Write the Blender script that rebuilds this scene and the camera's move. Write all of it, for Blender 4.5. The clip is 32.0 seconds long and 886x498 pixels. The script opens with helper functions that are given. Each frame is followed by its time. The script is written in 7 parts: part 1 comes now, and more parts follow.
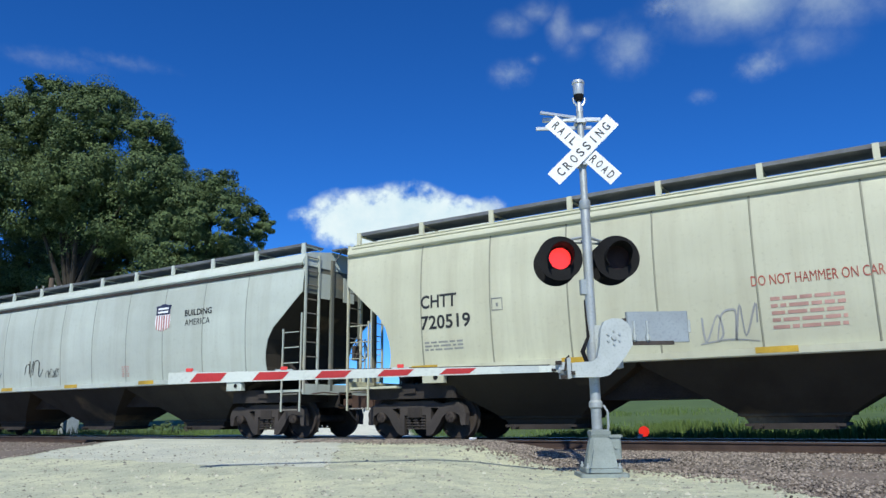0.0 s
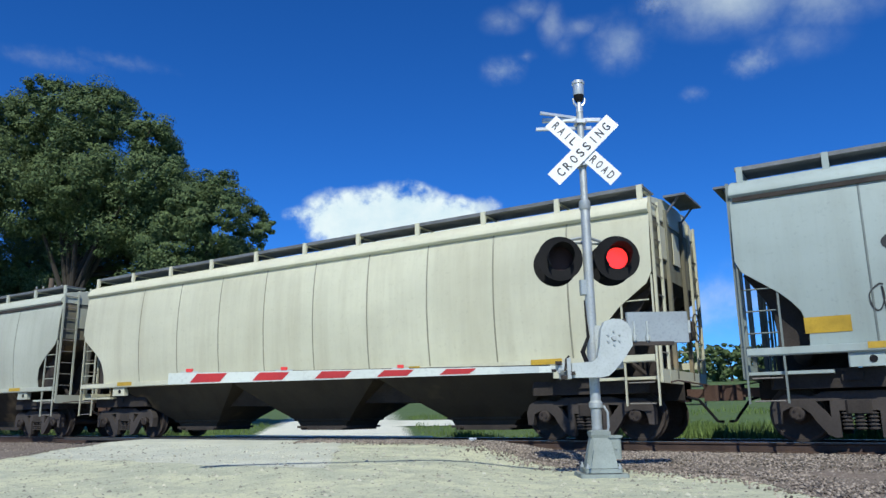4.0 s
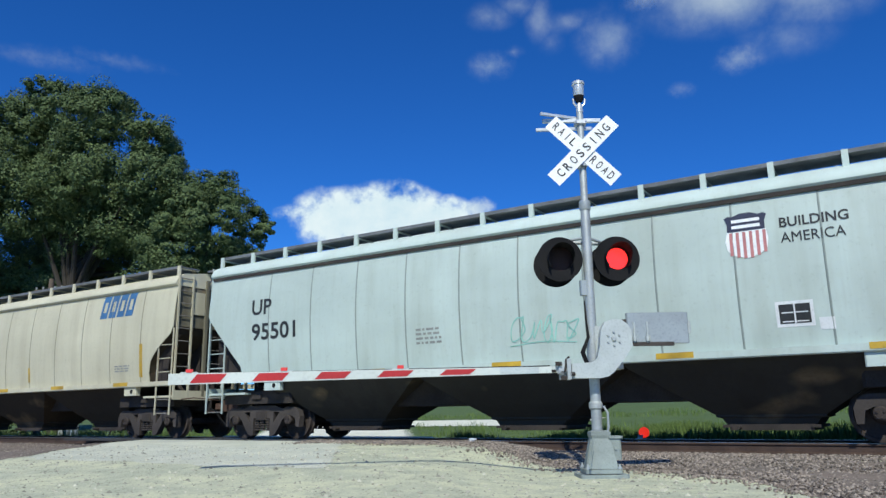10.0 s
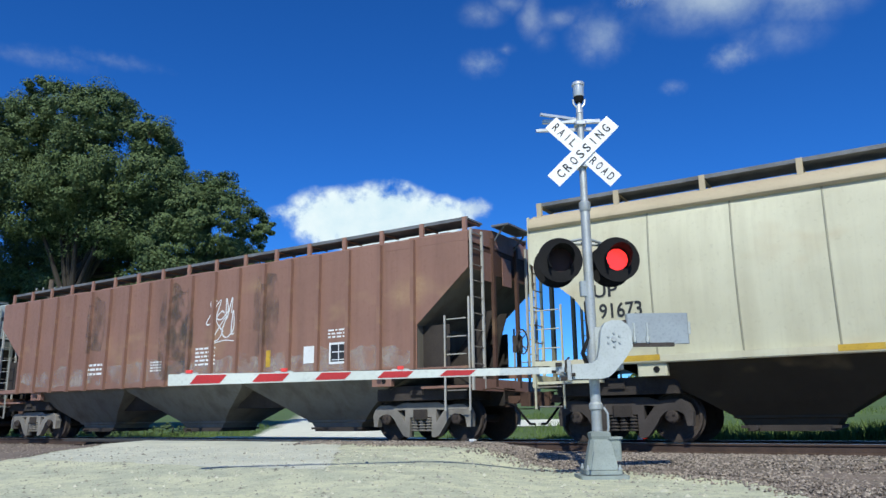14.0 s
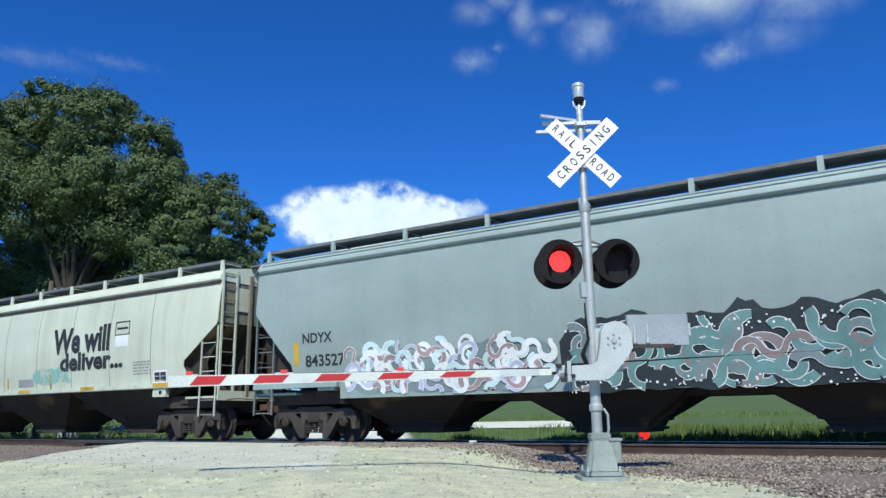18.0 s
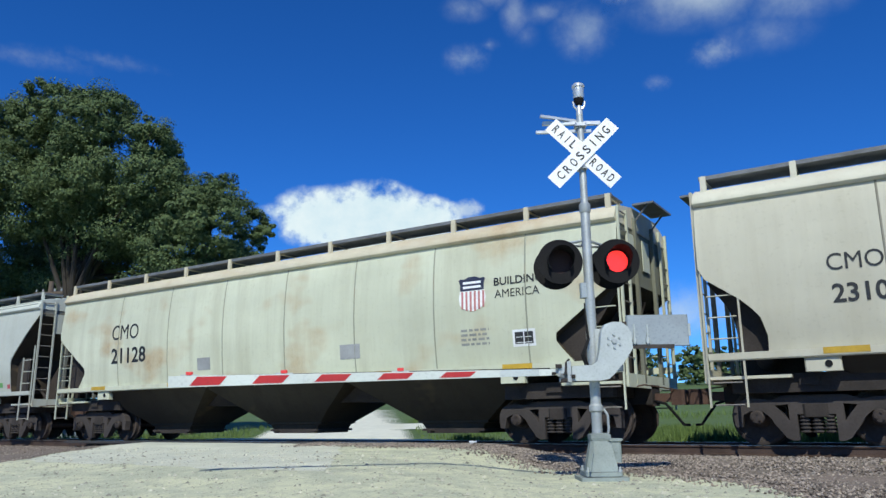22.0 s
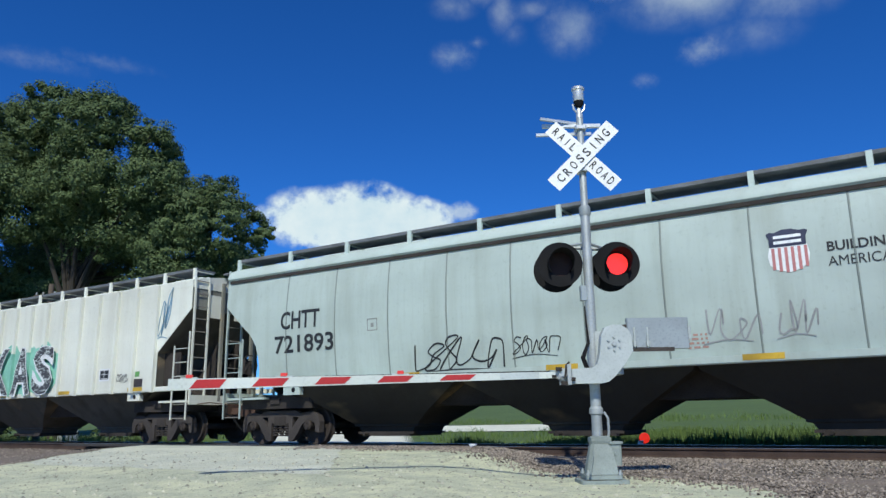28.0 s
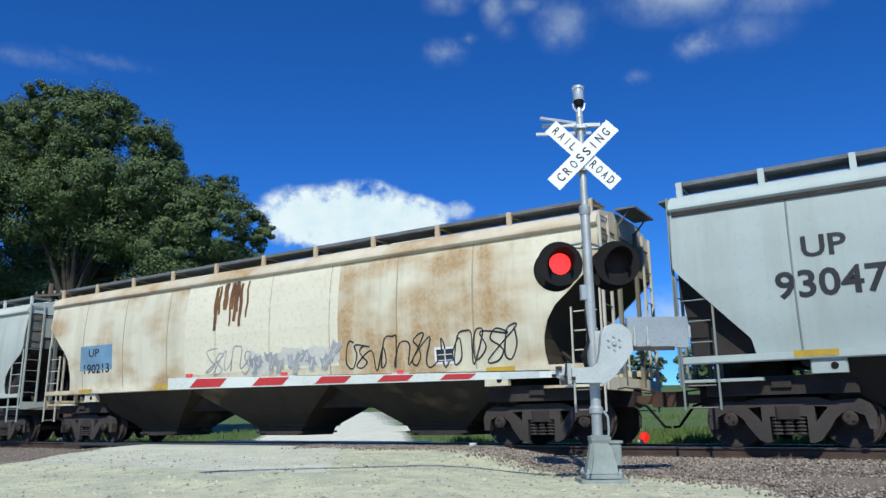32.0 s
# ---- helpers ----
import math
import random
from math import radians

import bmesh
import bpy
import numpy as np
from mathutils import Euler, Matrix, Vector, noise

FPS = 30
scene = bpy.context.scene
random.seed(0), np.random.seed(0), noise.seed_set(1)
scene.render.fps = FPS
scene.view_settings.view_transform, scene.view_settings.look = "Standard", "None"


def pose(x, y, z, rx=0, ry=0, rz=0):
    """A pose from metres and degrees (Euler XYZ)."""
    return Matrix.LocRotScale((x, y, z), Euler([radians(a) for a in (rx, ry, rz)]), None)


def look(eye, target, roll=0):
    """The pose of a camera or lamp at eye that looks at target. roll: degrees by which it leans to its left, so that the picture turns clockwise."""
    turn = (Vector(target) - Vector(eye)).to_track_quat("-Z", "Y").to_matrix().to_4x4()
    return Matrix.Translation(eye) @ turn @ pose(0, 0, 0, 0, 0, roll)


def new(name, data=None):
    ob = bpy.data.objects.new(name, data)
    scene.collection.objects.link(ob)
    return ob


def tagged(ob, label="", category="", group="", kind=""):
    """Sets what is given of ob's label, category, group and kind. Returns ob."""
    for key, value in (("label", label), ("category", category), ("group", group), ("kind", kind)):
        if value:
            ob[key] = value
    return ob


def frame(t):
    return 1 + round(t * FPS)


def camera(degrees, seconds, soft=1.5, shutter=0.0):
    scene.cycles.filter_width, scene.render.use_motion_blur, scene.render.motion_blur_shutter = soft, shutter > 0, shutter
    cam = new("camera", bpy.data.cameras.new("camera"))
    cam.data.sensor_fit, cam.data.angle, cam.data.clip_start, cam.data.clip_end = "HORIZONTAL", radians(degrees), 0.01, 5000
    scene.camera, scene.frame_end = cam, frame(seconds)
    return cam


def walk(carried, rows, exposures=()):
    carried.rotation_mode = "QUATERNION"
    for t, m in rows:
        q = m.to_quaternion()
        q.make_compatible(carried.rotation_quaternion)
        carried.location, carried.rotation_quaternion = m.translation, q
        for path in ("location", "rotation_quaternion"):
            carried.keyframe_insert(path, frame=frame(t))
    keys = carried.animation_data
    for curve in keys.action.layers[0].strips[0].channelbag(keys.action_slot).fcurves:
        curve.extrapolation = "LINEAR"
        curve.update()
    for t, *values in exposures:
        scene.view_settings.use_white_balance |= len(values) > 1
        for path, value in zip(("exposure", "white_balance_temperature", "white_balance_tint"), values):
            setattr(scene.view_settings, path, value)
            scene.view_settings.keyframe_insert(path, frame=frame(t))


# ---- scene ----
cam = camera(61.15, 32.0, soft=1.45)
EYE = Vector((0.0, -14.6, 0.505))
YAW, PITCH, ROLL, FOCAL = radians(32.369), radians(12.476), -0.7325, 1327.0
# slow sag of the hand-held camera: seconds, tilt in units of 1/FOCAL
TILT = ((0, 0), (0.5, 1.6), (3, 1), (6, 0.3), (7, 1.4), (8, 0.6), (9, 0), (9.5, -0.8), (10, 1.6), (12, 2.4), (13, 2.2), (14, 3),
        (16.5, 1.2), (17, 1.5), (18, 5.3), (18.5, 4.2), (20, 4.2), (21, 5.8), (22, 6.0), (23, 9.4), (24, 11), (25, 9.6),
        (26.5, 9.0), (27.5, 10.5), (29, 11), (30, 8.7), (31, 9), (32, 9.5))


def aim(d):
    p = PITCH + math.atan(d / FOCAL)
    way = Vector((-math.sin(YAW) * math.cos(p), math.cos(YAW) * math.cos(p), math.sin(p)))
    return look(EYE, EYE + way, ROLL)


# the slow breathing of the exposure
BRIGHT = ((0, 0.0), (2, 0.04), (3, 0.02), (6, -0.02), (7, -0.06), (8, 0.0), (9, 0.05), (10, -0.05), (11, 0.0), (12, 0.03), (13, 0.0), (14, 0.04), (17, 0.17), (18, 0.17), (20, -0.05), (22, -0.04), (24, -0.12), (29, -0.14), (30, -0.11), (31, 0.0), (32, 0.0))
walk(cam, [(t, aim(d)) for t, d in TILT], [(t, e, 6500, 3) for t, e in BRIGHT])

# ---- light ----
SUN_AZ, SUN_EL = (0.4695, -0.8829), radians(44.5)
world = bpy.data.worlds.new("sky")
scene.world = world
world.use_nodes = True
wn, wl = world.node_tree.nodes, world.node_tree.links
sky = wn.new("ShaderNodeTexSky")
sky.sky_type, sky.sun_disc = "NISHITA", False
sky.sun_elevation = SUN_EL
sky.sun_rotation = math.atan2(SUN_AZ[0], SUN_AZ[1])
sky.altitude, sky.air_density, sky.dust_density, sky.ozone_density = 2500, 1.0, 0.1, 5.0
grade = wn.new("ShaderNodeHueSaturation")
grade.inputs["Saturation"].default_value = 1.2
deep = wn.new("ShaderNodeMix")
deep.data_type, deep.blend_type = "RGBA", "MULTIPLY"
deep.inputs[0].default_value, deep.inputs[7].default_value = 1.0, (0.54, 0.92, 1.43, 1)
wl.new(sky.outputs[0], grade.inputs["Color"])
wl.new(grade.outputs[0], deep.inputs[6])
wl.new(deep.outputs[2], wn["Background"].inputs["Color"])
wn["Background"].inputs["Strength"].default_value = 0.105
sun = new("sun", bpy.data.lights.new("sun", "SUN"))
sun.data.energy, sun.data.angle, sun.data.color = 4.3, radians(0.53), (1.0, 0.965, 0.90)
sun.matrix_world = look((SUN_AZ[0] * 60 * math.cos(SUN_EL), SUN_AZ[1] * 60 * math.cos(SUN_EL), 60 * math.sin(SUN_EL)), (0, 0, 0))
scene.view_settings.exposure = 0.0

# ---- materials ----


class Nodes:
    """A short way to write a node material."""

    def __init__(self, name):
        self.m = bpy.data.materials.new(name)
        self.m.use_nodes = True
        self.n, self.l = self.m.node_tree.nodes, self.m.node_tree.links
        self.out = self.n["Principled BSDF"]
        self.tc = self.n.new("ShaderNodeTexCoord")

    def put(self, value, socket):
        if hasattr(value, "is_linked"):
            self.l.new(value, socket)
        elif isinstance(value, (tuple, list)):
            socket.default_value = (*value, 1.0) if len(value) == 3 and len(socket.default_value) == 4 else value
        else:
            socket.default_value = value

    def place(self, scale=(1, 1, 1), shift=(0, 0, 0), source="Object"):
        k = self.n.new("ShaderNodeMapping")
        self.put(self.tc.outputs[source], k.inputs["Vector"])
        k.inputs["Scale"].default_value, k.inputs["Location"].default_value = scale, shift
        return k.outputs[0]

    def noise(self, vector, scale, detail=4.0, rough=0.55):
        k = self.n.new("ShaderNodeTexNoise")
        self.put(vector, k.inputs["Vector"])
        k.inputs["Scale"].default_value, k.inputs["Detail"].default_value, k.inputs["Roughness"].default_value = scale, detail, rough
        return k.outputs["Fac"]

    def cells(self, vector, scale, which="Distance"):
        k = self.n.new("ShaderNodeTexVoronoi")
        self.put(vector, k.inputs["Vector"])
        k.inputs["Scale"].default_value = scale
        return k.outputs[which]

    def span(self, fac, a, b, lo=0.0, hi=1.0):
        k = self.n.new("ShaderNodeMapRange")
        self.put(fac, k.inputs[0])
        for i, v in enumerate((a, b, lo, hi)):
            k.inputs[i + 1].default_value = v
        return k.outputs[0]

    def math(self, op, a, b):
        k = self.n.new("ShaderNodeMath")
        k.operation = op
        self.put(a, k.inputs[0])
        self.put(b, k.inputs[1])
        return k.outputs[0]

    def mix(self, fac, a, b, blend="MIX"):
        k = self.n.new("ShaderNodeMix")
        k.data_type, k.blend_type = "RGBA", blend
        self.put(fac, k.inputs[0])
        self.put(a, k.inputs[6])
        self.put(b, k.inputs[7])
        return k.outputs[2]

    def bump(self, height, strength, distance=0.02):
        k = self.n.new("ShaderNodeBump")
        k.inputs["Strength"].default_value, k.inputs["Distance"].default_value = strength, distance
        self.put(height, k.inputs["Height"])
        self.l.new(k.outputs[0], self.out.inputs["Normal"])

    def done(self, colour, rough=0.6, metal=0.0):
        self.put(colour, self.out.inputs["Base Color"])
        self.put(rough, self.out.inputs["Roughness"])
        self.out.inputs["Metallic"].default_value = metal
        return self.m


def tint(c, k):
    return tuple(min(1.0, v * k) for v in c)


def plain(name, c, rough=0.6, metal=0.0, vary=0.18, scale=6.0, bump=0.15):
    """Paint or metal with uneven tone and a fine relief."""
    k = Nodes(name)
    big, fine = k.noise(k.place(), scale * 0.25, 3), k.noise(k.place(), scale * 5, 5)
    col = k.mix(k.span(big, 0.3, 0.7), tint(c, 1 - vary), tint(c, 1 + vary * 0.7))
    col = k.mix(k.span(fine, 0.52, 0.75, 0, 0.5), col, tint(c, 0.6))
    k.bump(fine, bump, 0.005)
    return k.done(col, k.span(fine, 0.3, 0.7, rough - 0.1, min(1, rough + 0.12)), metal)


def car_paint(name, c, seed, dirt=0.35, rust=0.0, dull=0.0):
    """Weathered freight car paint: faded patches, run-down streaks, grime and rust."""
    k = Nodes(name)
    s = (seed * 7.3, seed * 3.1, seed * 1.7)
    fade = k.noise(k.place((0.3, 0.3, 0.6), s), 1.0, 4)
    panel = k.noise(k.place((0.55, 0.0, 0.05), s), 1.0, 1, 0.3)
    streak = k.noise(k.place((2.0, 2.0, 0.18), s), 1.1, 5, 0.55)
    thin = k.noise(k.place((9.0, 9.0, 0.35), s), 1.5, 5, 0.6)
    fine = k.noise(k.place(shift=s), 14, 8, 0.6)
    col = k.mix(k.span(fade, 0.3, 0.7), tint(c, 0.84), tint(c, 1.1))
    col = k.mix(k.span(panel, 0.38, 0.62, 0.0, 0.35), col, (c[0] * 0.84, c[1] * 0.83, c[2] * 0.80))
    grime = (c[0] * 0.62 + 0.01, c[1] * 0.58 + 0.01, c[2] * 0.52 + 0.01)
    col = k.mix(k.math("MULTIPLY", k.span(streak, 0.46, 0.70), dirt * 1.15), col, grime)
    col = k.mix(k.math("MULTIPLY", k.span(thin, 0.5, 0.72), dirt * 0.4), col, grime)
    col = k.mix(k.span(fine, 0.58, 0.8, 0, 0.3), col, tint(grime, 0.65))
    if rust:
        patch = k.noise(k.place((0.4, 0.4, 0.75), s), 1.35, 3, 0.5)
        m = k.math("MULTIPLY", k.span(patch, 0.62 - 0.2 * rust, 0.74 - 0.14 * rust), k.span(streak, 0.3, 0.6, 0.35, 1.0))
        m = k.math("MULTIPLY", m, min(1.0, 0.35 + rust))
        col = k.mix(m, col, k.mix(k.span(fine, 0.3, 0.7), (0.34, 0.215, 0.10), (0.52, 0.38, 0.205)))
    k.bump(k.math("ADD", k.noise(k.place(shift=s), 1.2, 2), k.math("MULTIPLY", fine, 0.06)), 0.12, 0.02)
    k.out.inputs["Specular IOR Level"].default_value = 0.5 - 0.4 * dull
    return k.done(col, k.span(fine, 0.3, 0.7, 0.45 + 0.4 * dull, 0.7 + 0.28 * dull))


def glow(name, c, power):
    k = Nodes(name)
    dots = k.cells(k.place(), 48)
    k.put(k.mix(k.span(dots, 0.2, 0.7), c, tint(c, 0.75)), k.out.inputs["Emission Color"])
    k.out.inputs["Emission Strength"].default_value = power
    return k.done(tint(c, 0.6), 0.3)


STEEL = plain("galvanised_steel", (0.40, 0.43, 0.43), 0.5, 0.35, 0.25, 8)
BRIGHT = plain("bright_galvanised_steel", (0.62, 0.64, 0.63), 0.38, 0.5, 0.15, 8)
ALU = plain("cast_aluminium", (0.46, 0.50, 0.49), 0.55, 0.2, 0.18, 7)
CAST = plain("weathered_cast_metal", (0.27, 0.31, 0.29), 0.65, 0.2, 0.25, 9)
SLATE = plain("dull_plate_steel", (0.30, 0.34, 0.36), 0.55, 0.2, 0.2, 6)
BLACK = plain("black_paint", (0.013, 0.013, 0.014), 0.75, 0, 0.3, 9)
BLACK.node_tree.nodes["Principled BSDF"].inputs["Specular IOR Level"].default_value = 0.12
VOIDY = plain("dark_lens", (0.02, 0.006, 0.006), 0.7, 0, 0.2, 30)
# truck grime, also used for painted shade under eaves and at car ends
GRIME_SHADE = plain("truck_grime_and_shade", (0.036, 0.029, 0.025), 0.9, 0.0, 0.45, 7, 0.4)
DUSTY = plain("dust_whitened_cast_steel", (0.22, 0.205, 0.18), 0.9, 0.0, 0.5, 5, 0.4)
GRIME_LIGHT = plain("dusty_cast_steel", (0.054, 0.045, 0.04), 0.9, 0.0, 0.45, 5, 0.4)
WHEEL = plain("wheel_steel", (0.055, 0.042, 0.035), 0.8, 0.1, 0.5, 5, 0.3)
GRATE = plain("roofwalk_grating", (0.17, 0.18, 0.19), 0.7, 0.3, 0.3, 9)
RUST = plain("rusty_cast_steel", (0.085, 0.047, 0.033), 0.9, 0.0, 0.5, 6, 0.4)
# one grey-brown for the end rungs and the lower side rungs
RUNG = plain("grey_brown_rung_steel", (0.25, 0.23, 0.2), 0.7, 0.1, 0.4, 9)
RAIL = plain("rusty_rail", (0.085, 0.055, 0.042), 0.75, 0.4, 0.3, 10, 0.3)
RAILTOP = plain("worn_rail_head", (0.4, 0.38, 0.36), 0.3, 0.9, 0.2, 10)
TIE = plain("creosoted_wood", (0.07, 0.05, 0.04), 0.9, 0, 0.4, 8, 0.6)
# crossing panels, with the shadow on the track bed put into their dark colour
RUBBER_SHADE = plain("crossing_rubber_shade", (0.045, 0.043, 0.042), 0.85, 0, 0.3, 8, 0.3)
WHITE = plain("white_sheeting", (0.84, 0.85, 0.84), 0.45, 0, 0.06, 5, 0.05)
ARMWHITE = plain("worn_white_sheeting", (0.56, 0.60, 0.56), 0.5, 0, 0.1, 5, 0.05)
RED = plain("red_sheeting", (0.42, 0.022, 0.022), 0.4, 0, 0.15, 5, 0.05)
INK = plain("black_lettering", (0.022, 0.024, 0.026), 0.6, 0, 0.3, 5)
SIGNINK = plain("sign_black", (0.012, 0.012, 0.013), 0.5, 0, 0.2, 5)
INKRED = plain("red_lettering", (0.42, 0.10, 0.07), 0.6, 0, 0.3, 5)
INKGREY = plain("faded_lettering", (0.3, 0.31, 0.29), 0.7, 0, 0.3, 5)
INKPINK = plain("faded_red_lettering", (0.50, 0.29, 0.24), 0.7, 0, 0.3, 5)
YELLOW = plain("yellow_reflector", (0.50, 0.32, 0.03), 0.5, 0, 0.3, 8)
SPRAY = {
    "black": plain("spray_black", (0.03, 0.032, 0.034), 0.6, 0, 0.4, 6),
    "grey": plain("spray_grey", (0.33, 0.34, 0.34), 0.6, 0, 0.25, 5),
    "white": plain("spray_white", (0.72, 0.74, 0.74), 0.6, 0, 0.12, 5),
    "teal": plain("spray_teal", (0.30, 0.58, 0.50), 0.6, 0, 0.25, 5),
    "mint": plain("spray_mint", (0.26, 0.56, 0.44), 0.6, 0, 0.25, 5),
    "cyan": plain("spray_cyan", (0.17, 0.62, 0.64), 0.6, 0, 0.2, 5),
    "pale": plain("spray_pale_cyan", (0.5, 0.68, 0.70), 0.6, 0, 0.2, 5),
    "pink": plain("spray_pink", (0.53, 0.40, 0.37), 0.6, 0, 0.22, 5),
    "red": plain("spray_red", (0.5, 0.09, 0.11), 0.6, 0, 0.25, 5),
    "brown": plain("spray_brown", (0.045, 0.036, 0.038), 0.6, 0, 0.35, 5),
    "clay": plain("spray_clay", (0.46, 0.365, 0.32), 0.6, 0, 0.3, 4),
    "skyblue": plain("spray_sky_blue", (0.24, 0.46, 0.62), 0.6, 0, 0.3, 5),
    "navy": plain("spray_navy", (0.11, 0.22, 0.40), 0.6, 0, 0.3, 5),
    "olive": plain("spray_olive", (0.22, 0.25, 0.14), 0.6, 0, 0.35, 4),
    "dark": plain("spray_dark", (0.018, 0.028, 0.033), 0.6, 0, 0.35, 5),
    "green": plain("spray_green", (0.13, 0.33, 0.10), 0.6, 0, 0.3, 5),
    "orange": plain("spray_orange", (0.45, 0.12, 0.06), 0.6, 0, 0.3, 5),
    "blue": plain("spray_blue", (0.16, 0.3, 0.42), 0.6, 0, 0.3, 5),
    "yellow": YELLOW,
    "tan": plain("spray_tan", (0.33, 0.23, 0.08), 0.6, 0, 0.3, 5),
    "rust": plain("rust_run", (0.16, 0.075, 0.03), 0.8, 0, 0.5, 6),
    "cream": plain("fresh_cream", (0.72, 0.68, 0.52), 0.55, 0, 0.08, 2),
    "ghost": plain("ghost_paint", (0.56, 0.55, 0.49), 0.6, 0, 0.1, 3),
    "lilac": plain("spray_lilac", (0.42, 0.44, 0.58), 0.6, 0, 0.25, 5),
    "mauve": plain("spray_mauve", (0.33, 0.24, 0.25), 0.6, 0, 0.25, 5),
    "slate": plain("spray_slate", (0.18, 0.24, 0.25), 0.6, 0, 0.25, 5),
    "deepteal": plain("spray_deep_teal", (0.13, 0.26, 0.255), 0.6, 0, 0.3, 5),
    "rose": plain("spray_rose_grey", (0.24, 0.20, 0.20), 0.6, 0, 0.3, 5),
    "chalk": plain("spray_chalk_pink", (0.50, 0.42, 0.365), 0.6, 0, 0.25, 5),
    "ash": plain("spray_ash", (0.50, 0.51, 0.50), 0.6, 0, 0.3, 4),
    "silver": plain("spray_silver", (0.27, 0.30, 0.30), 0.6, 0, 0.2, 5),
}
def mottled(name, a, b, scale):
    k = Nodes(name)
    n = k.noise(k.place((1.0, 1.0, 2.6)), scale, 6, 0.65)
    return k.done(k.mix(k.span(n, 0.5, 0.62), a, b), 0.6)


def mist(name, c, most):
    """Thin spray that lets the paint under it show through."""
    k = Nodes(name)
    n = k.noise(k.place((1.0, 1.0, 0.7)), 3.0, 5, 0.6)
    k.put(k.span(n, 0.38, 0.66, 0.0, most), k.out.inputs["Alpha"])
    return k.done(c, 0.6)


SPRAY["mist"] = mist("thin_teal_spray", (0.22, 0.55, 0.50), 0.8)
SPRAY["chalkmist"] = mist("chalky_dust", (0.46, 0.42, 0.38), 0.55)
SPRAY["grimemist"] = mist("sooty_streaks", (0.10, 0.09, 0.075), 0.5)
SPRAY["pinkmist"] = mist("thin_pink_spray", (0.50, 0.36, 0.34), 0.6)
SPRAY["mottled"] = mottled("spray_mottled", (0.05, 0.05, 0.055), (0.5, 0.55, 0.53), 6.0)
SHIELD_BLUE = plain("shield_blue", (0.03, 0.035, 0.07), 0.5, 0, 0.2, 6)
SHIELD_RED = plain("shield_red", (0.5, 0.20, 0.19), 0.5, 0, 0.2, 6)
LOGO_BLUE = plain("logo_blue", (0.06, 0.16, 0.32), 0.5, 0, 0.25, 6)
LAMP_ON = glow("lit_red_led", (1.0, 0.035, 0.032), 1.9)
ARMLAMP = glow("gate_arm_lamp", (0.9, 0.07, 0.06), 0.3)


def gravel_material(name, a, b, dark, scale):
    k = Nodes(name)
    v = k.place()
    stone = k.cells(v, scale, "Color")
    gap = k.cells(v, scale)
    big, mid = k.noise(v, 0.35, 4), k.noise(v, 2.2, 5)
    col = k.mix(k.span(big, 0.35, 0.65), a, b)
    bw = k.n.new("ShaderNodeRGBToBW")
    k.put(stone, bw.inputs[0])
    col = k.mix(k.span(bw.outputs[0], 0.1, 0.9, 0.0, 0.55), col, dark)
    col = k.mix(k.span(mid, 0.5, 0.72, 0, 0.5), col, tint(b, 0.7))
    k.bump(gap, 0.6, 0.02)
    return k.done(col, 0.92)


def road_material(name, a, b, patch, speck, stones, spread):
    """Dusty limestone or concrete: broad patches, fine grit and scattered darker stones."""
    k = Nodes(name)
    v = k.place()
    broad, mid, fine = k.noise(k.place((0.8, 1.3, 1.0)), 0.9, 6, 0.65), k.noise(v, 3.2, 6, 0.65), k.noise(v, 38, 8, 0.7)
    col = k.mix(k.span(broad, 0.43, 0.57), a, b)
    col = k.mix(k.span(mid, 0.48, 0.64, 0, 0.75), col, patch)
    col = k.mix(k.span(fine, 0.5, 0.72, 0, 0.5), col, speck)
    col = k.mix(k.span(fine, 0.5, 0.3, 0, 0.35), col, tint(a, 1.2))
    bw = k.n.new("ShaderNodeRGBToBW")
    k.put(k.cells(v, stones, "Color"), bw.inputs[0])
    some = k.math("MULTIPLY", k.span(bw.outputs[0], spread, spread + 0.06), k.span(k.cells(v, stones), 0.42, 0.25))
    col = k.mix(k.math("MULTIPLY", some, k.span(mid, 0.38, 0.6)), col, tint(speck, 0.75))
    k.bump(k.math("ADD", fine, k.math("MULTIPLY", some, 0.8)), 0.55, 0.02)
    return k.done(col, 0.95)


ROADMAT = road_material("pale_gravel_road", (0.60, 0.60, 0.405), (0.46, 0.475, 0.34), (0.37, 0.385, 0.285), (0.28, 0.28, 0.20), 20, 0.56)
CONCRETE = road_material("worn_concrete", (0.60, 0.605, 0.49), (0.49, 0.505, 0.415), (0.53, 0.53, 0.39), (0.36, 0.37, 0.29), 30, 0.78)
FARROAD = gravel_material("bright_limestone_road", (0.78, 0.775, 0.63), (0.72, 0.72, 0.58), (0.6, 0.6, 0.49), 20)
BALLAST = gravel_material("pink_grey_ballast", (0.23, 0.18, 0.145), (0.17, 0.145, 0.115), (0.085, 0.07, 0.055), 28)
GRASSMAT = gravel_material("grass_field", (0.10, 0.155, 0.032), (0.08, 0.128, 0.027), (0.05, 0.085, 0.02), 5)


def blade_material(name, a, b):
    k = Nodes(name)
    geo = k.n.new("ShaderNodeNewGeometry")
    col = k.mix(geo.outputs["Random Per Island"], a, b)
    k.out.inputs["Subsurface Weight"].default_value = 0.0
    k.out.inputs["Transmission Weight"].default_value = 0.0
    return k.done(col, 0.75)


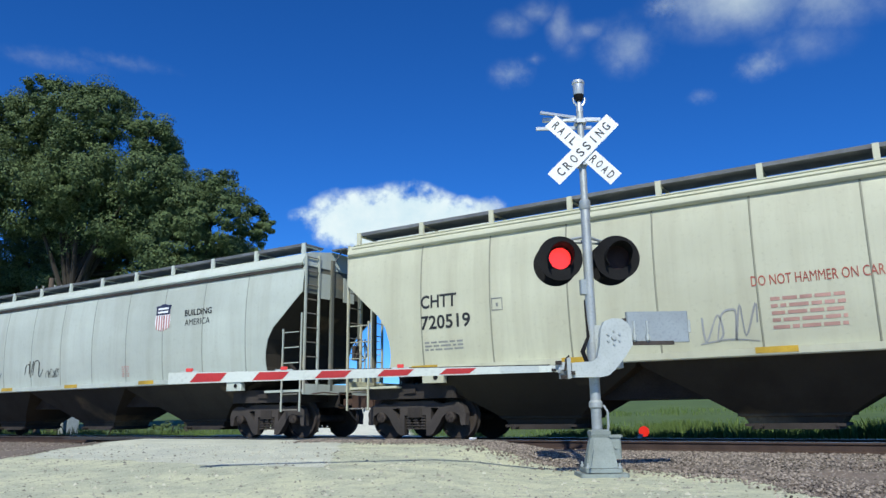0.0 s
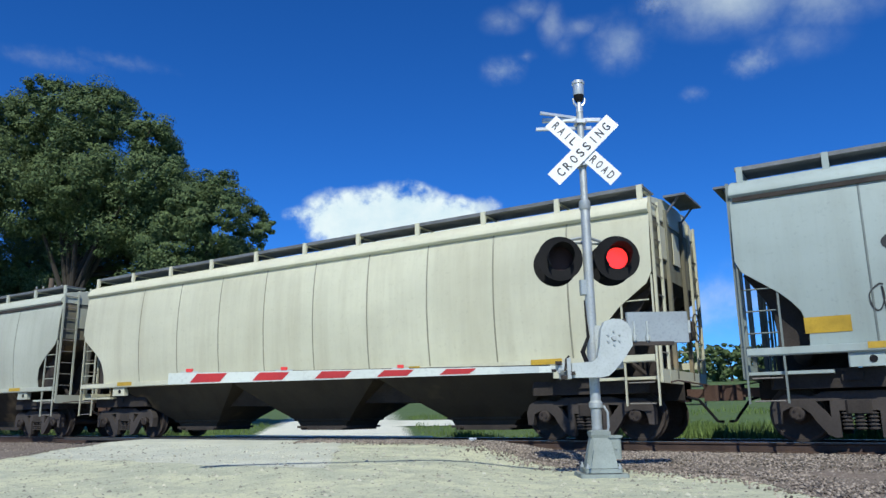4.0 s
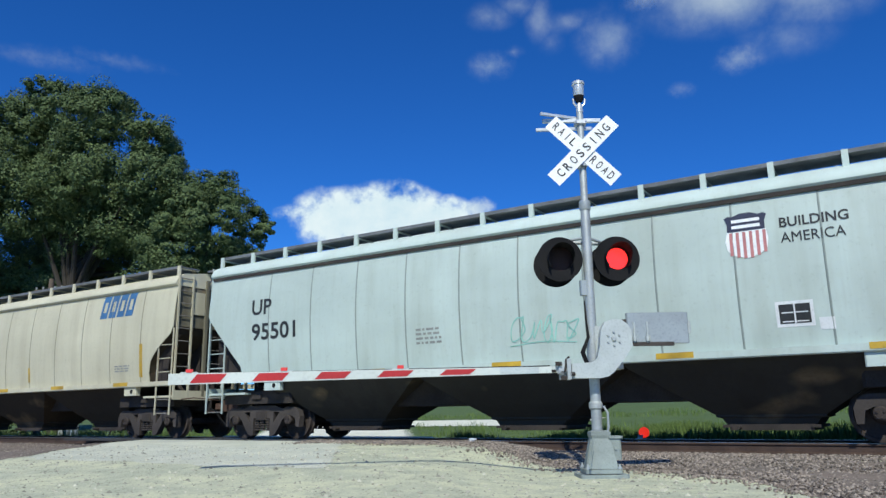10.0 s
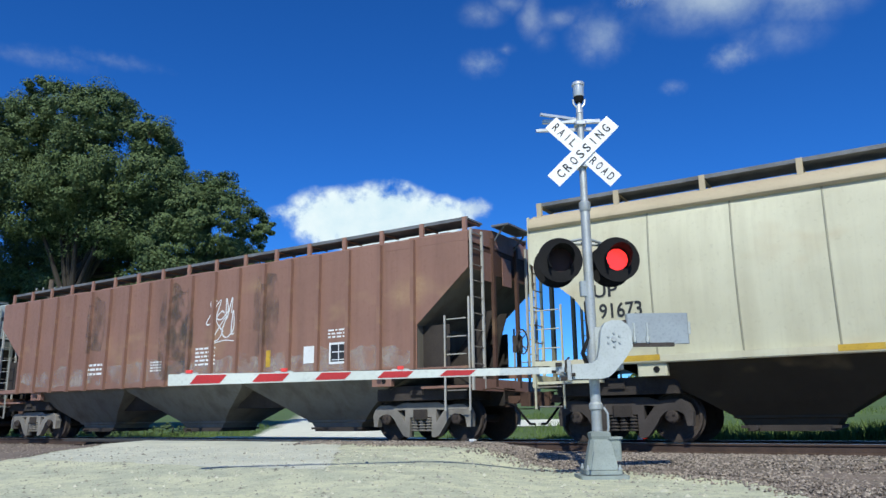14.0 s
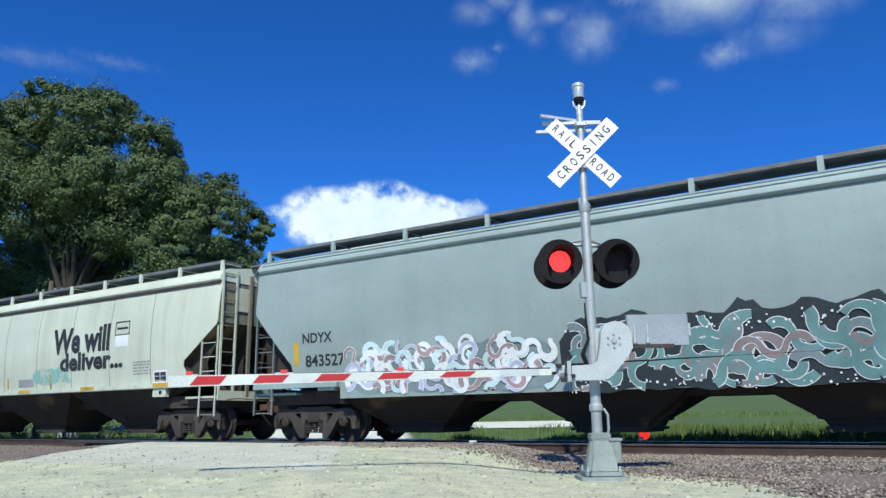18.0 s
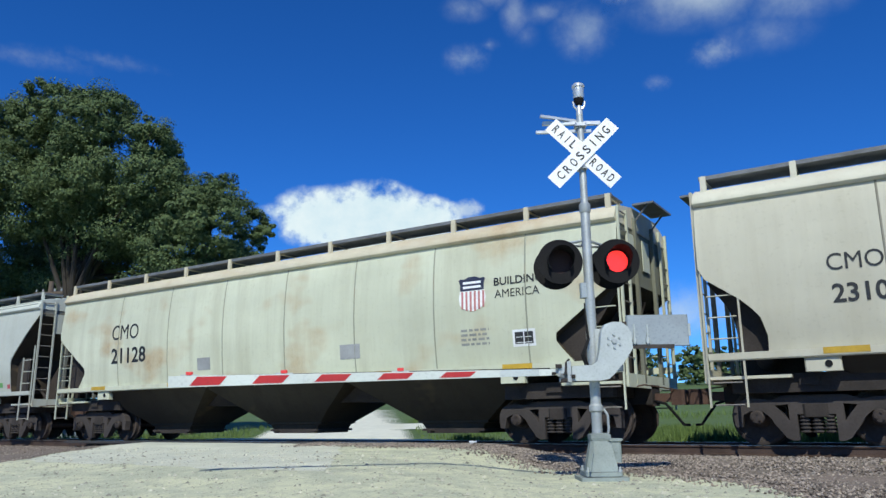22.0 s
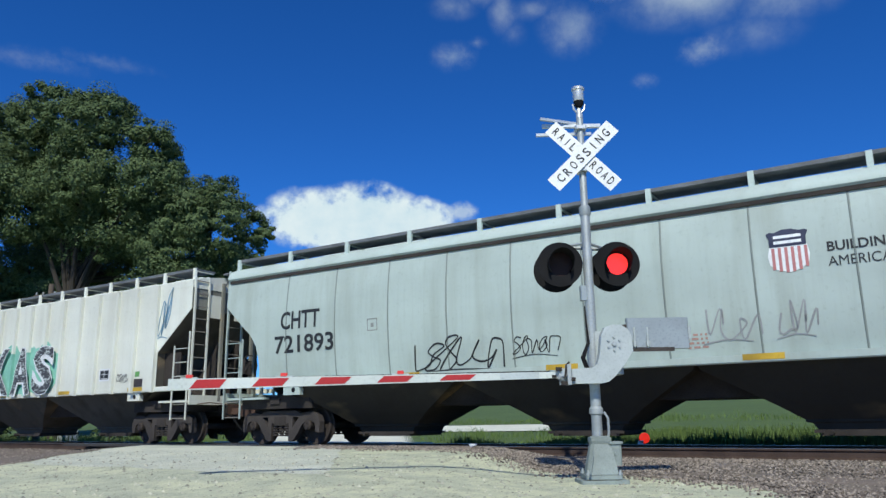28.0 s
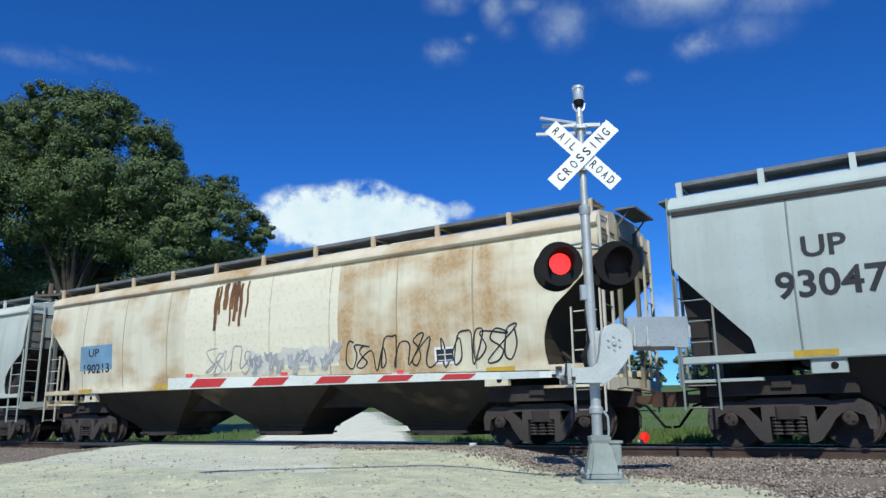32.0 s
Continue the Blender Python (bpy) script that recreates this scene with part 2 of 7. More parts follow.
WEED = blade_material("weed_blades", (0.06, 0.108, 0.024), (0.135, 0.205, 0.048))
LEAF = blade_material("tree_leaves", (0.042, 0.076, 0.022), (0.105, 0.150, 0.048))
BARK = plain("tree_bark", (0.045, 0.038, 0.03), 0.95, 0, 0.4, 3, 0.8)
PEBBLE = blade_material("ballast_stones", (0.07, 0.058, 0.046), (0.37, 0.31, 0.25))
GRIT = blade_material("road_pebbles", (0.13, 0.125, 0.10), (0.56, 0.54, 0.41))
WOODPOLE = plain("weathered_pole", (0.14, 0.105, 0.075), 0.95, 0, 0.3, 4, 0.5)

# ---- mesh helpers ----


class Mesh:
    """Vertices and faces gathered from simple solids, made into one mesh."""

    def __init__(self):
        self.v, self.f = [], []

    def add(self, verts, faces):
        k = len(self.v)
        self.v += [tuple(p) for p in verts]
        self.f += [tuple(i + k for i in f) for f in faces]
        return self

    def box(self, c, s, bevel=0.0):
        x, y, z = (v / 2 for v in s)
        if bevel:
            b = bevel
            ring = [(-x, -y + b), (-x + b, -y), (x - b, -y), (x, -y + b), (x, y - b), (x - b, y), (-x + b, y), (-x, y - b)]
            return self.prism([(c[0] + p, c[1] + q) for p, q in ring], c[2] - z, c[2] + z, "z")
        p = [(c[0] + i * x, c[1] + j * y, c[2] + k * z) for i in (-1, 1) for j in (-1, 1) for k in (-1, 1)]
        return self.add(p, [(0, 1, 3, 2), (4, 6, 7, 5), (0, 4, 5, 1), (2, 3, 7, 6), (0, 2, 6, 4), (1, 5, 7, 3)])

    def prism(self, poly, a, b, axis="y"):
        """A polygon pushed along an axis: in (x, z) for y, (x, y) for z, (y, z) for x."""
        put = {"y": lambda p, d: (p[0], d, p[1]), "z": lambda p, d: (p[0], p[1], d), "x": lambda p, d: (d, p[0], p[1])}[axis]
        n = len(poly)
        self.add([put(p, a) for p in poly] + [put(p, b) for p in poly],
                 [tuple(range(n)), tuple(range(2 * n - 1, n - 1, -1))] + [(i, i + n, (i + 1) % n + n, (i + 1) % n) for i in range(n)])
        return self

    def bar(self, p, q, r, n=6, r2=None):
        """A round bar from p to q."""
        p, q = Vector(p), Vector(q)
        d = (q - p).normalized()
        u = d.orthogonal().normalized()
        w = d.cross(u)
        r2 = r if r2 is None else r2
        ring = [u * math.cos(2 * math.pi * i / n) + w * math.sin(2 * math.pi * i / n) for i in range(n)]
        return self.add([p + o * r for o in ring] + [q + o * r2 for o in ring],
                        [(i, (i + 1) % n, (i + 1) % n + n, i + n) for i in range(n)] + [tuple(range(n - 1, -1, -1)), tuple(range(n, 2 * n))])

    def tube(self, pts, r, n=6):
        pts = [Vector(p) for p in pts]
        k, last = len(self.v), None
        for i, p in enumerate(pts):
            d = (pts[min(i + 1, len(pts) - 1)] - pts[max(i - 1, 0)]).normalized()
            u = d.orthogonal() if last is None else last - d * last.dot(d)
            last = u.normalized()
            w = d.cross(last)
            self.v += [tuple(p + (last * math.cos(2 * math.pi * j / n) + w * math.sin(2 * math.pi * j / n)) * r) for j in range(n)]
        for i in range(len(pts) - 1):
            self.f += [(k + i * n + j, k + i * n + (j + 1) % n, k + (i + 1) * n + (j + 1) % n, k + (i + 1) * n + j) for j in range(n)]
        self.f += [tuple(range(k + n - 1, k - 1, -1)), tuple(range(k + (len(pts) - 1) * n, k + len(pts) * n))]
        return self

    def lathe(self, profile, origin=(0, 0, 0), axis="y", n=24):
        """A profile of (radius, along) turned round an axis through origin."""
        k, ring = len(self.v), []
        for r, a in profile:
            for i in range(n):
                c, s = r * math.cos(2 * math.pi * i / n), r * math.sin(2 * math.pi * i / n)
                p = {"y": (c, a, s), "z": (c, s, a), "x": (a, c, s)}[axis]
                ring.append(tuple(o + v for o, v in zip(origin, p)))
        self.v += ring
        for j in range(len(profile) - 1):
            for i in range(n):
                a, b = k + j * n + i, k + j * n + (i + 1) % n
                self.f.append((a, b, b + n, a + n))
        return self

    def grid(self, rows):
        """Quads between rows of points of one length."""
        n = len(rows[0])
        return self.add([p for r in rows for p in r],
                        [(j * n + i, j * n + i + 1, (j + 1) * n + i + 1, (j + 1) * n + i) for j in range(len(rows) - 1) for i in range(n - 1)])

    def data(self, name, material, smooth=False):
        me = bpy.data.meshes.new(name)
        me.from_pydata(self.v, [], self.f)
        me.materials.append(material)
        bm = bmesh.new()
        bm.from_mesh(me)
        bmesh.ops.recalc_face_normals(bm, faces=bm.faces)
        bm.to_mesh(me)
        bm.free()
        if smooth:
            me.shade_smooth()
            me.set_sharp_from_angle(angle=radians(35))
        return me


def part(name, mesh, material, parent=None, label="", at=None, smooth=False):
    """One mesh object under a thing; mesh is a Mesh, or mesh data that alike parts share."""
    shared = isinstance(mesh, bpy.types.Mesh)
    ob = new(name, mesh if shared else mesh.data(name, material, smooth))
    if shared and mesh.materials[0] != material:
        ob.material_slots[0].link = "OBJECT"
        ob.material_slots[0].material = material
    if parent:
        ob.parent = parent
    if at is not None:
        ob.matrix_basis = at
    return tagged(ob, label)


GLYPHS = {}


def glyphs(text, bold=0.008):
    """The outline of a word in the built-in font, scaled to a unit box."""
    if (text, bold) not in GLYPHS:
        cu = bpy.data.curves.new("word", "FONT")
        cu.body, cu.resolution_u, cu.offset = text, 3, 0.0 if "M" in text else bold
        ob = new("word", cu)
        me = bpy.data.meshes.new_from_object(ob)
        p = np.array([v.co[:2] for v in me.vertices])
        lo, hi = p.min(0), p.max(0)
        GLYPHS[text, bold] = ((p - lo) / (hi - lo), [tuple(f.vertices) for f in me.polygons])
        bpy.data.objects.remove(ob)
        bpy.data.meshes.remove(me)
        bpy.data.curves.remove(cu)
    return GLYPHS[text, bold]


# ---- ground, track and crossing ----


def smooth01(v):
    v = max(0.0, min(1.0, v))
    return v * v * (3 - 2 * v)


def road_side(x, y):
    """1 on the road that climbs to the crossing, 0 on the ballast beside it."""
    back = max(0.0, -y - 1.6)
    centre = -14.2 + back * 0.55
    if x > centre:
        return smooth01((7.8 - 0.22 * back - (x - centre)) / 2.0 + 0.5)
    return smooth01((4.0 + back * 0.25 - (centre - x)) / 1.2 + 0.5)


def ground_z(x, y):
    if y < -1.55:
        back = -y - 1.6
        ramp = max(-0.02 - 0.026 * min(back, 5.4) - 0.085 * max(0.0, back - 5.4), -0.82)
        low = min(ramp, -0.21 - 0.085 * smooth01((-y - 2.2) / 2.4))
        k = road_side(x, y)
        return ramp * k + low * (1 - k)
    if y < 2.3:
        return -0.21
    if y < 7:
        return -0.21 - 0.25 * (y - 2.3) / 4.7
    return -0.46 + 0.052 * (min(y, 170) - 7) + 0.25 * math.sin(x * 0.05 + y * 0.03) * min(1, (y - 7) / 30)


def steps(*runs):
    out = []
    for a, b, d in runs:
        n = max(1, round((b - a) / d))
        out += [a + (b - a) * i / n for i in range(n)]
    return out + [runs[-1][1]]


xs = steps((-2600, -700, 300), (-700, -60, 40), (-60, -30, 3), (-30, 4, 0.5), (4, 60, 8), (60, 700, 40), (700, 2600, 300))
ys = steps((-1500, -60, 200), (-60, -16, 4), (-16, -1.2, 0.35), (-1.2, 2.3, 0.5), (2.3, 12, 0.47), (12, 60, 1.5), (60, 200, 8), (200, 3600, 400))
ground = part("ground", Mesh().grid([[(x, y, ground_z(x, y) - 0.004) for x in xs] for y in ys]), GRASSMAT, smooth=True)
tagged(ground, "green grass field rising behind the track", "ground", kind="structure")


rows = [[(x, y, ground_z(x, y) + 0.012) for x in steps((-60, -28, 2), (-28, 6, 0.4), (6, 40, 4))] for y in steps((-40, -16, 3), (-16, -1.62, 0.3))]
road = tagged(part("road", Mesh().grid(rows), ROADMAT, smooth=True), "pale dusty gravel and worn concrete approach", "road", kind="structure")


def far_road(s, w):
    """The gravel road behind the track, s along it, w across."""
    x0, y0 = -15.0 - 0.80 * (s - 2.0), s
    return x0 + w, y0


rows = []
for s in steps((1.3, 26, 0.5), (26, 60, 2)):
    half = 4.0 + 0.045 * s
    rows.append([(*far_road(s, w), ground_z(*far_road(s, w)) + 0.10 + (0.09 if s < 2.4 else 0)) for w in steps((-half, half, 0.6))])
tagged(part("road", Mesh().grid(rows), FARROAD, smooth=True), "pale gravel road running on behind the crossing", "road", kind="structure")
rows = [[(x, y + 0.02 * (x + 14), ground_z(x, y + 0.02 * (x + 14)) + 0.035) for x in steps((-28, -13.5, 2))] for y in steps((16.5, 21.5, 1.25))]
tagged(part("road", Mesh().grid(rows), FARROAD, smooth=True), "pale gravel side road along the field", "road", kind="structure")


EDGE = ((-12, -1.75), (-8.9, -1.95), (-7.2, -2.1), (-6.7, -2.5), (-6.2, -3.2), (-5.47, -3.63), (-4.76, -3.94), (-3.74, -4.14), (-3.03, -4.2), (-2.2, -4.68), (-1.76, -5.32), (-1.31, -6.01), (-1.09, -6.5), (1, -9), (6, -10), (700, -10))


def ballast_edge(x):
    return float(np.interp(x, [a for a, _ in EDGE], [b for _, b in EDGE])) + 0.12 * math.sin(x * 2.9) + 0.07 * math.sin(x * 6.3 + 1)


def road_left(y):
    return -17.9 + 0.77 * (-y - 2.1) + 0.12 * math.sin(y * 2.7)


rows = []
for x in steps((-12.0, 8, 0.4), (8, 700, 60)):
    e = min(ballast_edge(x), -1.75)
    rows.append([(x, y, ground_z(x, y) + (0.03 if k > 2 else 0.014 + 0.006 * k) + 0.04 * noise.noise((x * 1.7, y * 1.7, 0)) * (k > 1))
                 for k, y in enumerate(e + (-1.1 - e) * u for u in (0, 0.06, 0.16, 0.3, 0.45, 0.6, 0.72, 0.84, 0.92, 1.0))])
tagged(part("ballast", Mesh().grid(rows), BALLAST, smooth=True), "pinkish grey crushed stone ballast beside the rails", "ballast", kind="structure")
rows = []
for y in steps((-9.5, -1.1, 0.4)):
    e = road_left(y)
    rows.append([(x, y, ground_z(x, y) + (0.035 if x < e - 0.3 else 0.016)) for x in (-700, -120, -50, -38, -30, -26, -23, e - 3, e - 1.8, e - 0.9, e - 0.35, e)])
tagged(part("ballast", Mesh().grid(rows), BALLAST, smooth=True), "pinkish grey crushed stone beside the road edge", "ballast", kind="structure")
PAVE = ((-1.6, -10.75), (-2.0, -10.58), (-3.75, -9.17), (-5.18, -8.05), (-6.56, -6.99), (-7.48, -6.32), (-9, -5.4))
rows = []
for u in np.linspace(0, 1, 60):
    col = []
    x = -13.6 + 7.2 * u
    low = -6.95 + 0.30 * noise.noise((x * 0.9, 3.0, 0.0)) + 0.14 * noise.noise((x * 3.7, 5.0, 0.0)) + (0.9 * (0.25 - u) if u < 0.25 else 0.0)
    for v in np.linspace(0, 1, 22):
        y = -1.63 + (low + 1.63) * v
        a, b = road_left(y) + 0.1, float(np.interp(-y, [-p for p, _ in PAVE], [q for _, q in PAVE])) + 0.22 * noise.noise((y * 2.3, 3.0, 0.0))
        col.append((a + (b - a) * u, y, ground_z(a + (b - a) * u, y) + 0.0145))
    rows.append(col)
tagged(part("pavement", Mesh().grid(rows), CONCRETE, smooth=True), "worn pale concrete road slab climbing to the rails", "pavement", kind="structure")
rows = [[(x, y, -0.19) for y in (-1.5, -0.5, 0.5, 1.5, 2.6)] for x in steps((-700, 700, 40))]
tagged(part("ballast", Mesh().grid(rows), BALLAST), "crushed stone between and behind the rails", "ballast", kind="structure")


def rail_profile():
    return [(-0.07, -0.18), (0.07, -0.18), (0.07, -0.165), (0.012, -0.14), (0.012, -0.05), (0.037, -0.035), (0.037, -0.006),
            (-0.037, -0.006), (-0.037, -0.035), (-0.012, -0.05), (-0.012, -0.14), (-0.07, -0.165)]


for side, near in ((-0.7525, "near"), (0.7525, "far")):
    m = Mesh().prism([(side + y, z) for y, z in rail_profile()], -650, 650, "x")
    rail = tagged(part("rail", m, RAIL), "rusty steel rail with a bright worn head", "rail", "rails of the track", "structure")
    part("rail_head", Mesh().box((0, side, -0.004), (1300, 0.066, 0.008)), RAILTOP, rail, "polished running surface")
track = tagged(part("crossing_panel", Mesh().box((-16, 0, -0.03), (11.0, 1.26, 0.05), 0.02), RUBBER_SHADE), "rubber crossing panels between the rails, coloured dark for shadow", "crossing panel", kind="structure")
tagged(part("crossing_panel", Mesh().box((-16, -1.18, -0.03), (11.0, 0.68, 0.05), 0.02), RUBBER_SHADE), "rubber crossing panel outside the rail, coloured dark for shadow", "crossing panel", kind="structure")
tie_mesh = Mesh().box((0, 0, 0), (0.22, 2.6, 0.17), 0.012).data("tie", TIE)
for i in range(90):
    x = -38 + i * 0.52
    if not -21.6 < x < -10.4:
        t = part("tie", tie_mesh, TIE, track, at=pose(x, random.uniform(-0.04, 0.04), -0.262, 0, 0, random.uniform(-1, 1)))
        t.parent = None
        tagged(t, "dark creosoted wooden railway tie in the ballast", "railway tie", "ties of the track")


def stones(count, seed):
    """Loose crushed stones on the ballast shoulder."""
    rng = random.Random(seed)
    m = Mesh()
    for _ in range(count):
        right = rng.random() < 0.85
        x, y = rng.uniform(-11.8, 1.5), 0.0
        e = ballast_edge(x)
        y = rng.uniform(e - 0.9 * rng.random() ** 3, -0.95)
        if not right:
            y = rng.uniform(-7.5, -0.95)
            x = road_left(y) - rng.uniform(-0.1, 9)
        r = rng.uniform(0.008, 0.025)
        z = ground_z(x, y) + (0.03 if y > e + 0.25 else 0.014) + r * 0.3
        top = [(x + r * math.cos(a) * rng.uniform(0.7, 1.2), y + r * math.sin(a) * rng.uniform(0.7, 1.2), z + rng.uniform(-0.3, 0.5) * r) for a in (0, 1.2, 2.5, 3.8, 5.1)]
        m.add(top + [(x, y, z + r * 0.9), (x, y, z - r)], [(i, (i + 1) % 5, 5) for i in range(5)] + [((i + 1) % 5, i, 6) for i in range(5)])
    return m


tagged(part("ballast_stones", stones(30000, 5), PEBBLE), "loose pink and grey crushed stones", "stones", kind="stuff")


def pebbles(count, seed):
    rng = random.Random(seed)
    m = Mesh()
    for _ in range(count):
        x, y = rng.uniform(-16, 1), rng.uniform(-11.5, -3.5)
        r = rng.uniform(0.006, 0.02) if rng.random() < 0.86 else rng.uniform(0.02, 0.042)
        z = ground_z(x, y) + 0.012
        m.add([(x + r * math.cos(a), y + r * math.sin(a) * 0.8, z) for a in (0, 1.3, 2.5, 3.8, 5.1)] + [(x, y, z + r * 0.7)], [(i, (i + 1) % 5, 5) for i in range(5)])
    return m


tagged(part("loose_pebbles", pebbles(8000, 8), GRIT), "small loose pebbles on the dusty approach", "pebbles", kind="stuff")


def blades(count, seed, area, tall, even=0.6):
    rng = np.random.default_rng(seed)
    x, y = rng.uniform(area[0], area[1], count), rng.uniform(area[2], area[3], count)
    on_road = (np.abs(x - (-15.0 - 0.80 * (y - 2.0))) < 4.3 + 0.045 * y) | ((y > 16.2 + 0.02 * (x + 14)) & (y < 21.8 + 0.02 * (x + 14)) & (x > -28))
    x, y = x[~on_road], y[~on_road]
    count = len(x)
    h = tall * rng.uniform(0.45, 1.1, count) * (even + (1.1 - even) * np.sin(x * 1.3) * np.sin(y * 0.9 + x * 0.4))
    a, w = rng.uniform(0, 6.28, count), rng.uniform(0.008, 0.02, count) * (1 + tall)
    lean = rng.normal(0, 0.22, (2, count)) * h
    z = np.array([ground_z(p, q) for p, q in zip(x, y)]) - 0.02
    dx, dy = np.cos(a) * w, np.sin(a) * w
    v = np.stack([np.stack([x - dx, y - dy, z], 1), np.stack([x + dx, y + dy, z], 1),
                  np.stack([x + dx * 0.7 + lean[0] * 0.4, y + dy * 0.7 + lean[1] * 0.4, z + h * 0.6], 1),
                  np.stack([x + lean[0], y + lean[1], z + h], 1), np.stack([x - dx * 0.7 + lean[0] * 0.4, y - dy * 0.7 + lean[1] * 0.4, z + h * 0.6], 1)], 1)
    m = Mesh()
    m.v = [tuple(p) for p in v.reshape(-1, 3)]
    m.f = [(5 * i, 5 * i + 1, 5 * i + 2, 5 * i + 3, 5 * i + 4) for i in range(count)]
    return m


def weeds(name, mesh, label):
    me = bpy.data.meshes.new(name)
    me.from_pydata(mesh.v, [], mesh.f)
    me.materials.append(WEED)
    tagged(new(name, me), label, "weeds", kind="stuff")


weeds("trackside_weeds", blades(34000, 3, (-8.0, 7, 4.9, 9.8), 0.66, 0.85), "tall green weeds behind the ballast")
weeds("trackside_weeds", blades(6000, 13, (-11.5, -7.5, 3.6, 6.5), 0.42), "low green weeds behind the ballast")
weeds("field_grass", blades(16000, 4, (-34, 22, 9, 26), 0.4), "green meadow grass behind the track")
weeds("trackside_weeds", blades(5000, 6, (-45, -24, 3.2, 9), 0.6), "low green weeds along the track bed")

# ---- crossing signal and gate ----
signal = tagged(new("crossing_signal"), "galvanised railroad crossing signal mast with crossbuck, flashers and gate mechanism", "crossing signal")
signal.matrix_basis = pose(-3.68, -5.13, -0.262, 0, 0, 32.369)
part("base_plate", Mesh().box((0.02, 0, 0.0), (0.60, 0.56, 0.05), 0.02).box((0.02, 0, 0.06), (0.46, 0.46, 0.05), 0.02), CAST, signal)
m = Mesh()
m.grid([[(0.02 + s * w, t * w, z) for s, t in ((-1, -1), (1, -1), (1, 1), (-1, 1), (-1, -1))] for w, z in ((0.185, 0.09), (0.175, 0.16), (0.115, 0.46), (0.125, 0.5), (0.125, 0.54), (0.08, 0.56))])
part("cast_base", m, CAST, signal, "cast aluminium tapered base")
for i in range(4):
    part("anchor_bolt", Mesh().bar((0.02 + 0.2 * (-1) ** i, 0.2 * (-1) ** (i // 2), 0.05), (0.02 + 0.2 * (-1) ** i, 0.2 * (-1) ** (i // 2), 0.15), 0.016).bar(
        (0.02 + 0.2 * (-1) ** i, 0.2 * (-1) ** (i // 2), 0.09), (0.02 + 0.2 * (-1) ** i, 0.2 * (-1) ** (i // 2), 0.115), 0.03), STEEL, signal)
for k in (-0.12, -0.02, 0.08):
    part("base_rib", Mesh().prism([(-0.165, 0.1), (-0.185, 0.1), (-0.115, 0.46), (-0.10, 0.46)], k - 0.19, k - 0.175), CAST, signal)
part("junction_box", Mesh().box((0.2, -0.02, 0.33), (0.15, 0.2, 0.27), 0.02).box((0.2, -0.02, 0.475), (0.19, 0.24, 0.03), 0.02).bar((0.2, -0.13, 0.34), (0.2, -0.1, 0.34), 0.025, 10), CAST, signal)
part("mast", Mesh().lathe([(0.068, 0.5), (0.068, 1.75), (0.066, 2.3), (0.064, 3.55), (0.05, 3.62), (0.048, 4.9), (0.042, 4.95)], n=20, axis="z"), STEEL, signal, smooth=True)
part("collar", Mesh().lathe([(0.07, 3.5), (0.078, 3.52), (0.078, 3.62), (0.06, 3.64)], n=20, axis="z"), STEEL, signal, smooth=True)
part("collar", Mesh().lathe([(0.068, 0.82), (0.09, 0.84), (0.09, 0.9), (0.068, 0.93)], n=20, axis="z"), STEEL, signal, smooth=True)
part("conduit", Mesh().tube([(0.11, -0.08, 0.5), (0.13, -0.09, 0.6), (0.13, -0.09, 0.78), (0.09, -0.05, 0.86)], 0.016, 8), STEEL, signal)
part("bell", Mesh().lathe([(0.0, 5.19), (0.072, 5.19), (0.076, 5.2), (0.078, 5.35), (0.09, 5.36), (0.09, 5.395), (0.074, 5.41), (0.0, 5.42)], n=24, axis="z"), BRIGHT, signal, "round bright metal warning bell", smooth=True)
part("bell_skirt", Mesh().lathe([(0.0, 5.10), (0.045, 5.10), (0.07, 5.15), (0.073, 5.19), (0.0, 5.19)], n=22, axis="z"), BLACK, signal, "black cup under the bell", smooth=True)
part("bell_yoke", Mesh().tube([(-0.085, 0, 5.15), (-0.075, 0, 5.08), (-0.03, 0, 5.02), (0, 0, 4.97)], 0.015, 6).tube([(0.085, 0, 5.15), (0.075, 0, 5.08), (0.03, 0, 5.02), (0, 0, 4.97)], 0.015, 6).lathe([(0.03, 4.92), (0.05, 4.94), (0.045, 5.03), (0.02, 5.1)], (0, 0, 0), "z", 12), BRIGHT, signal, "forked metal yoke")
part("bracket", Mesh().box((-0.12, 0.03, 4.83), (0.82, 0.05, 0.05)).box((0.0, 0, 4.78), (0.16, 0.16, 0.05), 0.02), BRIGHT, signal)
part("bracket_arm", Mesh().bar((0.05, 0.06, 4.86), (-0.57, -0.08, 4.9), 0.026, 4), BRIGHT, signal)
part("bracket_arm", Mesh().bar((0.16, 0.05, 4.72), (-0.63, -0.02, 4.68), 0.028, 4), BRIGHT, signal)


def blade_poly(w, h, turn):
    c, s = math.cos(radians(turn)), math.sin(radians(turn))
    return [(x * c - z * s, x * s + z * c) for x, z in ((-w, -h), (w, -h), (w, h), (-w, h))]


def sign_word(text, turn, x0, x1, h, y, parent, name="lettering"):
    """A word painted along a blade that is turned in its own plane."""
    c, s = math.cos(radians(turn)), math.sin(radians(turn))
    step = (x1 - x0) / len(text)
    m = Mesh()
    for i, ch in enumerate(text):
        p, f = glyphs(ch, 0.012)
        w = step * (0.13 if ch == "I" else 0.62)
        mid = x0 + step * (i + 0.5)
        flat = [(mid - w / 2 + w * a, -h + 2 * h * b) for a, b in p]
        m.add([(u * c - v * s, y, 4.335 + u * s + v * c) for u, v in flat], f)
    part(name, m, SIGNINK, parent, "black " + text.lower() + " lettering")


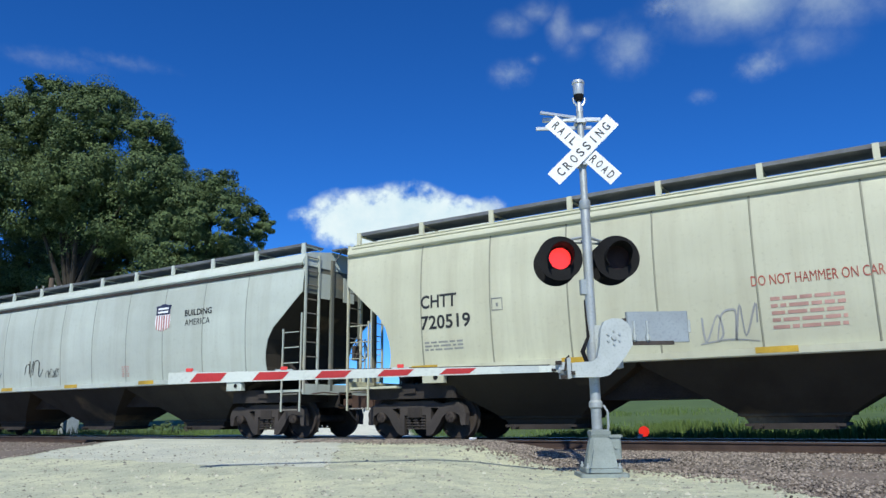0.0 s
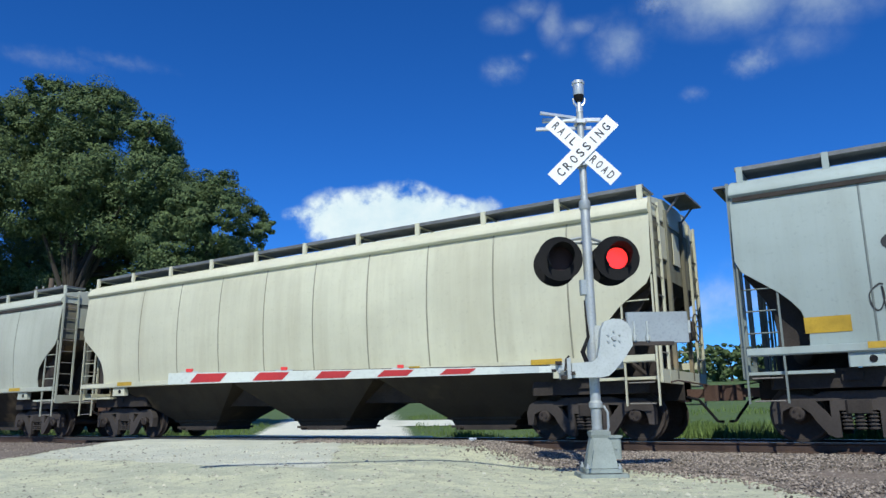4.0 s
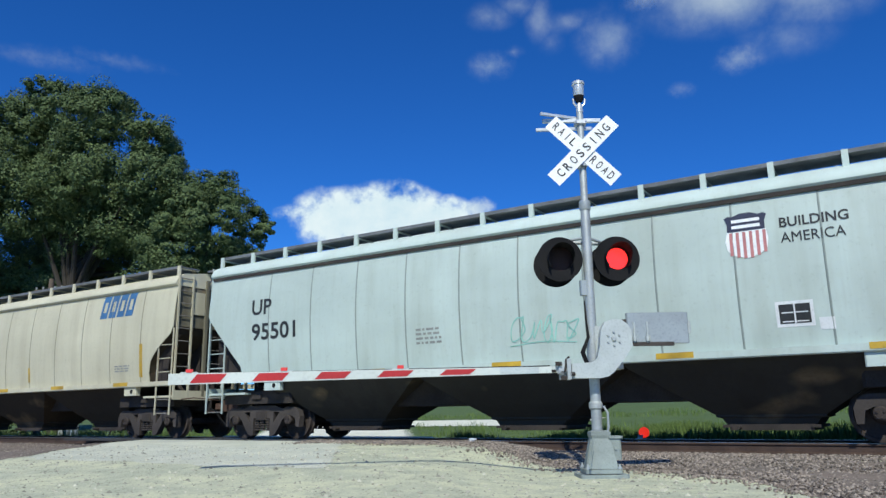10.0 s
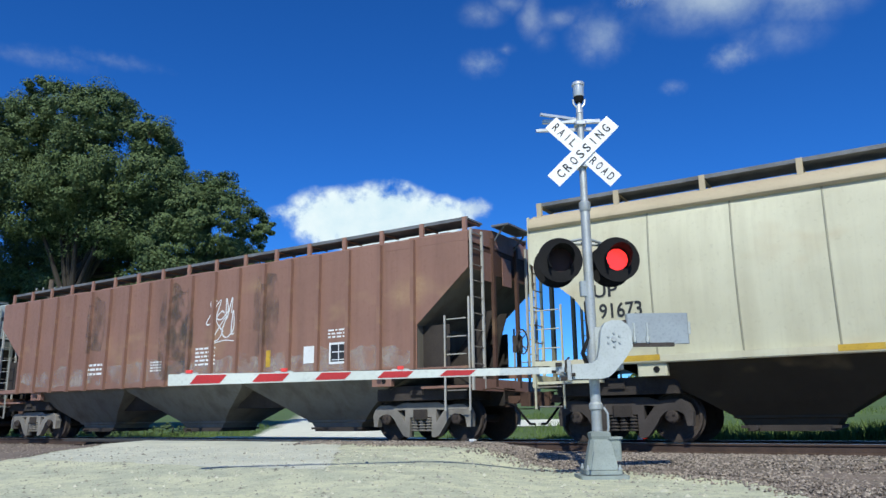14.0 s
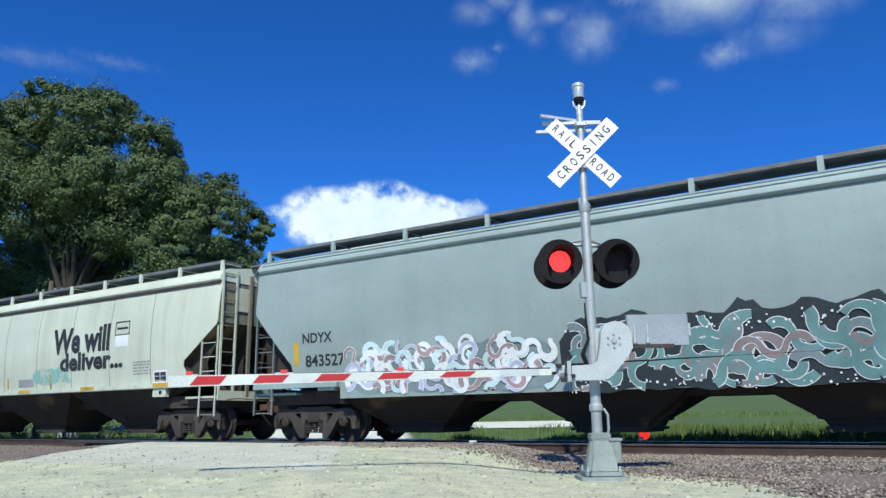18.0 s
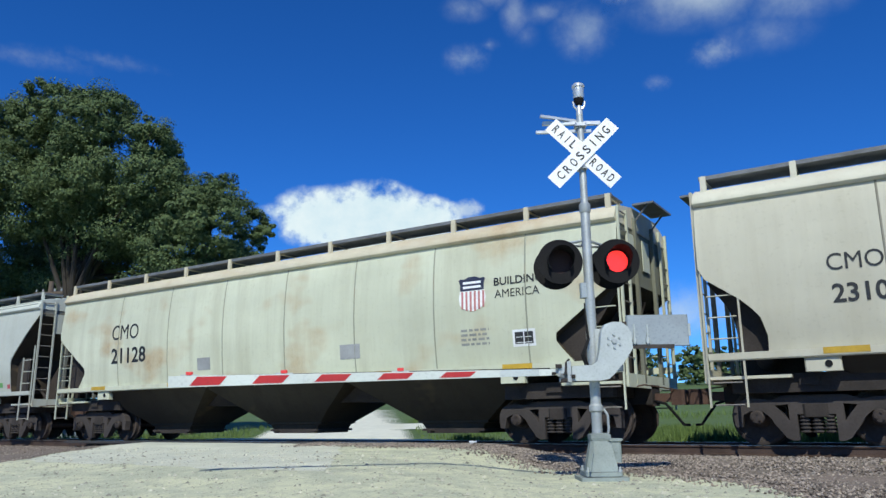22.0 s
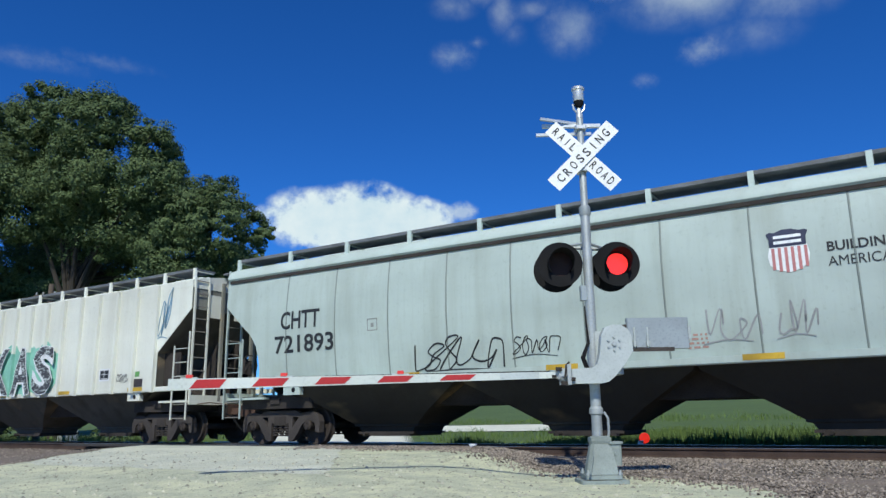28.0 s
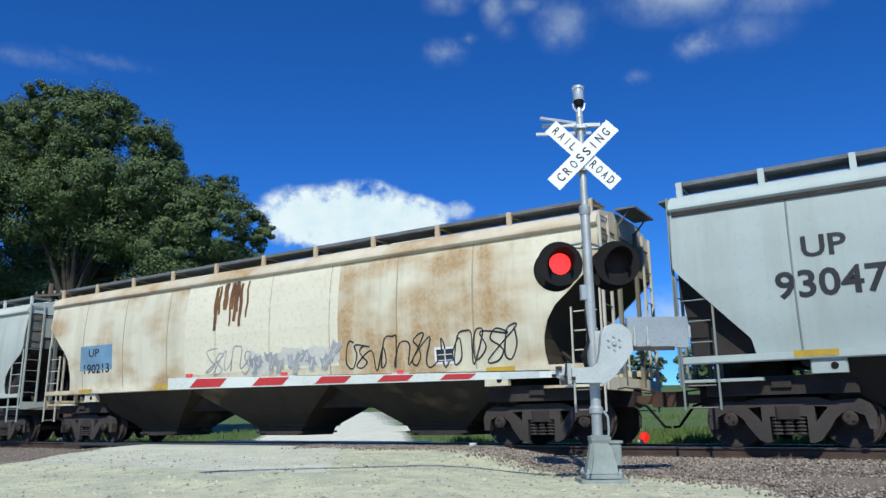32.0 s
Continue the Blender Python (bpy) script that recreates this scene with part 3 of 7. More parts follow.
for turn, y, words in ((-45, -0.10, (("RAIL", -0.56, -0.13), ("ROAD", 0.14, 0.57))), (45, -0.125, (("CROSSING", -0.53, 0.53),))):
    b = part("crossbuck_blade", Mesh().prism([(x, z + 4.335) for x, z in blade_poly(0.61, 0.114, turn)], y - 0.004, y + 0.004), WHITE, signal, "white reflective blade")
    for text, x0, x1 in words:
        sign_word(text, turn, x0, x1, 0.062, y - 0.0075, b)
part("sign_clamp", Mesh().box((0, 0, 4.335), (0.13, 0.2, 0.08)), STEEL, signal)
part("sign_clamp", Mesh().box((0, 0, 4.15), (0.12, 0.2, 0.05)), STEEL, signal)

# flashers: a crossarm with two heads to each side
part("crossarm", Mesh().bar((-0.38, 0.16, 3.1), (0.39, 0.16, 3.05), 0.024, 8).bar((-0.3, 0.16, 3.1), (0, 0, 3.12), 0.02, 8).bar((0.3, 0.16, 3.06), (0, 0, 3.12), 0.02, 8), STEEL, signal)
part("junction_box", Mesh().box((-0.08, 0.0, 2.42), (0.09, 0.11, 0.2), 0.015), SLATE, signal)
LENSES = []
for x, facing in ((-0.385, -1), (0.385, -1), (-0.385, 1), (0.385, 1)):
    fy = -0.06 if facing < 0 else 0.40
    d = facing
    head = part("flasher_head", Mesh().lathe([(0.165, fy), (0.172, fy - d * 0.04), (0.16, fy - d * 0.18), (0.1, fy - d * 0.26), (0.0, fy - d * 0.27)], (x, 0, 2.81), n=28), BLACK, signal, "black round signal head", smooth=True)
    part("backplate", Mesh().lathe([(0.165, fy - 0.006), (0.305, fy - 0.006), (0.305, fy + 0.006), (0.165, fy + 0.006), (0.165, fy - 0.006)], (x, 0, 2.81), n=40), BLACK, head, "round black background plate")
    hood = []
    for i in range(15):
        a = radians(-40 + 260 * i / 14)
        reach = 0.30 * (0.45 + 0.55 * max(0, math.sin(a)) ** 0.6) if math.sin(a) > 0 else 0.12
        hood.append([(x + r * math.cos(a), fy + d * k, 2.81 + r * math.sin(a)) for r, k in ((0.168, 0.0), (0.17, reach), (0.176, reach), (0.176, 0.0))])
    part("visor", Mesh().grid(hood), BLACK, head, "black visor hood", smooth=True)
    lens = Mesh().lathe([(0.0, -0.012), (0.08, -0.012), (0.146, -0.008)], n=30)
    me = lens.data("lens", LAMP_ON, True)
    # added dark disc that hides the glowing lens once it slides back
    back = Mesh().lathe([(0.0, -0.006), (0.08, -0.005), (0.150, -0.002), (0.167, 0.0), (0.167, 0.012), (0.0, 0.016)], n=30)
    ob = part("lens", me, LAMP_ON, head, "round red lamp lens")
    ob.matrix_basis = pose(x, fy - d * 0.02, 2.81)
    shade = part("lens_cover", back, VOIDY, head, "dark disc standing in for the unlit red lens", at=pose(x, fy - d * 0.02, 2.81), smooth=True)
    if facing < 0:
        LENSES.append((ob, shade, x, fy + 0.02))

# gate mechanism
casing = [(0.07, 1.83), (0.12, 1.93), (0.22, 1.965), (0.34, 1.96), (0.42, 1.90), (0.46, 1.82), (0.47, 1.62), (0.36, 1.46), (0.22, 1.30),
          (0.14, 1.235), (0.05, 1.215), (-0.33, 1.215), (-0.33, 1.40), (-0.06, 1.415), (0.0, 1.46), (0.04, 1.6)]
gate = part("gate_mechanism", Mesh().prism(casing, -0.26, -0.12), ALU, signal, "pale cast metal gate arm casting")
part("bolt_ring", Mesh().lathe([(0.0, -0.285), (0.03, -0.285), (0.035, -0.26)], (0.23, 0, 1.715), n=12), STEEL, gate)
for i in range(6):
    a = radians(60 * i + 30)
    part("bolt", Mesh().lathe([(0.0, -0.278), (0.016, -0.278), (0.018, -0.26)], (0.23 + 0.085 * math.cos(a), 0, 1.715 + 0.085 * math.sin(a)), n=6), STEEL, gate)
part("drive_housing", Mesh().box((0.18, 0.12, 1.62), (0.42, 0.36, 0.56), 0.05), ALU, signal, "square grey drive housing behind the mast")
cw = part("counterweight", Mesh().box((0.825, -0.16, 1.855), (0.80, 0.09, 0.40), 0.015), SLATE, signal, "flat grey counterweight plates")
part("counterweight_bracket", Mesh().box((0.72, -0.19, 1.645), (0.6, 0.05, 0.05)).bar((0.2, -0.14, 1.93), (0.46, -0.16, 1.96), 0.03, 4), GRIME_LIGHT, signal)
for x in (0.51, 0.68):
    part("clamp_bolt", Mesh().bar((x, -0.215, 1.66), (x, -0.215, 1.93), 0.012).bar((x, -0.22, 1.68), (x, -0.22, 1.75), 0.028, 6), ALU, cw)
part("end_cap", Mesh().box((1.235, -0.16, 1.86), (0.04, 0.07, 0.16), 0.01), ALU, cw)
for k in range(3):
    part("cable", Mesh().tube([(-0.09 - 0.02 * k, -0.12, 1.42), (-0.14 - 0.02 * k, -0.14, 1.55), (-0.06 - 0.01 * k, -0.1, 1.75), (-0.07, 0.02, 2.05 + 0.1 * k)], 0.011, 6), BLACK, signal)
hub = part("arm_bracket", Mesh().box((-0.42, -0.2, 1.36), (0.16, 0.12, 0.10)).box((-0.37, -0.2, 1.33), (0.05, 0.2, 0.26)).bar((-0.5, -0.26, 1.30), (-0.36, -0.14, 1.24), 0.03).bar((-0.46, -0.2, 1.26), (-0.46, -0.2, 1.2), 0.03), STEEL, signal, "bolted metal arm clamp")
for x, y, z, w in ((-0.50, -0.27, 1.40, 0.05), (-0.33, -0.28, 1.27, 0.045), (-0.44, -0.27, 1.22, 0.05), (-0.56, -0.25, 1.31, 0.035)):
    part("clamp_fitting", Mesh().box((x, y, z), (w * 1.6, 0.04, w), 0.006).bar((x, y - 0.03, z), (x, y, z), w * 0.35, 6), GRIME_SHADE, hub, "dark bolted fitting")
part("spring_rod", Mesh().tube([(-0.42, -0.27, 1.30), (-0.40, -0.27, 1.45), (-0.36, -0.26, 1.49)], 0.014), GRIME_SHADE, hub)

# the gate arm: tapering, with slanted red stripes
arm = tagged(new("gate_arm"), "lowered white gate arm with slanted red stripes", "gate arm")
arm.matrix_basis = pose(-3.68, -5.13, -0.262, 0, 0, 32.369)


def arm_z(x):
    return 1.328 - 0.0125 * (-x - 0.7)


def arm_half(x):
    return 0.042 + 0.0063 * (-x - 0.7)


def arm_piece(a, b, slant, y0, y1, inset=0.0):
    p, q = arm_half(a) - inset, arm_half(b) - inset
    return Mesh().prism([(a - slant, arm_z(a) - p), (b - slant, arm_z(b) - q), (b + slant, arm_z(b) + q), (a + slant, arm_z(a) + p)], y0, y1)


part("arm_beam", arm_piece(-5.51, -0.5, 0.0, -0.22, -0.185), ARMWHITE, arm, "white aluminium beam")
for i in range(5):
    a = -5.187 + i * 0.801
    part("red_stripe", arm_piece(a, a + 0.385, 0.045, -0.2245, -0.2215, 0.014), RED, arm, "slanted red reflective stripe")
part("tape", arm_piece(-1.25, -0.75, 0.0, -0.226, -0.2235), ALU, arm, "worn silver tape patch")
for x in (-5.25, -4.03, -2.53):
    lamp = part("arm_lamp", Mesh().box((x, -0.2, arm_z(x) + arm_half(x) + 0.03), (0.085, 0.05, 0.042), 0.012), ARMLAMP, arm, "small red gate arm lamp")
    part("lamp_bracket", Mesh().box((x, -0.2, arm_z(x) + arm_half(x) + 0.008), (0.22, 0.03, 0.018)), ALU, lamp)
part("lamp_cable", Mesh().bar((-5.5, -0.19, arm_z(-5.5) + 0.065), (-0.6, -0.19, arm_z(-0.6) + 0.05), 0.008), BLACK, arm)

# ---- small things by the track ----
marker = tagged(new("track_marker"), "small red and white marker on a short post behind the rails", "track marker")
marker.matrix_basis = pose(-5.6, 2.6, -0.22, 0, 0, 30)
part("post", Mesh().bar((0.0, 0.03, -0.05), (0.0, 0.03, 0.3), 0.02), GRIME_SHADE, marker)
# no lamp: the plate is given a glow to look bright
part("red_plate", Mesh().lathe([(0.0, -0.03), (0.11, -0.02), (0.12, 0.0), (0.0, 0.0)], (0.03, 0, 0.30), n=14), glow("red_marker_glow", (1.0, 0.035, 0.02), 0.9), marker, "red round plate with an added glow")
part("white_plate", Mesh().prism([(-0.14, 0.16), (-0.02, 0.16), (0.0, 0.25), (-0.12, 0.25)], -0.04, -0.03), WHITE, marker)
stub = tagged(new("track_stub"), "short pale post at the edge of the rails", "post")
stub.matrix_basis = pose(-7.56, -1.72, -0.2)
part("post", Mesh().box((0, 0, 0.12), (0.07, 0.06, 0.26), 0.01), WHITE, stub)
part("cap", Mesh().box((0.02, 0, 0.26), (0.13, 0.09, 0.03), 0.01), WHITE, stub)
case = tagged(new("relay_case"), "pale grey metal relay case behind the track", "relay case")
case.matrix_basis = pose(-34.2, 6.4, -0.45)
part("case_body", Mesh().box((0, 0, 0.62), (0.7, 0.6, 1.2), 0.03), ALU, case)
part("case_roof", Mesh().box((0, 0, 1.25), (0.8, 0.7, 0.06), 0.03), ALU, case)
part("case_door", Mesh().box((0, -0.31, 0.65), (0.6, 0.02, 1.0), 0.004), ALU, case)
upole = tagged(new("utility_pole"), "weathered brown wooden utility pole with a crossarm", "utility pole")
upole.matrix_basis = pose(-33.0, 4.2, -0.5, 0, 0, 20)
part("pole", Mesh().bar((0, 0, -0.3), (0, 0, 7.3), 0.15, 12, 0.11), WOODPOLE, upole)
part("crossarm", Mesh().box((0, -0.12, 6.75), (1.5, 0.09, 0.11), 0.01), WOODPOLE, upole)
for x in (-0.65, -0.3, 0.3, 0.65):
    part("insulator", Mesh().lathe([(0.03, 6.8), (0.045, 6.84), (0.04, 6.92), (0.0, 6.95)], (x, -0.12, 0), "z", 10), INKGREY, upole)

# ---- trees ----


def leaf_mesh(blobs, seed, clumps, leaves, size):
    """Leaves in clumps over the faces of the crown's lobes, turned outward and up."""
    rng = np.random.default_rng(seed)
    pts, outs = [], []
    for x, y, z, r in blobs:
        n = int(clumps * r * r / 6)
        d = rng.normal(size=(n, 3))
        d /= np.linalg.norm(d, axis=1)[:, None]
        k = rng.uniform(0.5, 1.03, (n, 1)) ** 0.7
        c = np.array([x, y, z]) + d * k * r * np.array([1.0, 1.0, 0.92]) * (1 + 0.16 * np.sin(d[:, :1] * 7 + d[:, 2:] * 5 + x))
        spread = rng.uniform(0.22, 0.62, (n, 1, 1)) * min(1.0, r / 2.2)
        o = rng.normal(size=(n, leaves, 3))
        o /= np.linalg.norm(o, axis=2)[:, :, None]
        reach = rng.uniform(0.25, 1.0, (n, leaves, 1)) ** 0.5
        pts.append((c[:, None, :] + o * reach * spread * 1.5 * np.array([1.15, 1.15, 0.7])).reshape(-1, 3))
        outs.append((o * 0.8 + d[:, None, :] * 0.45 + np.array([0, 0, 0.35]) + rng.normal(size=(n, leaves, 3)) * 0.33).reshape(-1, 3))
    p, face = np.concatenate(pts), np.concatenate(outs)
    n = len(p)
    face /= np.linalg.norm(face, axis=1)[:, None]
    u = np.cross(face, rng.normal(size=(n, 3)))
    u /= np.linalg.norm(u, axis=1)[:, None]
    w = np.cross(face, u)
    s = size * rng.uniform(0.55, 1.3, (n, 1))
    v = np.stack([p - u * s, p + w * s * 0.6, p + u * s, p - w * s * 0.6], 1).reshape(-1, 3)
    me = bpy.data.meshes.new("crown")
    me.from_pydata([tuple(q) for q in v], [], [(4 * i, 4 * i + 1, 4 * i + 2, 4 * i + 3) for i in range(n)])
    me.materials.append(LEAF)
    return me


def tree(x, y, z, label, blobs, trunk, seed, clumps=74, leaves=110, size=0.125):
    ob = tagged(new("tree"), label, "tree")
    ob.matrix_basis = pose(x, y, z, 0, 0, 32.369)
    rng = random.Random(seed)
    m = Mesh()
    r, h = trunk
    lean = [(0, 0, -0.4), (0.15, 0.1, h * 0.3), (-0.1, 0.2, h * 0.6), (0.1, 0.0, h)]
    for i, (a, b) in enumerate(zip(lean, lean[1:])):
        m.bar(a, b, r * (1 - i * 0.2), 12, r * (0.8 - i * 0.2))
    part("trunk", m, BARK, ob, smooth=True)
    for bx, by, bz, br in blobs:
        start = Vector(lean[1]).lerp(Vector(lean[3]), rng.uniform(0.1, 0.9))
        start.z = min(start.z, bz - 0.5)
        end, mid = Vector((bx, by, bz + br * 0.3)), Vector((bx * 0.5 + rng.uniform(-0.4, 0.4), by * 0.5, (start.z + bz) / 2 + 0.6))
        part("limb", Mesh().bar(start, mid, r * 0.34, 7, r * 0.22).bar(mid, end, r * 0.22, 7, r * 0.06), BARK, ob)
    part("crown", leaf_mesh(blobs, seed, clumps, leaves, size), LEAF, ob, "dense green leaves with gaps")
    return ob


def crown_blobs(spots, seed, deep=False):
    """Lobes of a crown from their places across and up the tree, scattered in depth."""
    rng = random.Random(seed)
    return [(x, rng.uniform(-3.6, 1.4) * min(1.0, r / 1.2) if z > 10.2 or not deep else rng.uniform(3.0, 5.5), z + 0.75, r + 0.42) for x, z, r in spots]


BIG = crown_blobs(((-1.75, 18.1, 0.7), (1.6, 17.5, 1.0), (0.0, 16.9, 1.3), (-3.0, 17.0, 1.3), (4.5, 15.5, 1.0), (5.1, 14.9, 1.0), (2.5, 15.9, 1.3), (-1.2, 14.8, 1.9), (5.7, 14.1, 0.7),
                   (1.6, 13.1, 1.9), (4.5, 12.9, 1.5), (-2.4, 11.8, 2.1), (0.2, 10.6, 2.0), (3.3, 10.6, 1.9), (-4.7, 15.6, 2.2), (-5.0, 12.4, 2.5), (5.2, 11.0, 1.4), (-3.5, 8.6, 2.4), (2.0, 8.2, 2.2), (-6.0, 9.5, 2.4), (5.0, 8.0, 2.0), (-0.8, 7.6, 2.4), (-5.4, 7.0, 2.2), (-0.5, 12.4, 1.9), (-6.6, 14.2, 2.0), (5.6, 12.2, 1.3), (3.0, 11.2, 1.7), (6.3, 11.0, 1.2)), 3, True)
SMALL = crown_blobs(((0.4, 12.25, 0.85), (2.0, 11.9, 0.9), (3.0, 11.0, 0.7), (-0.1, 10.8, 1.3), (1.8, 10.2, 1.2), (3.9, 10.2, 0.35), (0.8, 9.0, 1.4), (3.0, 9.2, 0.9), (-1.0, 11.8, 1.1), (-0.8, 9.2, 1.5), (2.4, 7.6, 1.4), (-0.5, 6.8, 1.8)), 4)
tree(-40.5, 9.5, 0.2, "tall broad green tree with a ragged crown behind the track", BIG, (0.5, 13), 14, 118, 200, 0.07)
tree(-34.4, 13.4, -0.1, "lower rounded green tree beside the tall one", SMALL, (0.28, 8.5), 12, 118, 200, 0.07)
for i, (x, y, s) in enumerate(((-40, 6.0, 1.2), (-31.5, 6.6, 0.9), (-28.0, 7.2, 0.8), (-36.5, 5.6, 0.9))):
    ob = tagged(new("bush"), "low leafy green bush behind the track bed", "bush", "bushes behind the track")
    ob.matrix_basis = pose(x, y, ground_z(x, y), 0, 0, 40 * i)
    part("stems", Mesh().bar((0, 0, -0.1), (0.2, 0, 0.8 * s), 0.03).bar((0, 0, -0.1), (-0.3, 0.1, 0.7 * s), 0.03), BARK, ob)
    part("leaves", leaf_mesh([(0, 0, 0.55 * s, 0.7 * s), (0.7, 0.2, 0.4 * s, 0.5 * s), (-0.6, 0, 0.45 * s, 0.55 * s)], 30 + i, 260, 20, 0.07), LEAF, ob)
for i, (x, y, s) in enumerate(((-21.5, 110, 0.92), (-26.0, 111, 0.95), (-16.4, 118, 0.9), (-18.8, 113, 0.88), (-23.6, 113, 0.95), (-29.5, 114, 1.0), (-34, 120, 1.1), (-3.6, 121, 1.2), (3, 118, 1.0), (-42, 118, 1.1))):
    blobs = [(0, 0, 4.6 * s, 1.6 * s), (1.5 * s, 0.2, 4.2 * s, 1.5 * s), (-1.5 * s, 0, 4.3 * s, 1.5 * s), (0.3, 0, 2.0 * s, 1.9 * s), (1.4 * s, 0, 1.6 * s, 1.5 * s), (-1.4 * s, 0, 1.6 * s, 1.5 * s)]
    far = tree(x, y, ground_z(x, y), "distant dark green tree on the rise", blobs, (0.25, 3.0 * s), 50 + i, 40, 30, 0.3)
    tagged(far, group="distant trees")

# ---- clouds ----


def cloud_material(name, seed, power, lobes, aspect, edge, most, grain, torn):
    """Vapour gathered round a few lobes, torn by turbulence; edge is how softly it ends."""
    k = Nodes(name)
    v = k.place((aspect, 1.0, 1.0), (seed * 3.7, seed * 1.9, seed))
    swirl = k.n.new("ShaderNodeTexNoise")
    k.put(v, swirl.inputs["Vector"])
    swirl.inputs["Scale"].default_value, swirl.inputs["Detail"].default_value = grain * 0.8, 3.0
    bent = k.n.new("ShaderNodeVectorMath")
    bent.operation = "MULTIPLY_ADD"
    k.put(swirl.outputs["Color"], bent.inputs[0])
    bent.inputs[1].default_value, bent.inputs[2].default_value = (0.24, 0.34, 0.0), (0, 0, 0)
    k.put(k.place(shift=(-0.12, -0.17, 0)), bent.inputs[2])
    body = None
    for x, y, rx, ry, weight in lobes:
        near = k.n.new("ShaderNodeMapping")
        k.put(bent.outputs[0], near.inputs["Vector"])
        near.inputs["Scale"].default_value = (1 / rx, 1 / ry, 0.0)
        near.inputs["Location"].default_value = (-x / rx, -y / ry, 0.0)
        dist = k.n.new("ShaderNodeVectorMath")
        dist.operation = "LENGTH"
        k.put(near.outputs[0], dist.inputs[0])
        one = k.span(dist.outputs["Value"], 0.0, 1.0, weight, 0.0)
        body = one if body is None else k.math("MAXIMUM", body, one)
    fine, thin = k.noise(v, grain, 9, 0.62), k.noise(v, grain * 3.1, 6, 0.6)
    ragged = k.math("ADD", k.span(fine, 0.25, 0.75, -torn, torn), k.span(thin, 0.3, 0.7, -0.09, 0.09))
    a = k.math("ADD", body, k.math("MULTIPLY", ragged, k.span(body, 0.0, 0.35)))
    ramp = k.n.new("ShaderNodeMapRange")
    ramp.interpolation_type = "SMOOTHSTEP"
    k.put(a, ramp.inputs[0])
    for i, value in enumerate((0.10, 0.10 + edge, 0.0, most)):
        ramp.inputs[i + 1].default_value = value
    tr, em, mx = k.n.new("ShaderNodeBsdfTransparent"), k.n.new("ShaderNodeEmission"), k.n.new("ShaderNodeMixShader")
    k.put(k.mix(k.span(fine, 0.35, 0.65), (0.70, 0.85, 0.95), (0.86, 0.95, 1.0)), em.inputs["Color"])
    em.inputs["Strength"].default_value = power
    k.put(ramp.outputs[0], mx.inputs[0])
    k.l.new(tr.outputs[0], mx.inputs[1])
    k.l.new(em.outputs[0], mx.inputs[2])
    k.l.new(mx.outputs[0], k.n["Material Output"].inputs["Surface"])
    return k.m


CLOUDS = []
FAR = 2200.0


def sky_pose(u, v):
    """The pose of a far cloud at picture angles u to the right and v up from the first view's axis, in units of tan."""
    m0 = aim(0)
    way = (m0.to_3x3() @ Vector((u, v, -1))).normalized()
    return look(EYE + way * FAR, EYE, 0) @ pose(0, 0, 0, 0, 180, 0)


def cloud(label, u, v, wide, high, drift, seed, power, edge, most, grain, lobes, torn=0.15):
    m = Mesh()
    m.grid([[(x, y, -0.05 * (x * x + y * y)) for x in np.linspace(-1, 1, 9)] for y in np.linspace(-1, 1, 7)])
    me = bpy.data.meshes.new("cloud")
    me.from_pydata(m.v, [], m.f)
    me.materials.append(cloud_material("cloud_vapour", seed, power, lobes, wide / high, edge, most, grain, torn))
    ob = tagged(new("cloud", me), label, "cloud", "clouds in the sky")
    ob.scale = (wide * FAR / 2, high * FAR / 2, min(wide, high) * FAR / 2)
    CLOUDS.append((ob, u, v, drift))


PUFF = ((0.0, 0.0, 0.85, 0.75, 0.8),)
cloud("bright white heaped cloud low in the blue sky", -0.056, 0.034, 0.325, 0.15, (-0.063, 0.010), 1.0, 1.0, 0.5, 0.97, 1.5,
      ((-0.34, 0.02, 0.55, 0.7, 1.0), (0.05, 0.1, 0.55, 0.75, 1.2), (0.42, 0.0, 0.48, 0.6, 1.0), (0.1, -0.3, 0.8, 0.65, 1.1), (-0.7, 0.12, 0.3, 0.25, 0.5)), 0.42)
cloud("small white shred beside the heaped cloud", 0.062, 0.056, 0.07, 0.05, (-0.042, 0.002), 15.0, 0.9, 0.6, 0.6, 1.6, PUFF)
cloud("thin hooked white cloud wisp", 0.125, 0.295, 0.17, 0.12, (-0.088, 0.036), 2.3, 0.84, 1.15, 0.55, 0.85,
      ((-0.40, 0.10, 0.55, 0.44, 0.59), (0.00, 0.32, 0.50, 0.40, 0.59), (0.34, -0.02, 0.32, 0.73, 0.64), (0.50, -0.50, 0.37, 0.50, 0.34)))
cloud("torn white cloud wisp", 0.225, 0.275, 0.16, 0.12, (-0.085, 0.042), 3.1, 0.84, 1.15, 0.6, 0.85,
      ((0.25, -0.10, 0.73, 0.87, 0.72), (-0.35, 0.30, 0.66, 0.37, 0.51), (0.10, -0.45, 0.37, 0.50, 0.51)))
cloud("small ragged cloud wisp", 0.096, 0.234, 0.10, 0.07, (-0.088, 0.036), 9.1, 0.82, 1.15, 0.62, 0.85, ((-0.10, 0.00, 0.87, 0.81, 0.68), (0.50, 0.45, 0.50, 0.44, 0.38)))
cloud("broad pale cloud bank high in the sky", 0.43, 0.325, 0.30, 0.20, (-0.072, 0.027), 4.2, 0.86, 1.2, 0.85, 0.85,
      ((-0.15, 0.20, 0.87, 0.73, 0.94), (0.45, -0.05, 0.73, 0.58, 0.64), (-0.60, 0.30, 0.58, 0.44, 0.42), (0.20, -0.45, 0.73, 0.50, 0.42)))
cloud("small faint cloud puff", 0.422, 0.245, 0.10, 0.07, (-0.086, 0.034), 5.7, 0.8, 1.1, 0.45, 1.3, PUFF)
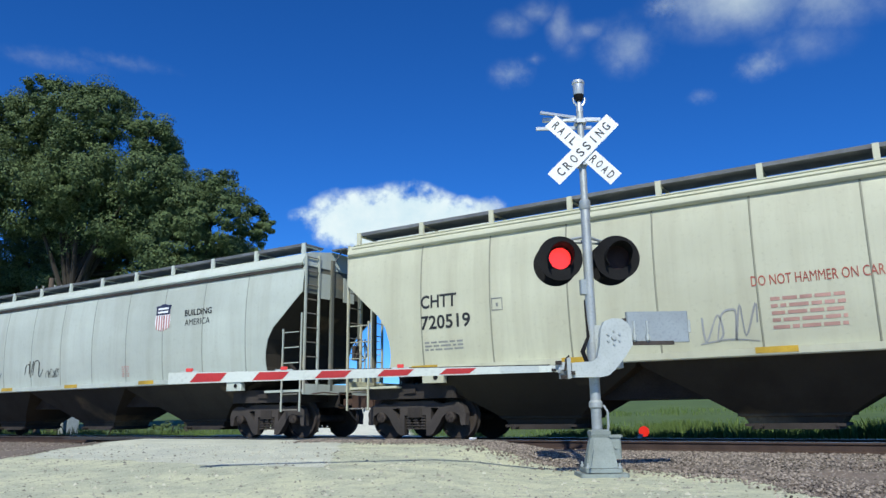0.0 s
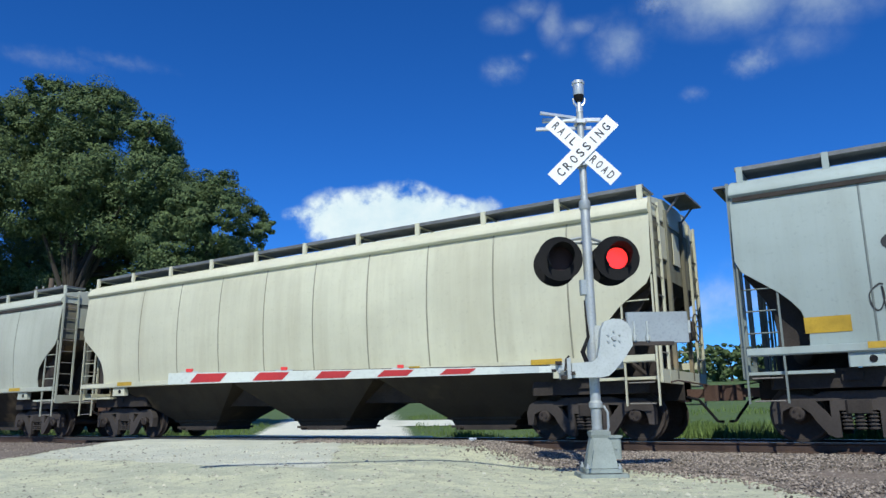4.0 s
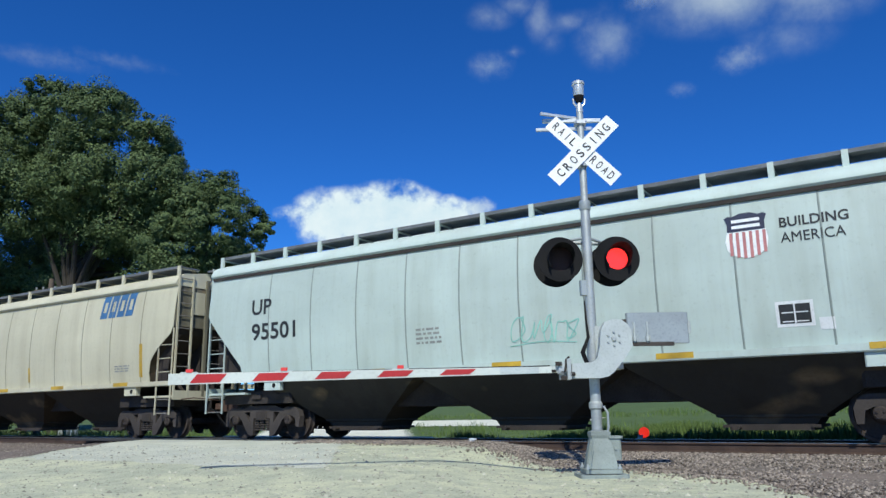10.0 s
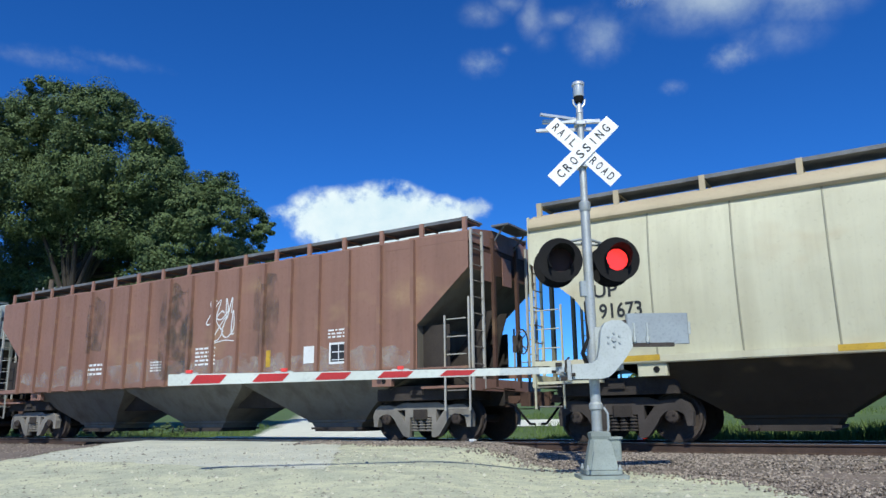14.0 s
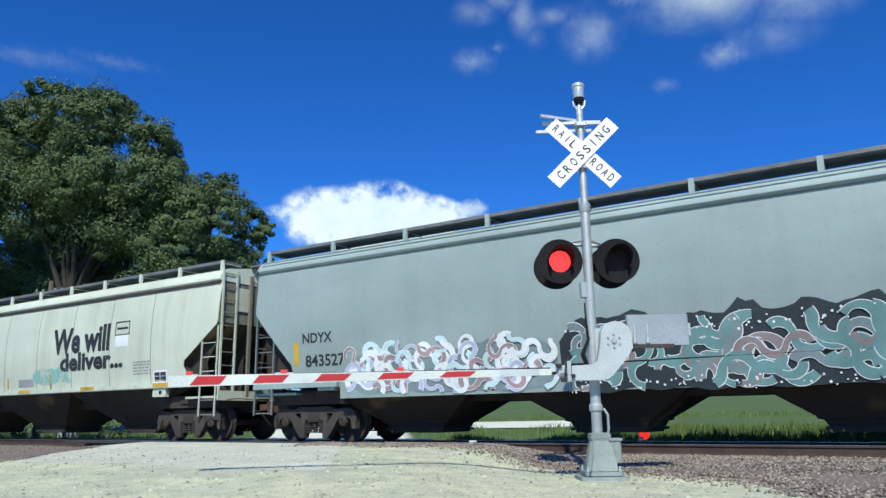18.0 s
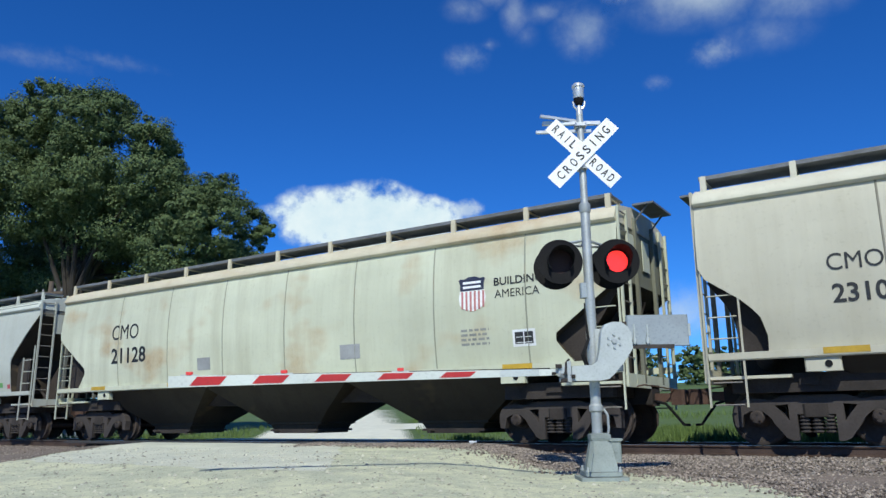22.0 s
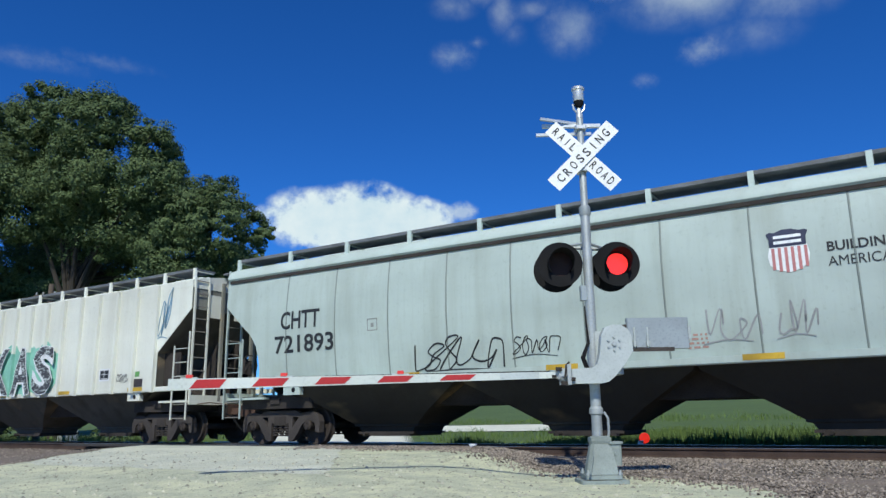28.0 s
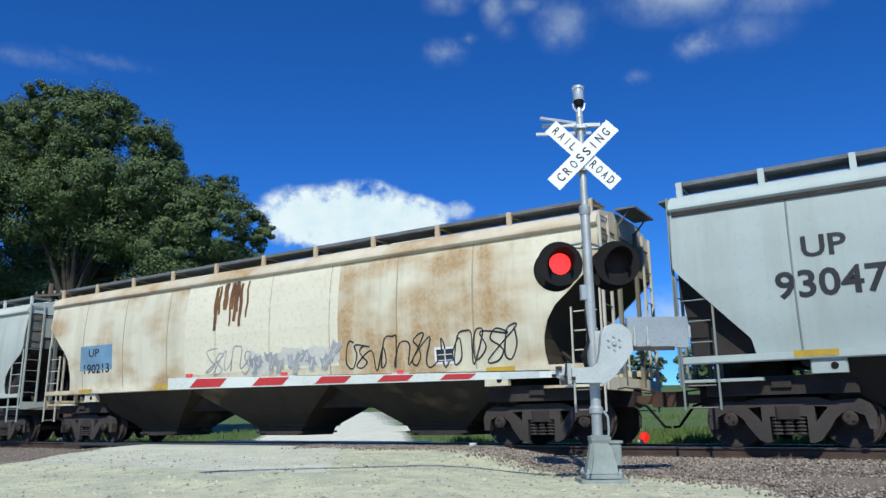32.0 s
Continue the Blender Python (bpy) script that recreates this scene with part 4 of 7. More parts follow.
cloud("faint scrap of cloud", 0.345, 0.203, 0.06, 0.04, (-0.086, 0.034), 21.0, 0.8, 1.1, 0.2, 1.3, PUFF)
cloud("faint shreds of cloud at the top of the sky", 0.30, 0.325, 0.10, 0.05, (-0.086, 0.034), 17.0, 0.8, 0.9, 0.3, 1.6, PUFF)
cloud("pale cloud bank near the horizon", 0.60, 0.0, 0.42, 0.26, (-0.012, 0.004), 6.4, 0.84, 0.9, 0.75, 1.4,
      ((0.00, 0.10, 1.02, 0.66, 0.77), (0.40, -0.20, 0.73, 0.73, 0.68), (-0.50, -0.20, 0.73, 0.58, 0.51)))
cloud("faint low cloud over the far trees", 0.33, -0.08, 0.3, 0.14, (-0.012, 0.0), 7.9, 0.8, 0.9, 0.6, 1.4, PUFF)
cloud("faint slanting streak of cloud above the tree", -0.47, 0.25, 0.22, 0.07, (-0.03, 0.01), 8.8, 0.7, 0.9, 0.22, 1.3, ((-0.30, -0.15, 0.87, 0.58, 0.59), (0.35, 0.20, 0.87, 0.44, 0.59)))

# ---- the train ----
# where the train has got to, second by second
RUN = (0.0, 16.38, 32.67, 48.91, 65.11, 81.31, 97.52, 113.74, 129.97, 146.2, 162.43, 178.65, 194.89, 211.16, 227.48, 243.82, 260.18, 276.56, 292.97, 309.42, 325.93, 342.55, 359.27, 376.09, 392.99, 409.91, 426.86, 443.8, 460.75, 477.68, 494.62, 511.57, 528.52)


def run(t):
    k = min(int(t), 31)
    u = t - k
    p0, p1, p2, p3 = (RUN[min(max(i, 0), 32)] for i in (k - 1, k, k + 1, k + 2))
    return p1 + (p2 - p1) * u if k in (0, 31) else 0.5 * (2 * p1 + (p2 - p0) * u + (2 * p0 - 5 * p1 + 4 * p2 - p3) * u * u + (3 * p1 - 3 * p2 + p3 - p0) * u ** 3)


WHEEL_R = 0.457
BULGE = ((0.9, 1.44), (1.45, 1.485), (1.75, 1.53), (2.1, 1.572), (2.7, 1.61), (3.3, 1.602), (3.8, 1.555), (4.08, 1.505))


def side_at(z, flat):
    if flat:
        return 1.585
    for (a, p), (b, q) in zip(BULGE, BULGE[1:]):
        if z <= b:
            return p + (q - p) * max(0, (z - a) / (b - a))
    return BULGE[-1][1]


# the side sheet's cut-away at each end: how far in from the end, at which height
CUTS = {
    "arc": ((4.08, 0.0), (2.95, 0.0), (2.75, 0.10), (2.5, 0.45), (2.3, 0.72), (2.05, 0.92), (1.75, 1.0), (1.45, 0.98)),
    "deep": ((4.08, 0.0), (3.4, 0.0), (3.05, 0.40), (2.85, 0.62), (2.62, 0.90), (2.35, 1.08), (2.0, 1.18), (1.7, 1.18), (1.45, 1.12)),
    "post": ((4.08, 0.0), (3.5, 0.0), (2.4, 1.28), (2.35, 1.28), (1.45, 1.28)),
    "vee": ((4.08, 0.0), (2.98, 0.0), (2.88, 0.10), (2.05, 1.28), (1.95, 1.32), (1.85, 1.27), (1.45, 0.92)),
    "hip": ((4.08, 0.0), (3.85, 0.0), (2.55, 1.26), (2.4, 1.32), (1.45, 1.28)),
    "slant": ((4.08, 0.0), (3.05, 0.0), (2.95, 0.06), (1.75, 1.16), (1.45, 1.22)),
}


def cut_in(cut, z):
    rows = CUTS[cut]
    for (a, p), (b, q) in zip(rows, rows[1:]):
        if z >= b:
            return p + (q - p) * (a - z) / (a - b)
    return rows[-1][1]


def shared(fn):
    """Mesh data made once and used by all cars."""
    box = []

    def get():
        if not box:
            box.append(fn())
        return box[0]
    return get


@shared
def wheelset_mesh():
    m = Mesh()
    for s in (-1, 1):
        m.lathe([(0.09, s * 0.62), (0.13, s * 0.66), (0.15, s * 0.69), (0.36, s * 0.71), (0.40, s * 0.685), (WHEEL_R + 0.026, s * 0.683), (WHEEL_R + 0.02, s * 0.712),
                 (WHEEL_R, s * 0.722), (WHEEL_R - 0.006, s * 0.815), (0.405, s * 0.82), (0.395, s * 0.79), (0.17, s * 0.765), (0.15, s * 0.79), (0.10, s * 0.80), (0.09, s * 0.9)], n=28)
        m.lathe([(0.085, s * 0.9), (0.115, s * 0.92), (0.115, s * 1.13), (0.09, s * 1.15), (0.0, s * 1.155)], n=16)
        for i in range(3):
            a = 2 * math.pi * i / 3
            m.bar((0.06 * math.cos(a), s * 1.15, 0.06 * math.sin(a)), (0.06 * math.cos(a), s * 1.175, 0.06 * math.sin(a)), 0.02, 6)
    m.lathe([(0.085, -0.64), (0.08, 0.0), (0.085, 0.64)], n=12)
    return m.data("wheelset", WHEEL, True)


@shared
def sideframe_mesh():
    """A cast side frame: one plate with two slanting windows and the spring opening, ribbed edges."""
    outer = [(-1.24, 0.30), (-1.26, 0.54), (-1.20, 0.68), (-1.06, 0.76), (-0.86, 0.76), (-0.66, 0.73), (-0.46, 0.80), (0.46, 0.80), (0.66, 0.73), (0.86, 0.76), (1.06, 0.76), (1.20, 0.68), (1.26, 0.54), (1.24, 0.30),
             (1.14, 0.30), (1.10, 0.50), (0.98, 0.56), (0.80, 0.55), (0.69, 0.46), (0.62, 0.34), (0.46, 0.13), (0.36, 0.085)]
    spring = [(-0.28, 0.20), (-0.28, 0.50), (0.28, 0.50), (0.28, 0.20)]
    right = [(0.40, 0.66), (0.60, 0.645), (0.40, 0.40)]
    left = [(-0.40, 0.40), (-0.60, 0.645), (-0.40, 0.66)]
    rest = [(-0.36, 0.085), (-0.46, 0.13), (-0.62, 0.34), (-0.69, 0.46), (-0.80, 0.55), (-0.98, 0.56), (-1.10, 0.50), (-1.14, 0.30)]
    # windows are joined to the lower edge by slits, so that the plate stays one piece
    poly = outer + [right[2], right[1], right[0], right[2], outer[-1], (0.28, 0.095), spring[3], spring[2], spring[1], spring[0], (-0.28, 0.095), rest[0], left[0], left[2], left[1], left[0]] + rest
    clean = [p for i, p in enumerate(poly) if p != poly[i - 1]]
    m = Mesh().prism(clean, -0.08, 0.08)
    return m.data("sideframe", GRIME_LIGHT)


@shared
def spring_mesh():
    prof = []
    for i in range(5):
        z = 0.205 + i * 0.058
        prof += [(0.052, z), (0.084, z + 0.014), (0.084, z + 0.03), (0.052, z + 0.044)]
    return Mesh().lathe(prof, (0, 0, 0), "z", 10).data("spring", GRIME_LIGHT)


@shared
def bolster_mesh():
    m = Mesh().box((0, 0, 0.56), (0.36, 2.3, 0.2), 0.03).box((0, 0, 0.7), (0.42, 0.5, 0.12), 0.03)
    for s in (-1, 1):
        m.box((s * 0.36, 0, 0.36), (0.08, 1.5, 0.1)).box((s * 0.42, 0.72, 0.42), (0.07, 0.12, 0.3)).box((s * 0.42, -0.72, 0.42), (0.07, 0.12, 0.3))
        m.bar((s * 0.36, 0, 0.36), (0, 0.1, 0.62), 0.03)
    return m.data("bolster", GRIME_SHADE)


@shared
def coupler_mesh():
    m = Mesh().box((0.25, 0, 0.84), (0.6, 0.16, 0.16), 0.02)
    m.prism([(0.5, -0.13), (0.72, -0.2), (0.8, -0.17), (0.76, -0.06), (0.66, -0.02), (0.7, 0.08), (0.84, 0.12), (0.84, 0.19), (0.62, 0.2), (0.5, 0.13)], 0.7, 0.98, "z")
    m.box((0.1, 0, 0.86), (0.16, 0.42, 0.34)).bar((0.6, -0.1, 0.98), (0.25, -0.9, 1.06), 0.014).bar((0.25, -0.9, 1.06), (0.25, -1.3, 1.02), 0.014)
    return m.data("coupler", GRIME_SHADE)


@shared
def hose_mesh():
    return Mesh().tube([(0.2, -0.32, 0.78), (0.42, -0.32, 0.72), (0.58, -0.25, 0.5), (0.68, -0.16, 0.34), (0.77, -0.08, 0.33)], 0.026, 7).data("air_hose", BLACK)


@shared
def reservoir_mesh():
    m = Mesh().lathe([(0.0, -0.62), (0.12, -0.6), (0.2, -0.52), (0.205, -0.5), (0.205, 0.42), (0.2, 0.44), (0.12, 0.52), (0.0, 0.54)], (-0.78, 0, 1.45), n=16)
    for y in (-0.35, 0.3):
        m.box((-0.78, y, 1.2), (0.34, 0.05, 0.2)).lathe([(0.21, y - 0.025), (0.215, y), (0.21, y + 0.025)], (-0.78, 0, 1.45), n=16)
    return m.data("air_reservoir", GRIME_LIGHT, True)


@shared
def valve_mesh():
    m = Mesh().box((-0.34, -0.45, 1.38), (0.3, 0.36, 0.34), 0.04).box((-0.34, -0.70, 1.36), (0.2, 0.14, 0.22), 0.04).box((-0.34, -0.2, 1.34), (0.2, 0.14, 0.24), 0.04).box((-0.34, -0.45, 1.17), (0.4, 0.3, 0.1))
    m.tube([(-0.3, -0.78, 1.3), (-0.2, -0.95, 1.25), (-0.25, -1.2, 1.2), (-0.6, -1.3, 1.18)], 0.022, 6).tube([(-0.3, -0.3, 1.55), (-0.4, -0.1, 1.68), (-0.7, 0.1, 1.66)], 0.02, 6)
    return m.data("brake_valve", CAST)


@shared
def rung_mesh():
    return Mesh().bar((0, 0, 0), (0.46, 0, 0), 0.013, 6).data("rung", WHITE)


@shared
def walk_post_mesh():
    return Mesh().prism([(-1.42, 4.30), (-1.36, 4.30), (-1.36, 4.63), (-1.42, 4.63)], -0.05, 0.05, "x").box((0, -1.06, 4.56), (0.05, 0.6, 0.035)).data("roofwalk_bracket", WHITE)


@shared
def hatch_mesh():
    return Mesh().box((0, 0, 4.62), (1.2, 0.62, 0.10), 0.04).bar((-0.55, 0, 4.7), (0.55, 0, 4.7), 0.02).data("roof_hatch", WHITE)


@shared
def pad_mesh():
    return Mesh().box((0, -1.46, 1.27), (0.52, 0.16, 0.24), 0.02).lathe([(0.0, -1.545), (0.06, -1.545), (0.07, -1.53)], (0.08, 0, 1.26), n=12).data("jacking_pad", WHITE)


@shared
def hole_mesh():
    return Mesh().lathe([(0.0, -1.552), (0.055, -1.552), (0.058, -1.54)], (0.08, 0, 1.26), n=12).data("pad_hole_disc", BLACK)


@shared
def brakewheel_mesh():
    m = Mesh()
    ring = [(0, 0.27 * math.cos(a), 0.27 * math.sin(a)) for a in np.linspace(0, 2 * math.pi, 19)]
    m.tube(ring, 0.016, 6)
    for i in range(4):
        a = math.pi / 4 + i * math.pi / 2
        m.bar((-0.06, 0, 0), (0, 0.27 * math.cos(a), 0.27 * math.sin(a)), 0.012)
    return m.box((-0.12, 0, -0.05), (0.14, 0.26, 0.36), 0.02).data("hand_brake", GRIME_LIGHT)


def ladder_mesh(posts, size=0.022):
    m = Mesh()
    for x, y, z0, z1 in posts:
        m.box((x, y, (z0 + z1) / 2), (size * 2, size * 2, z1 - z0))
    return m


class Decals:
    """Lettering, emblems and spray paint that lie on a car's side."""

    def __init__(self, car, flat, half):
        self.car, self.flat, self.half, self.proud = car, flat, half, 0.0
        self.posts = ()
        self.coats = 0

    def lay(self, name, pts, faces, material, lift=0.006, label="", parent=None, warp=0.0):
        me = bpy.data.meshes.new(name)
        me.from_pydata([(x, 0.0, z) for x, z in pts], [], faces)
        me.materials.append(material)
        heights = [z for _, z in pts]
        cuts = () if self.flat or (name == "lettering" and max(heights) - min(heights) < 0.7) else [z for z in (1.75, 2.0, 2.35, 2.7, 3.0, 3.3, 3.55, 3.8) if min(heights) + 0.02 < z < max(heights) - 0.02]
        if cuts or warp:
            bm = bmesh.new()
            bm.from_mesh(me)
            bmesh.ops.triangulate(bm, faces=bm.faces[:])
            if warp:
                wide = [x for x, _ in pts]
                for axis, lo, hi in ((0, min(wide), max(wide)), (2, min(heights), max(heights))):
                    for c in np.arange(lo + 0.1, hi, 0.14):
                        spot, way = [0.0, 0.0, 0.0], [0.0, 0.0, 0.0]
                        spot[axis], way[axis] = c, 1.0
                        bmesh.ops.bisect_plane(bm, geom=bm.verts[:] + bm.edges[:] + bm.faces[:], plane_co=spot, plane_no=way)
            for z in cuts:
                bmesh.ops.bisect_plane(bm, geom=bm.verts[:] + bm.edges[:] + bm.faces[:], plane_co=(0, 0, z), plane_no=(0, 0, 1))
            for v in bm.verts if warp else ():
                x, z = v.co.x, v.co.z
                v.co.x += warp * (math.sin(z * 4.1 + x * 1.3) + 0.5 * math.sin(z * 9.0 - x * 3.0))
                v.co.z += warp * (math.sin(x * 4.7) + 0.45 * math.sin(x * 11.0 + z * 5.0))
            bm.to_mesh(me)
            bm.free()
        for v in me.vertices:
            v.co.y = -side_at(v.co.z, self.flat) - lift - self.proud
        ob = new(name, me)
        ob.parent = parent or self.car
        return tagged(ob, label)

    def car_part(self, name, mesh, material):
        part(name, mesh, material, self.car)

    def quad(self, name, x0, x1, z0, z1, material, lift=0.006, label="", parent=None):
        n = max(1, int((z1 - z0) / 0.25))
        pts = [(x, z0 + (z1 - z0) * i / n) for i in range(n + 1) for x in (x0, x1)]
        return self.lay(name, pts, [(2 * i, 2 * i + 1, 2 * i + 3, 2 * i + 2) for i in range(n)], material, lift, label, parent)

    def word(self, text, x0, x1, z0, z1, material=None, lift=0.008, label="", name="lettering"):
        p, f = glyphs(text, 0.042 if text[0] in "Wd" else 0.02)
        return self.lay(name, [(x0 + (x1 - x0) * a, z0 + (z1 - z0) * b) for a, b in p], f, material or INK, lift, label or "painted " + text + " lettering")

    def bars(self, n, x0, x1, z0, z1, material):
        rng = random.Random(int(x0 * 100) + n)
        pts, faces = [], []
        for i in range(n):
            h = (z1 - z0) / n
            a, b = z1 - h * i, z1 - h * (i + 0.5)
            x = x0
            while x < x1 - 0.02:
                w = min(rng.uniform(0.08, 0.3) * max(0.4, x1 - x0), x1 - x)
                k = len(pts)
                pts += [(x, b), (x + w, b), (x + w, a), (x, a)]
                faces.append((k, k + 1, k + 2, k + 3))
                x += w + 0.04
        self.lay("small_lettering", pts, faces, material, 0.006, "rows of small unreadable lettering")

    def stroke(self, pts, w):
        out, faces = [], []
        for i, (x, z) in enumerate(pts):
            a, b = pts[max(0, i - 1)], pts[min(len(pts) - 1, i + 1)]
            d = Vector((b[0] - a[0], b[1] - a[1]))
            d = d.normalized() if d.length else Vector((1, 0))
            k = w * (0.85 + 0.15 * math.sin(i * 0.5))
            out += [(x - d.y * k, z + d.x * k), (x + d.y * k, z - d.x * k)]
            if i:
                faces.append((2 * i - 2, 2 * i - 1, 2 * i + 1, 2 * i))
        return out, faces

    def curve(self, knots):
        line = []
        for q in range(len(knots) - 1):
            a, b, c, d = (knots[min(max(q + o, 0), len(knots) - 1)] for o in (-1, 0, 1, 2))
            for u in (0.0, 0.2, 0.4, 0.6, 0.8):
                line.append(tuple(0.5 * (2 * b[e] + (c[e] - a[e]) * u + (2 * a[e] - 5 * b[e] + 4 * c[e] - d[e]) * u * u + (3 * b[e] - 3 * c[e] + d[e] - a[e]) * u ** 3) for e in (0, 1)))
        return line + [knots[-1]]

    def mural(self, n, x0, x1, z0, z1, hues, dots):
        """Curling ribbons of colour with pale outlines, and a scatter of white dots."""
        rng = random.Random(int(x0 * 31) + n)
        for i in range(n):
            w = rng.uniform(0.055, 0.095) if dots else rng.uniform(0.032, 0.06)
            x, z = x0 + (x1 - x0) * (i + 0.5) / n, rng.uniform(z0 + 0.3, z1 - 0.3)
            head, bend, line = rng.uniform(0, 6.28), rng.choice((-1, 1)), []
            swap = rng.randint(9, 14)
            for q in range(rng.randint(22, 32)):
                line.append((x, z))
                x, z = x + 0.05 * math.cos(head), z + 0.05 * math.sin(head)
                if q and q % swap == 0:
                    bend = -bend
                head += bend * 0.05 / (w * 2.3 + 0.012 * (q % swap))
            lows, highs = [min(p[e] for p in line) for e in (0, 1)], [max(p[e] for p in line) for e in (0, 1)]
            dx = max(0, x0 + w - lows[0]) - max(0, highs[0] - x1 + w)
            span = highs[1] - lows[1] + 2 * w
            k = min(1.0, (z1 - z0 - 0.04) / span)
            mid = (lows[1] + highs[1]) / 2
            line = [(p + dx, mid + (q - mid) * k) for p, q in line]
            dz = max(0, z0 + w + 0.02 - min(q for _, q in line)) - max(0, max(q for _, q in line) - z1 + w + 0.02)
            line = [(p, q + dz) for p, q in line]
            for width, mat, k, name in ((w + 0.015, "white", 0.0, "graffiti_outline"), (w, hues[i % len(hues)], 0.0025, "graffiti_ribbon")):
                p, f = self.stroke(line, width)
                self.lay(name, p, f, SPRAY[mat], 0.011 + k + 0.0006 * i, "curling sprayed ribbon")
        pts, faces = [], []
        for i in range(dots):
            x, z, r = rng.uniform(x0, x1), rng.choice((rng.uniform(z0, z0 + 0.25), rng.uniform(z1 - 0.35, z1 - 0.08))), rng.uniform(0.012, 0.026)
            faces.append(tuple(range(len(pts), len(pts) + 6)))
            pts += [(x + r * math.cos(a), z + r * math.sin(a)) for a in np.linspace(0, 5.236, 6)]
        if dots:
            tagged(self.lay("graffiti_dots", pts, faces, SPRAY["white"], 0.028, "scattered white spray dots"), kind="stuff")

    def scrawl(self, n, x0, x1, z0, z1, material):
        """Loops and zigzags of a spray can or marker."""
        rng = random.Random(int((x0 + z1) * 1000) + n)
        h = z1 - z0
        w = max(0.008, min(0.02, h * 0.03))
        count = max(3, min(n + 3, round((x1 - x0) / h * 2.2)))
        cell = (x1 - x0) / count
        arcs = (((0.0, 0.0), (0.05, 0.85), (0.4, 1.0), (0.75, 0.85), (0.85, 0.0)), ((0.7, 0.9), (0.3, 1.0), (0.05, 0.6), (0.2, 0.1), (0.6, 0.0), (0.9, 0.4), (0.6, 0.85)),
                ((0.8, 0.9), (0.4, 1.0), (0.15, 0.75), (0.5, 0.5), (0.8, 0.25), (0.45, 0.0), (0.1, 0.1)), ((0.0, 1.0), (0.35, 0.0), (0.7, 1.0), (0.95, 0.3)),
                ((0.1, 1.0), (0.12, 0.25), (0.4, 0.0), (0.85, 0.2), (1.0, 0.5)))
        knots = []
        for i in range(count):
            tall, lift = rng.uniform(0.6, 1.0), rng.uniform(0.0, 0.2)
            wide = cell * rng.uniform(0.9, 1.5)
            knots += [(x0 + cell * i + wide * (u + rng.uniform(-0.1, 0.1)) + 0.15 * h * v, z0 + h * min(1.0, lift + tall * v + rng.uniform(-0.06, 0.06))) for u, v in rng.choice(arcs)]
        pts, faces = self.stroke(self.curve(knots), w)
        if rng.random() < 0.5:
            p, f = self.stroke(self.curve([(x0, z0 - 0.02), ((x0 + x1) / 2, z0 + 0.04), (x1, z0 - 0.01)]), w * 0.7)
            faces += [tuple(q + len(pts) for q in face) for face in f]
            pts += p
        self.lay("graffiti_tag", pts, faces, material, 0.009, "scrawled spray-can tag")

    def cloudy(self, x0, x1, z0, z1, material, rough=0.16, lift=0.007):
        """A patch of sprayed colour with a wavering edge."""
        n = max(8, int((x1 - x0) / 0.12))
        self.coats += 1
        lift += 0.0009 * (self.coats - 1)
        s = x0 * 3.3 + z0
        cols = []
        for i in range(n + 1):
            x = x0 + (x1 - x0) * i / n
            e = min(1.0, 9 * min(i, n - i) / n + 0.45)
            top = z1 - (z1 - z0) * rough * (0.6 + noise.noise((x * 1.6, s, 0)) + 0.5 * noise.noise((x * 5, s, 3)))
            low = z0 + (z1 - z0) * rough * 0.5 * (0.5 + noise.noise((x * 1.6, s, 9)))
            mid = (top + low) / 2
            cols.append([(x, mid + (v - mid) * e) for v in np.linspace(low, top, 7)])
        pts = [p for c in cols for p in c]
        self.lay("graffiti_background", pts, [(i * 7 + j, i * 7 + 7 + j, i * 7 + 8 + j, i * 7 + 1 + j) for i in range(n) for j in range(6)], material, lift, "patch of sprayed colour")

    def bubble(self, n, x0, x1, z0, z1, fill, line, lift=0.009):
        """Fat rounded graffiti letters with an outline."""
        rng = random.Random(int(x0 * 77) + n)
        step = (x1 - x0) / n
        for i in range(n):
            cx, cz = x0 + step * (i + 0.5), (z0 + z1) / 2
            ph = [rng.uniform(0, 6.28) for _ in range(4)]
            ring = []
            for j in range(40):
                a = 2 * math.pi * j / 40
                r = 0.86 + 0.16 * math.sin(2 * a + ph[0]) + 0.14 * math.sin(3 * a + ph[1]) + 0.07 * math.sin(5 * a + ph[2])
                ring.append((cx + step * 0.56 * r * math.copysign(abs(math.cos(a)) ** 0.8, math.cos(a)), cz + (z1 - z0) * 0.5 * r * math.copysign(abs(math.sin(a)) ** 0.75, math.sin(a))))
            core = [(cx + (x - cx) * 0.88, cz + (z - cz) * 0.9) for x, z in ring]
            k = 0.0008 * i
            self.lay("graffiti_outline", ring + [(cx, cz)], [(j, (j + 1) % 40, 40) for j in range(40)], line, lift + k, "graffiti letter outline")
            self.lay("graffiti_letter", core + [(cx, cz)], [(j, (j + 1) % 40, 40) for j in range(40)], fill, lift + 0.004 + k, "fat sprayed graffiti letter")
            for q in range(2):
                u = rng.uniform(-0.25, 0.25)
                line_pts = [(cx + step * (u + 0.12 * math.sin(t * 3 + ph[3] + q)), cz + (z1 - z0) * (0.32 - 0.5 * t * rng.uniform(0.8, 1)) * (1 if q else -0.6)) for t in np.linspace(0, 1, 7)]
                p, f = self.stroke(line_pts, max(0.015, step * 0.035))
                self.lay("graffiti_stroke", p, f, line, lift + 0.007 + k, "inner graffiti stroke")

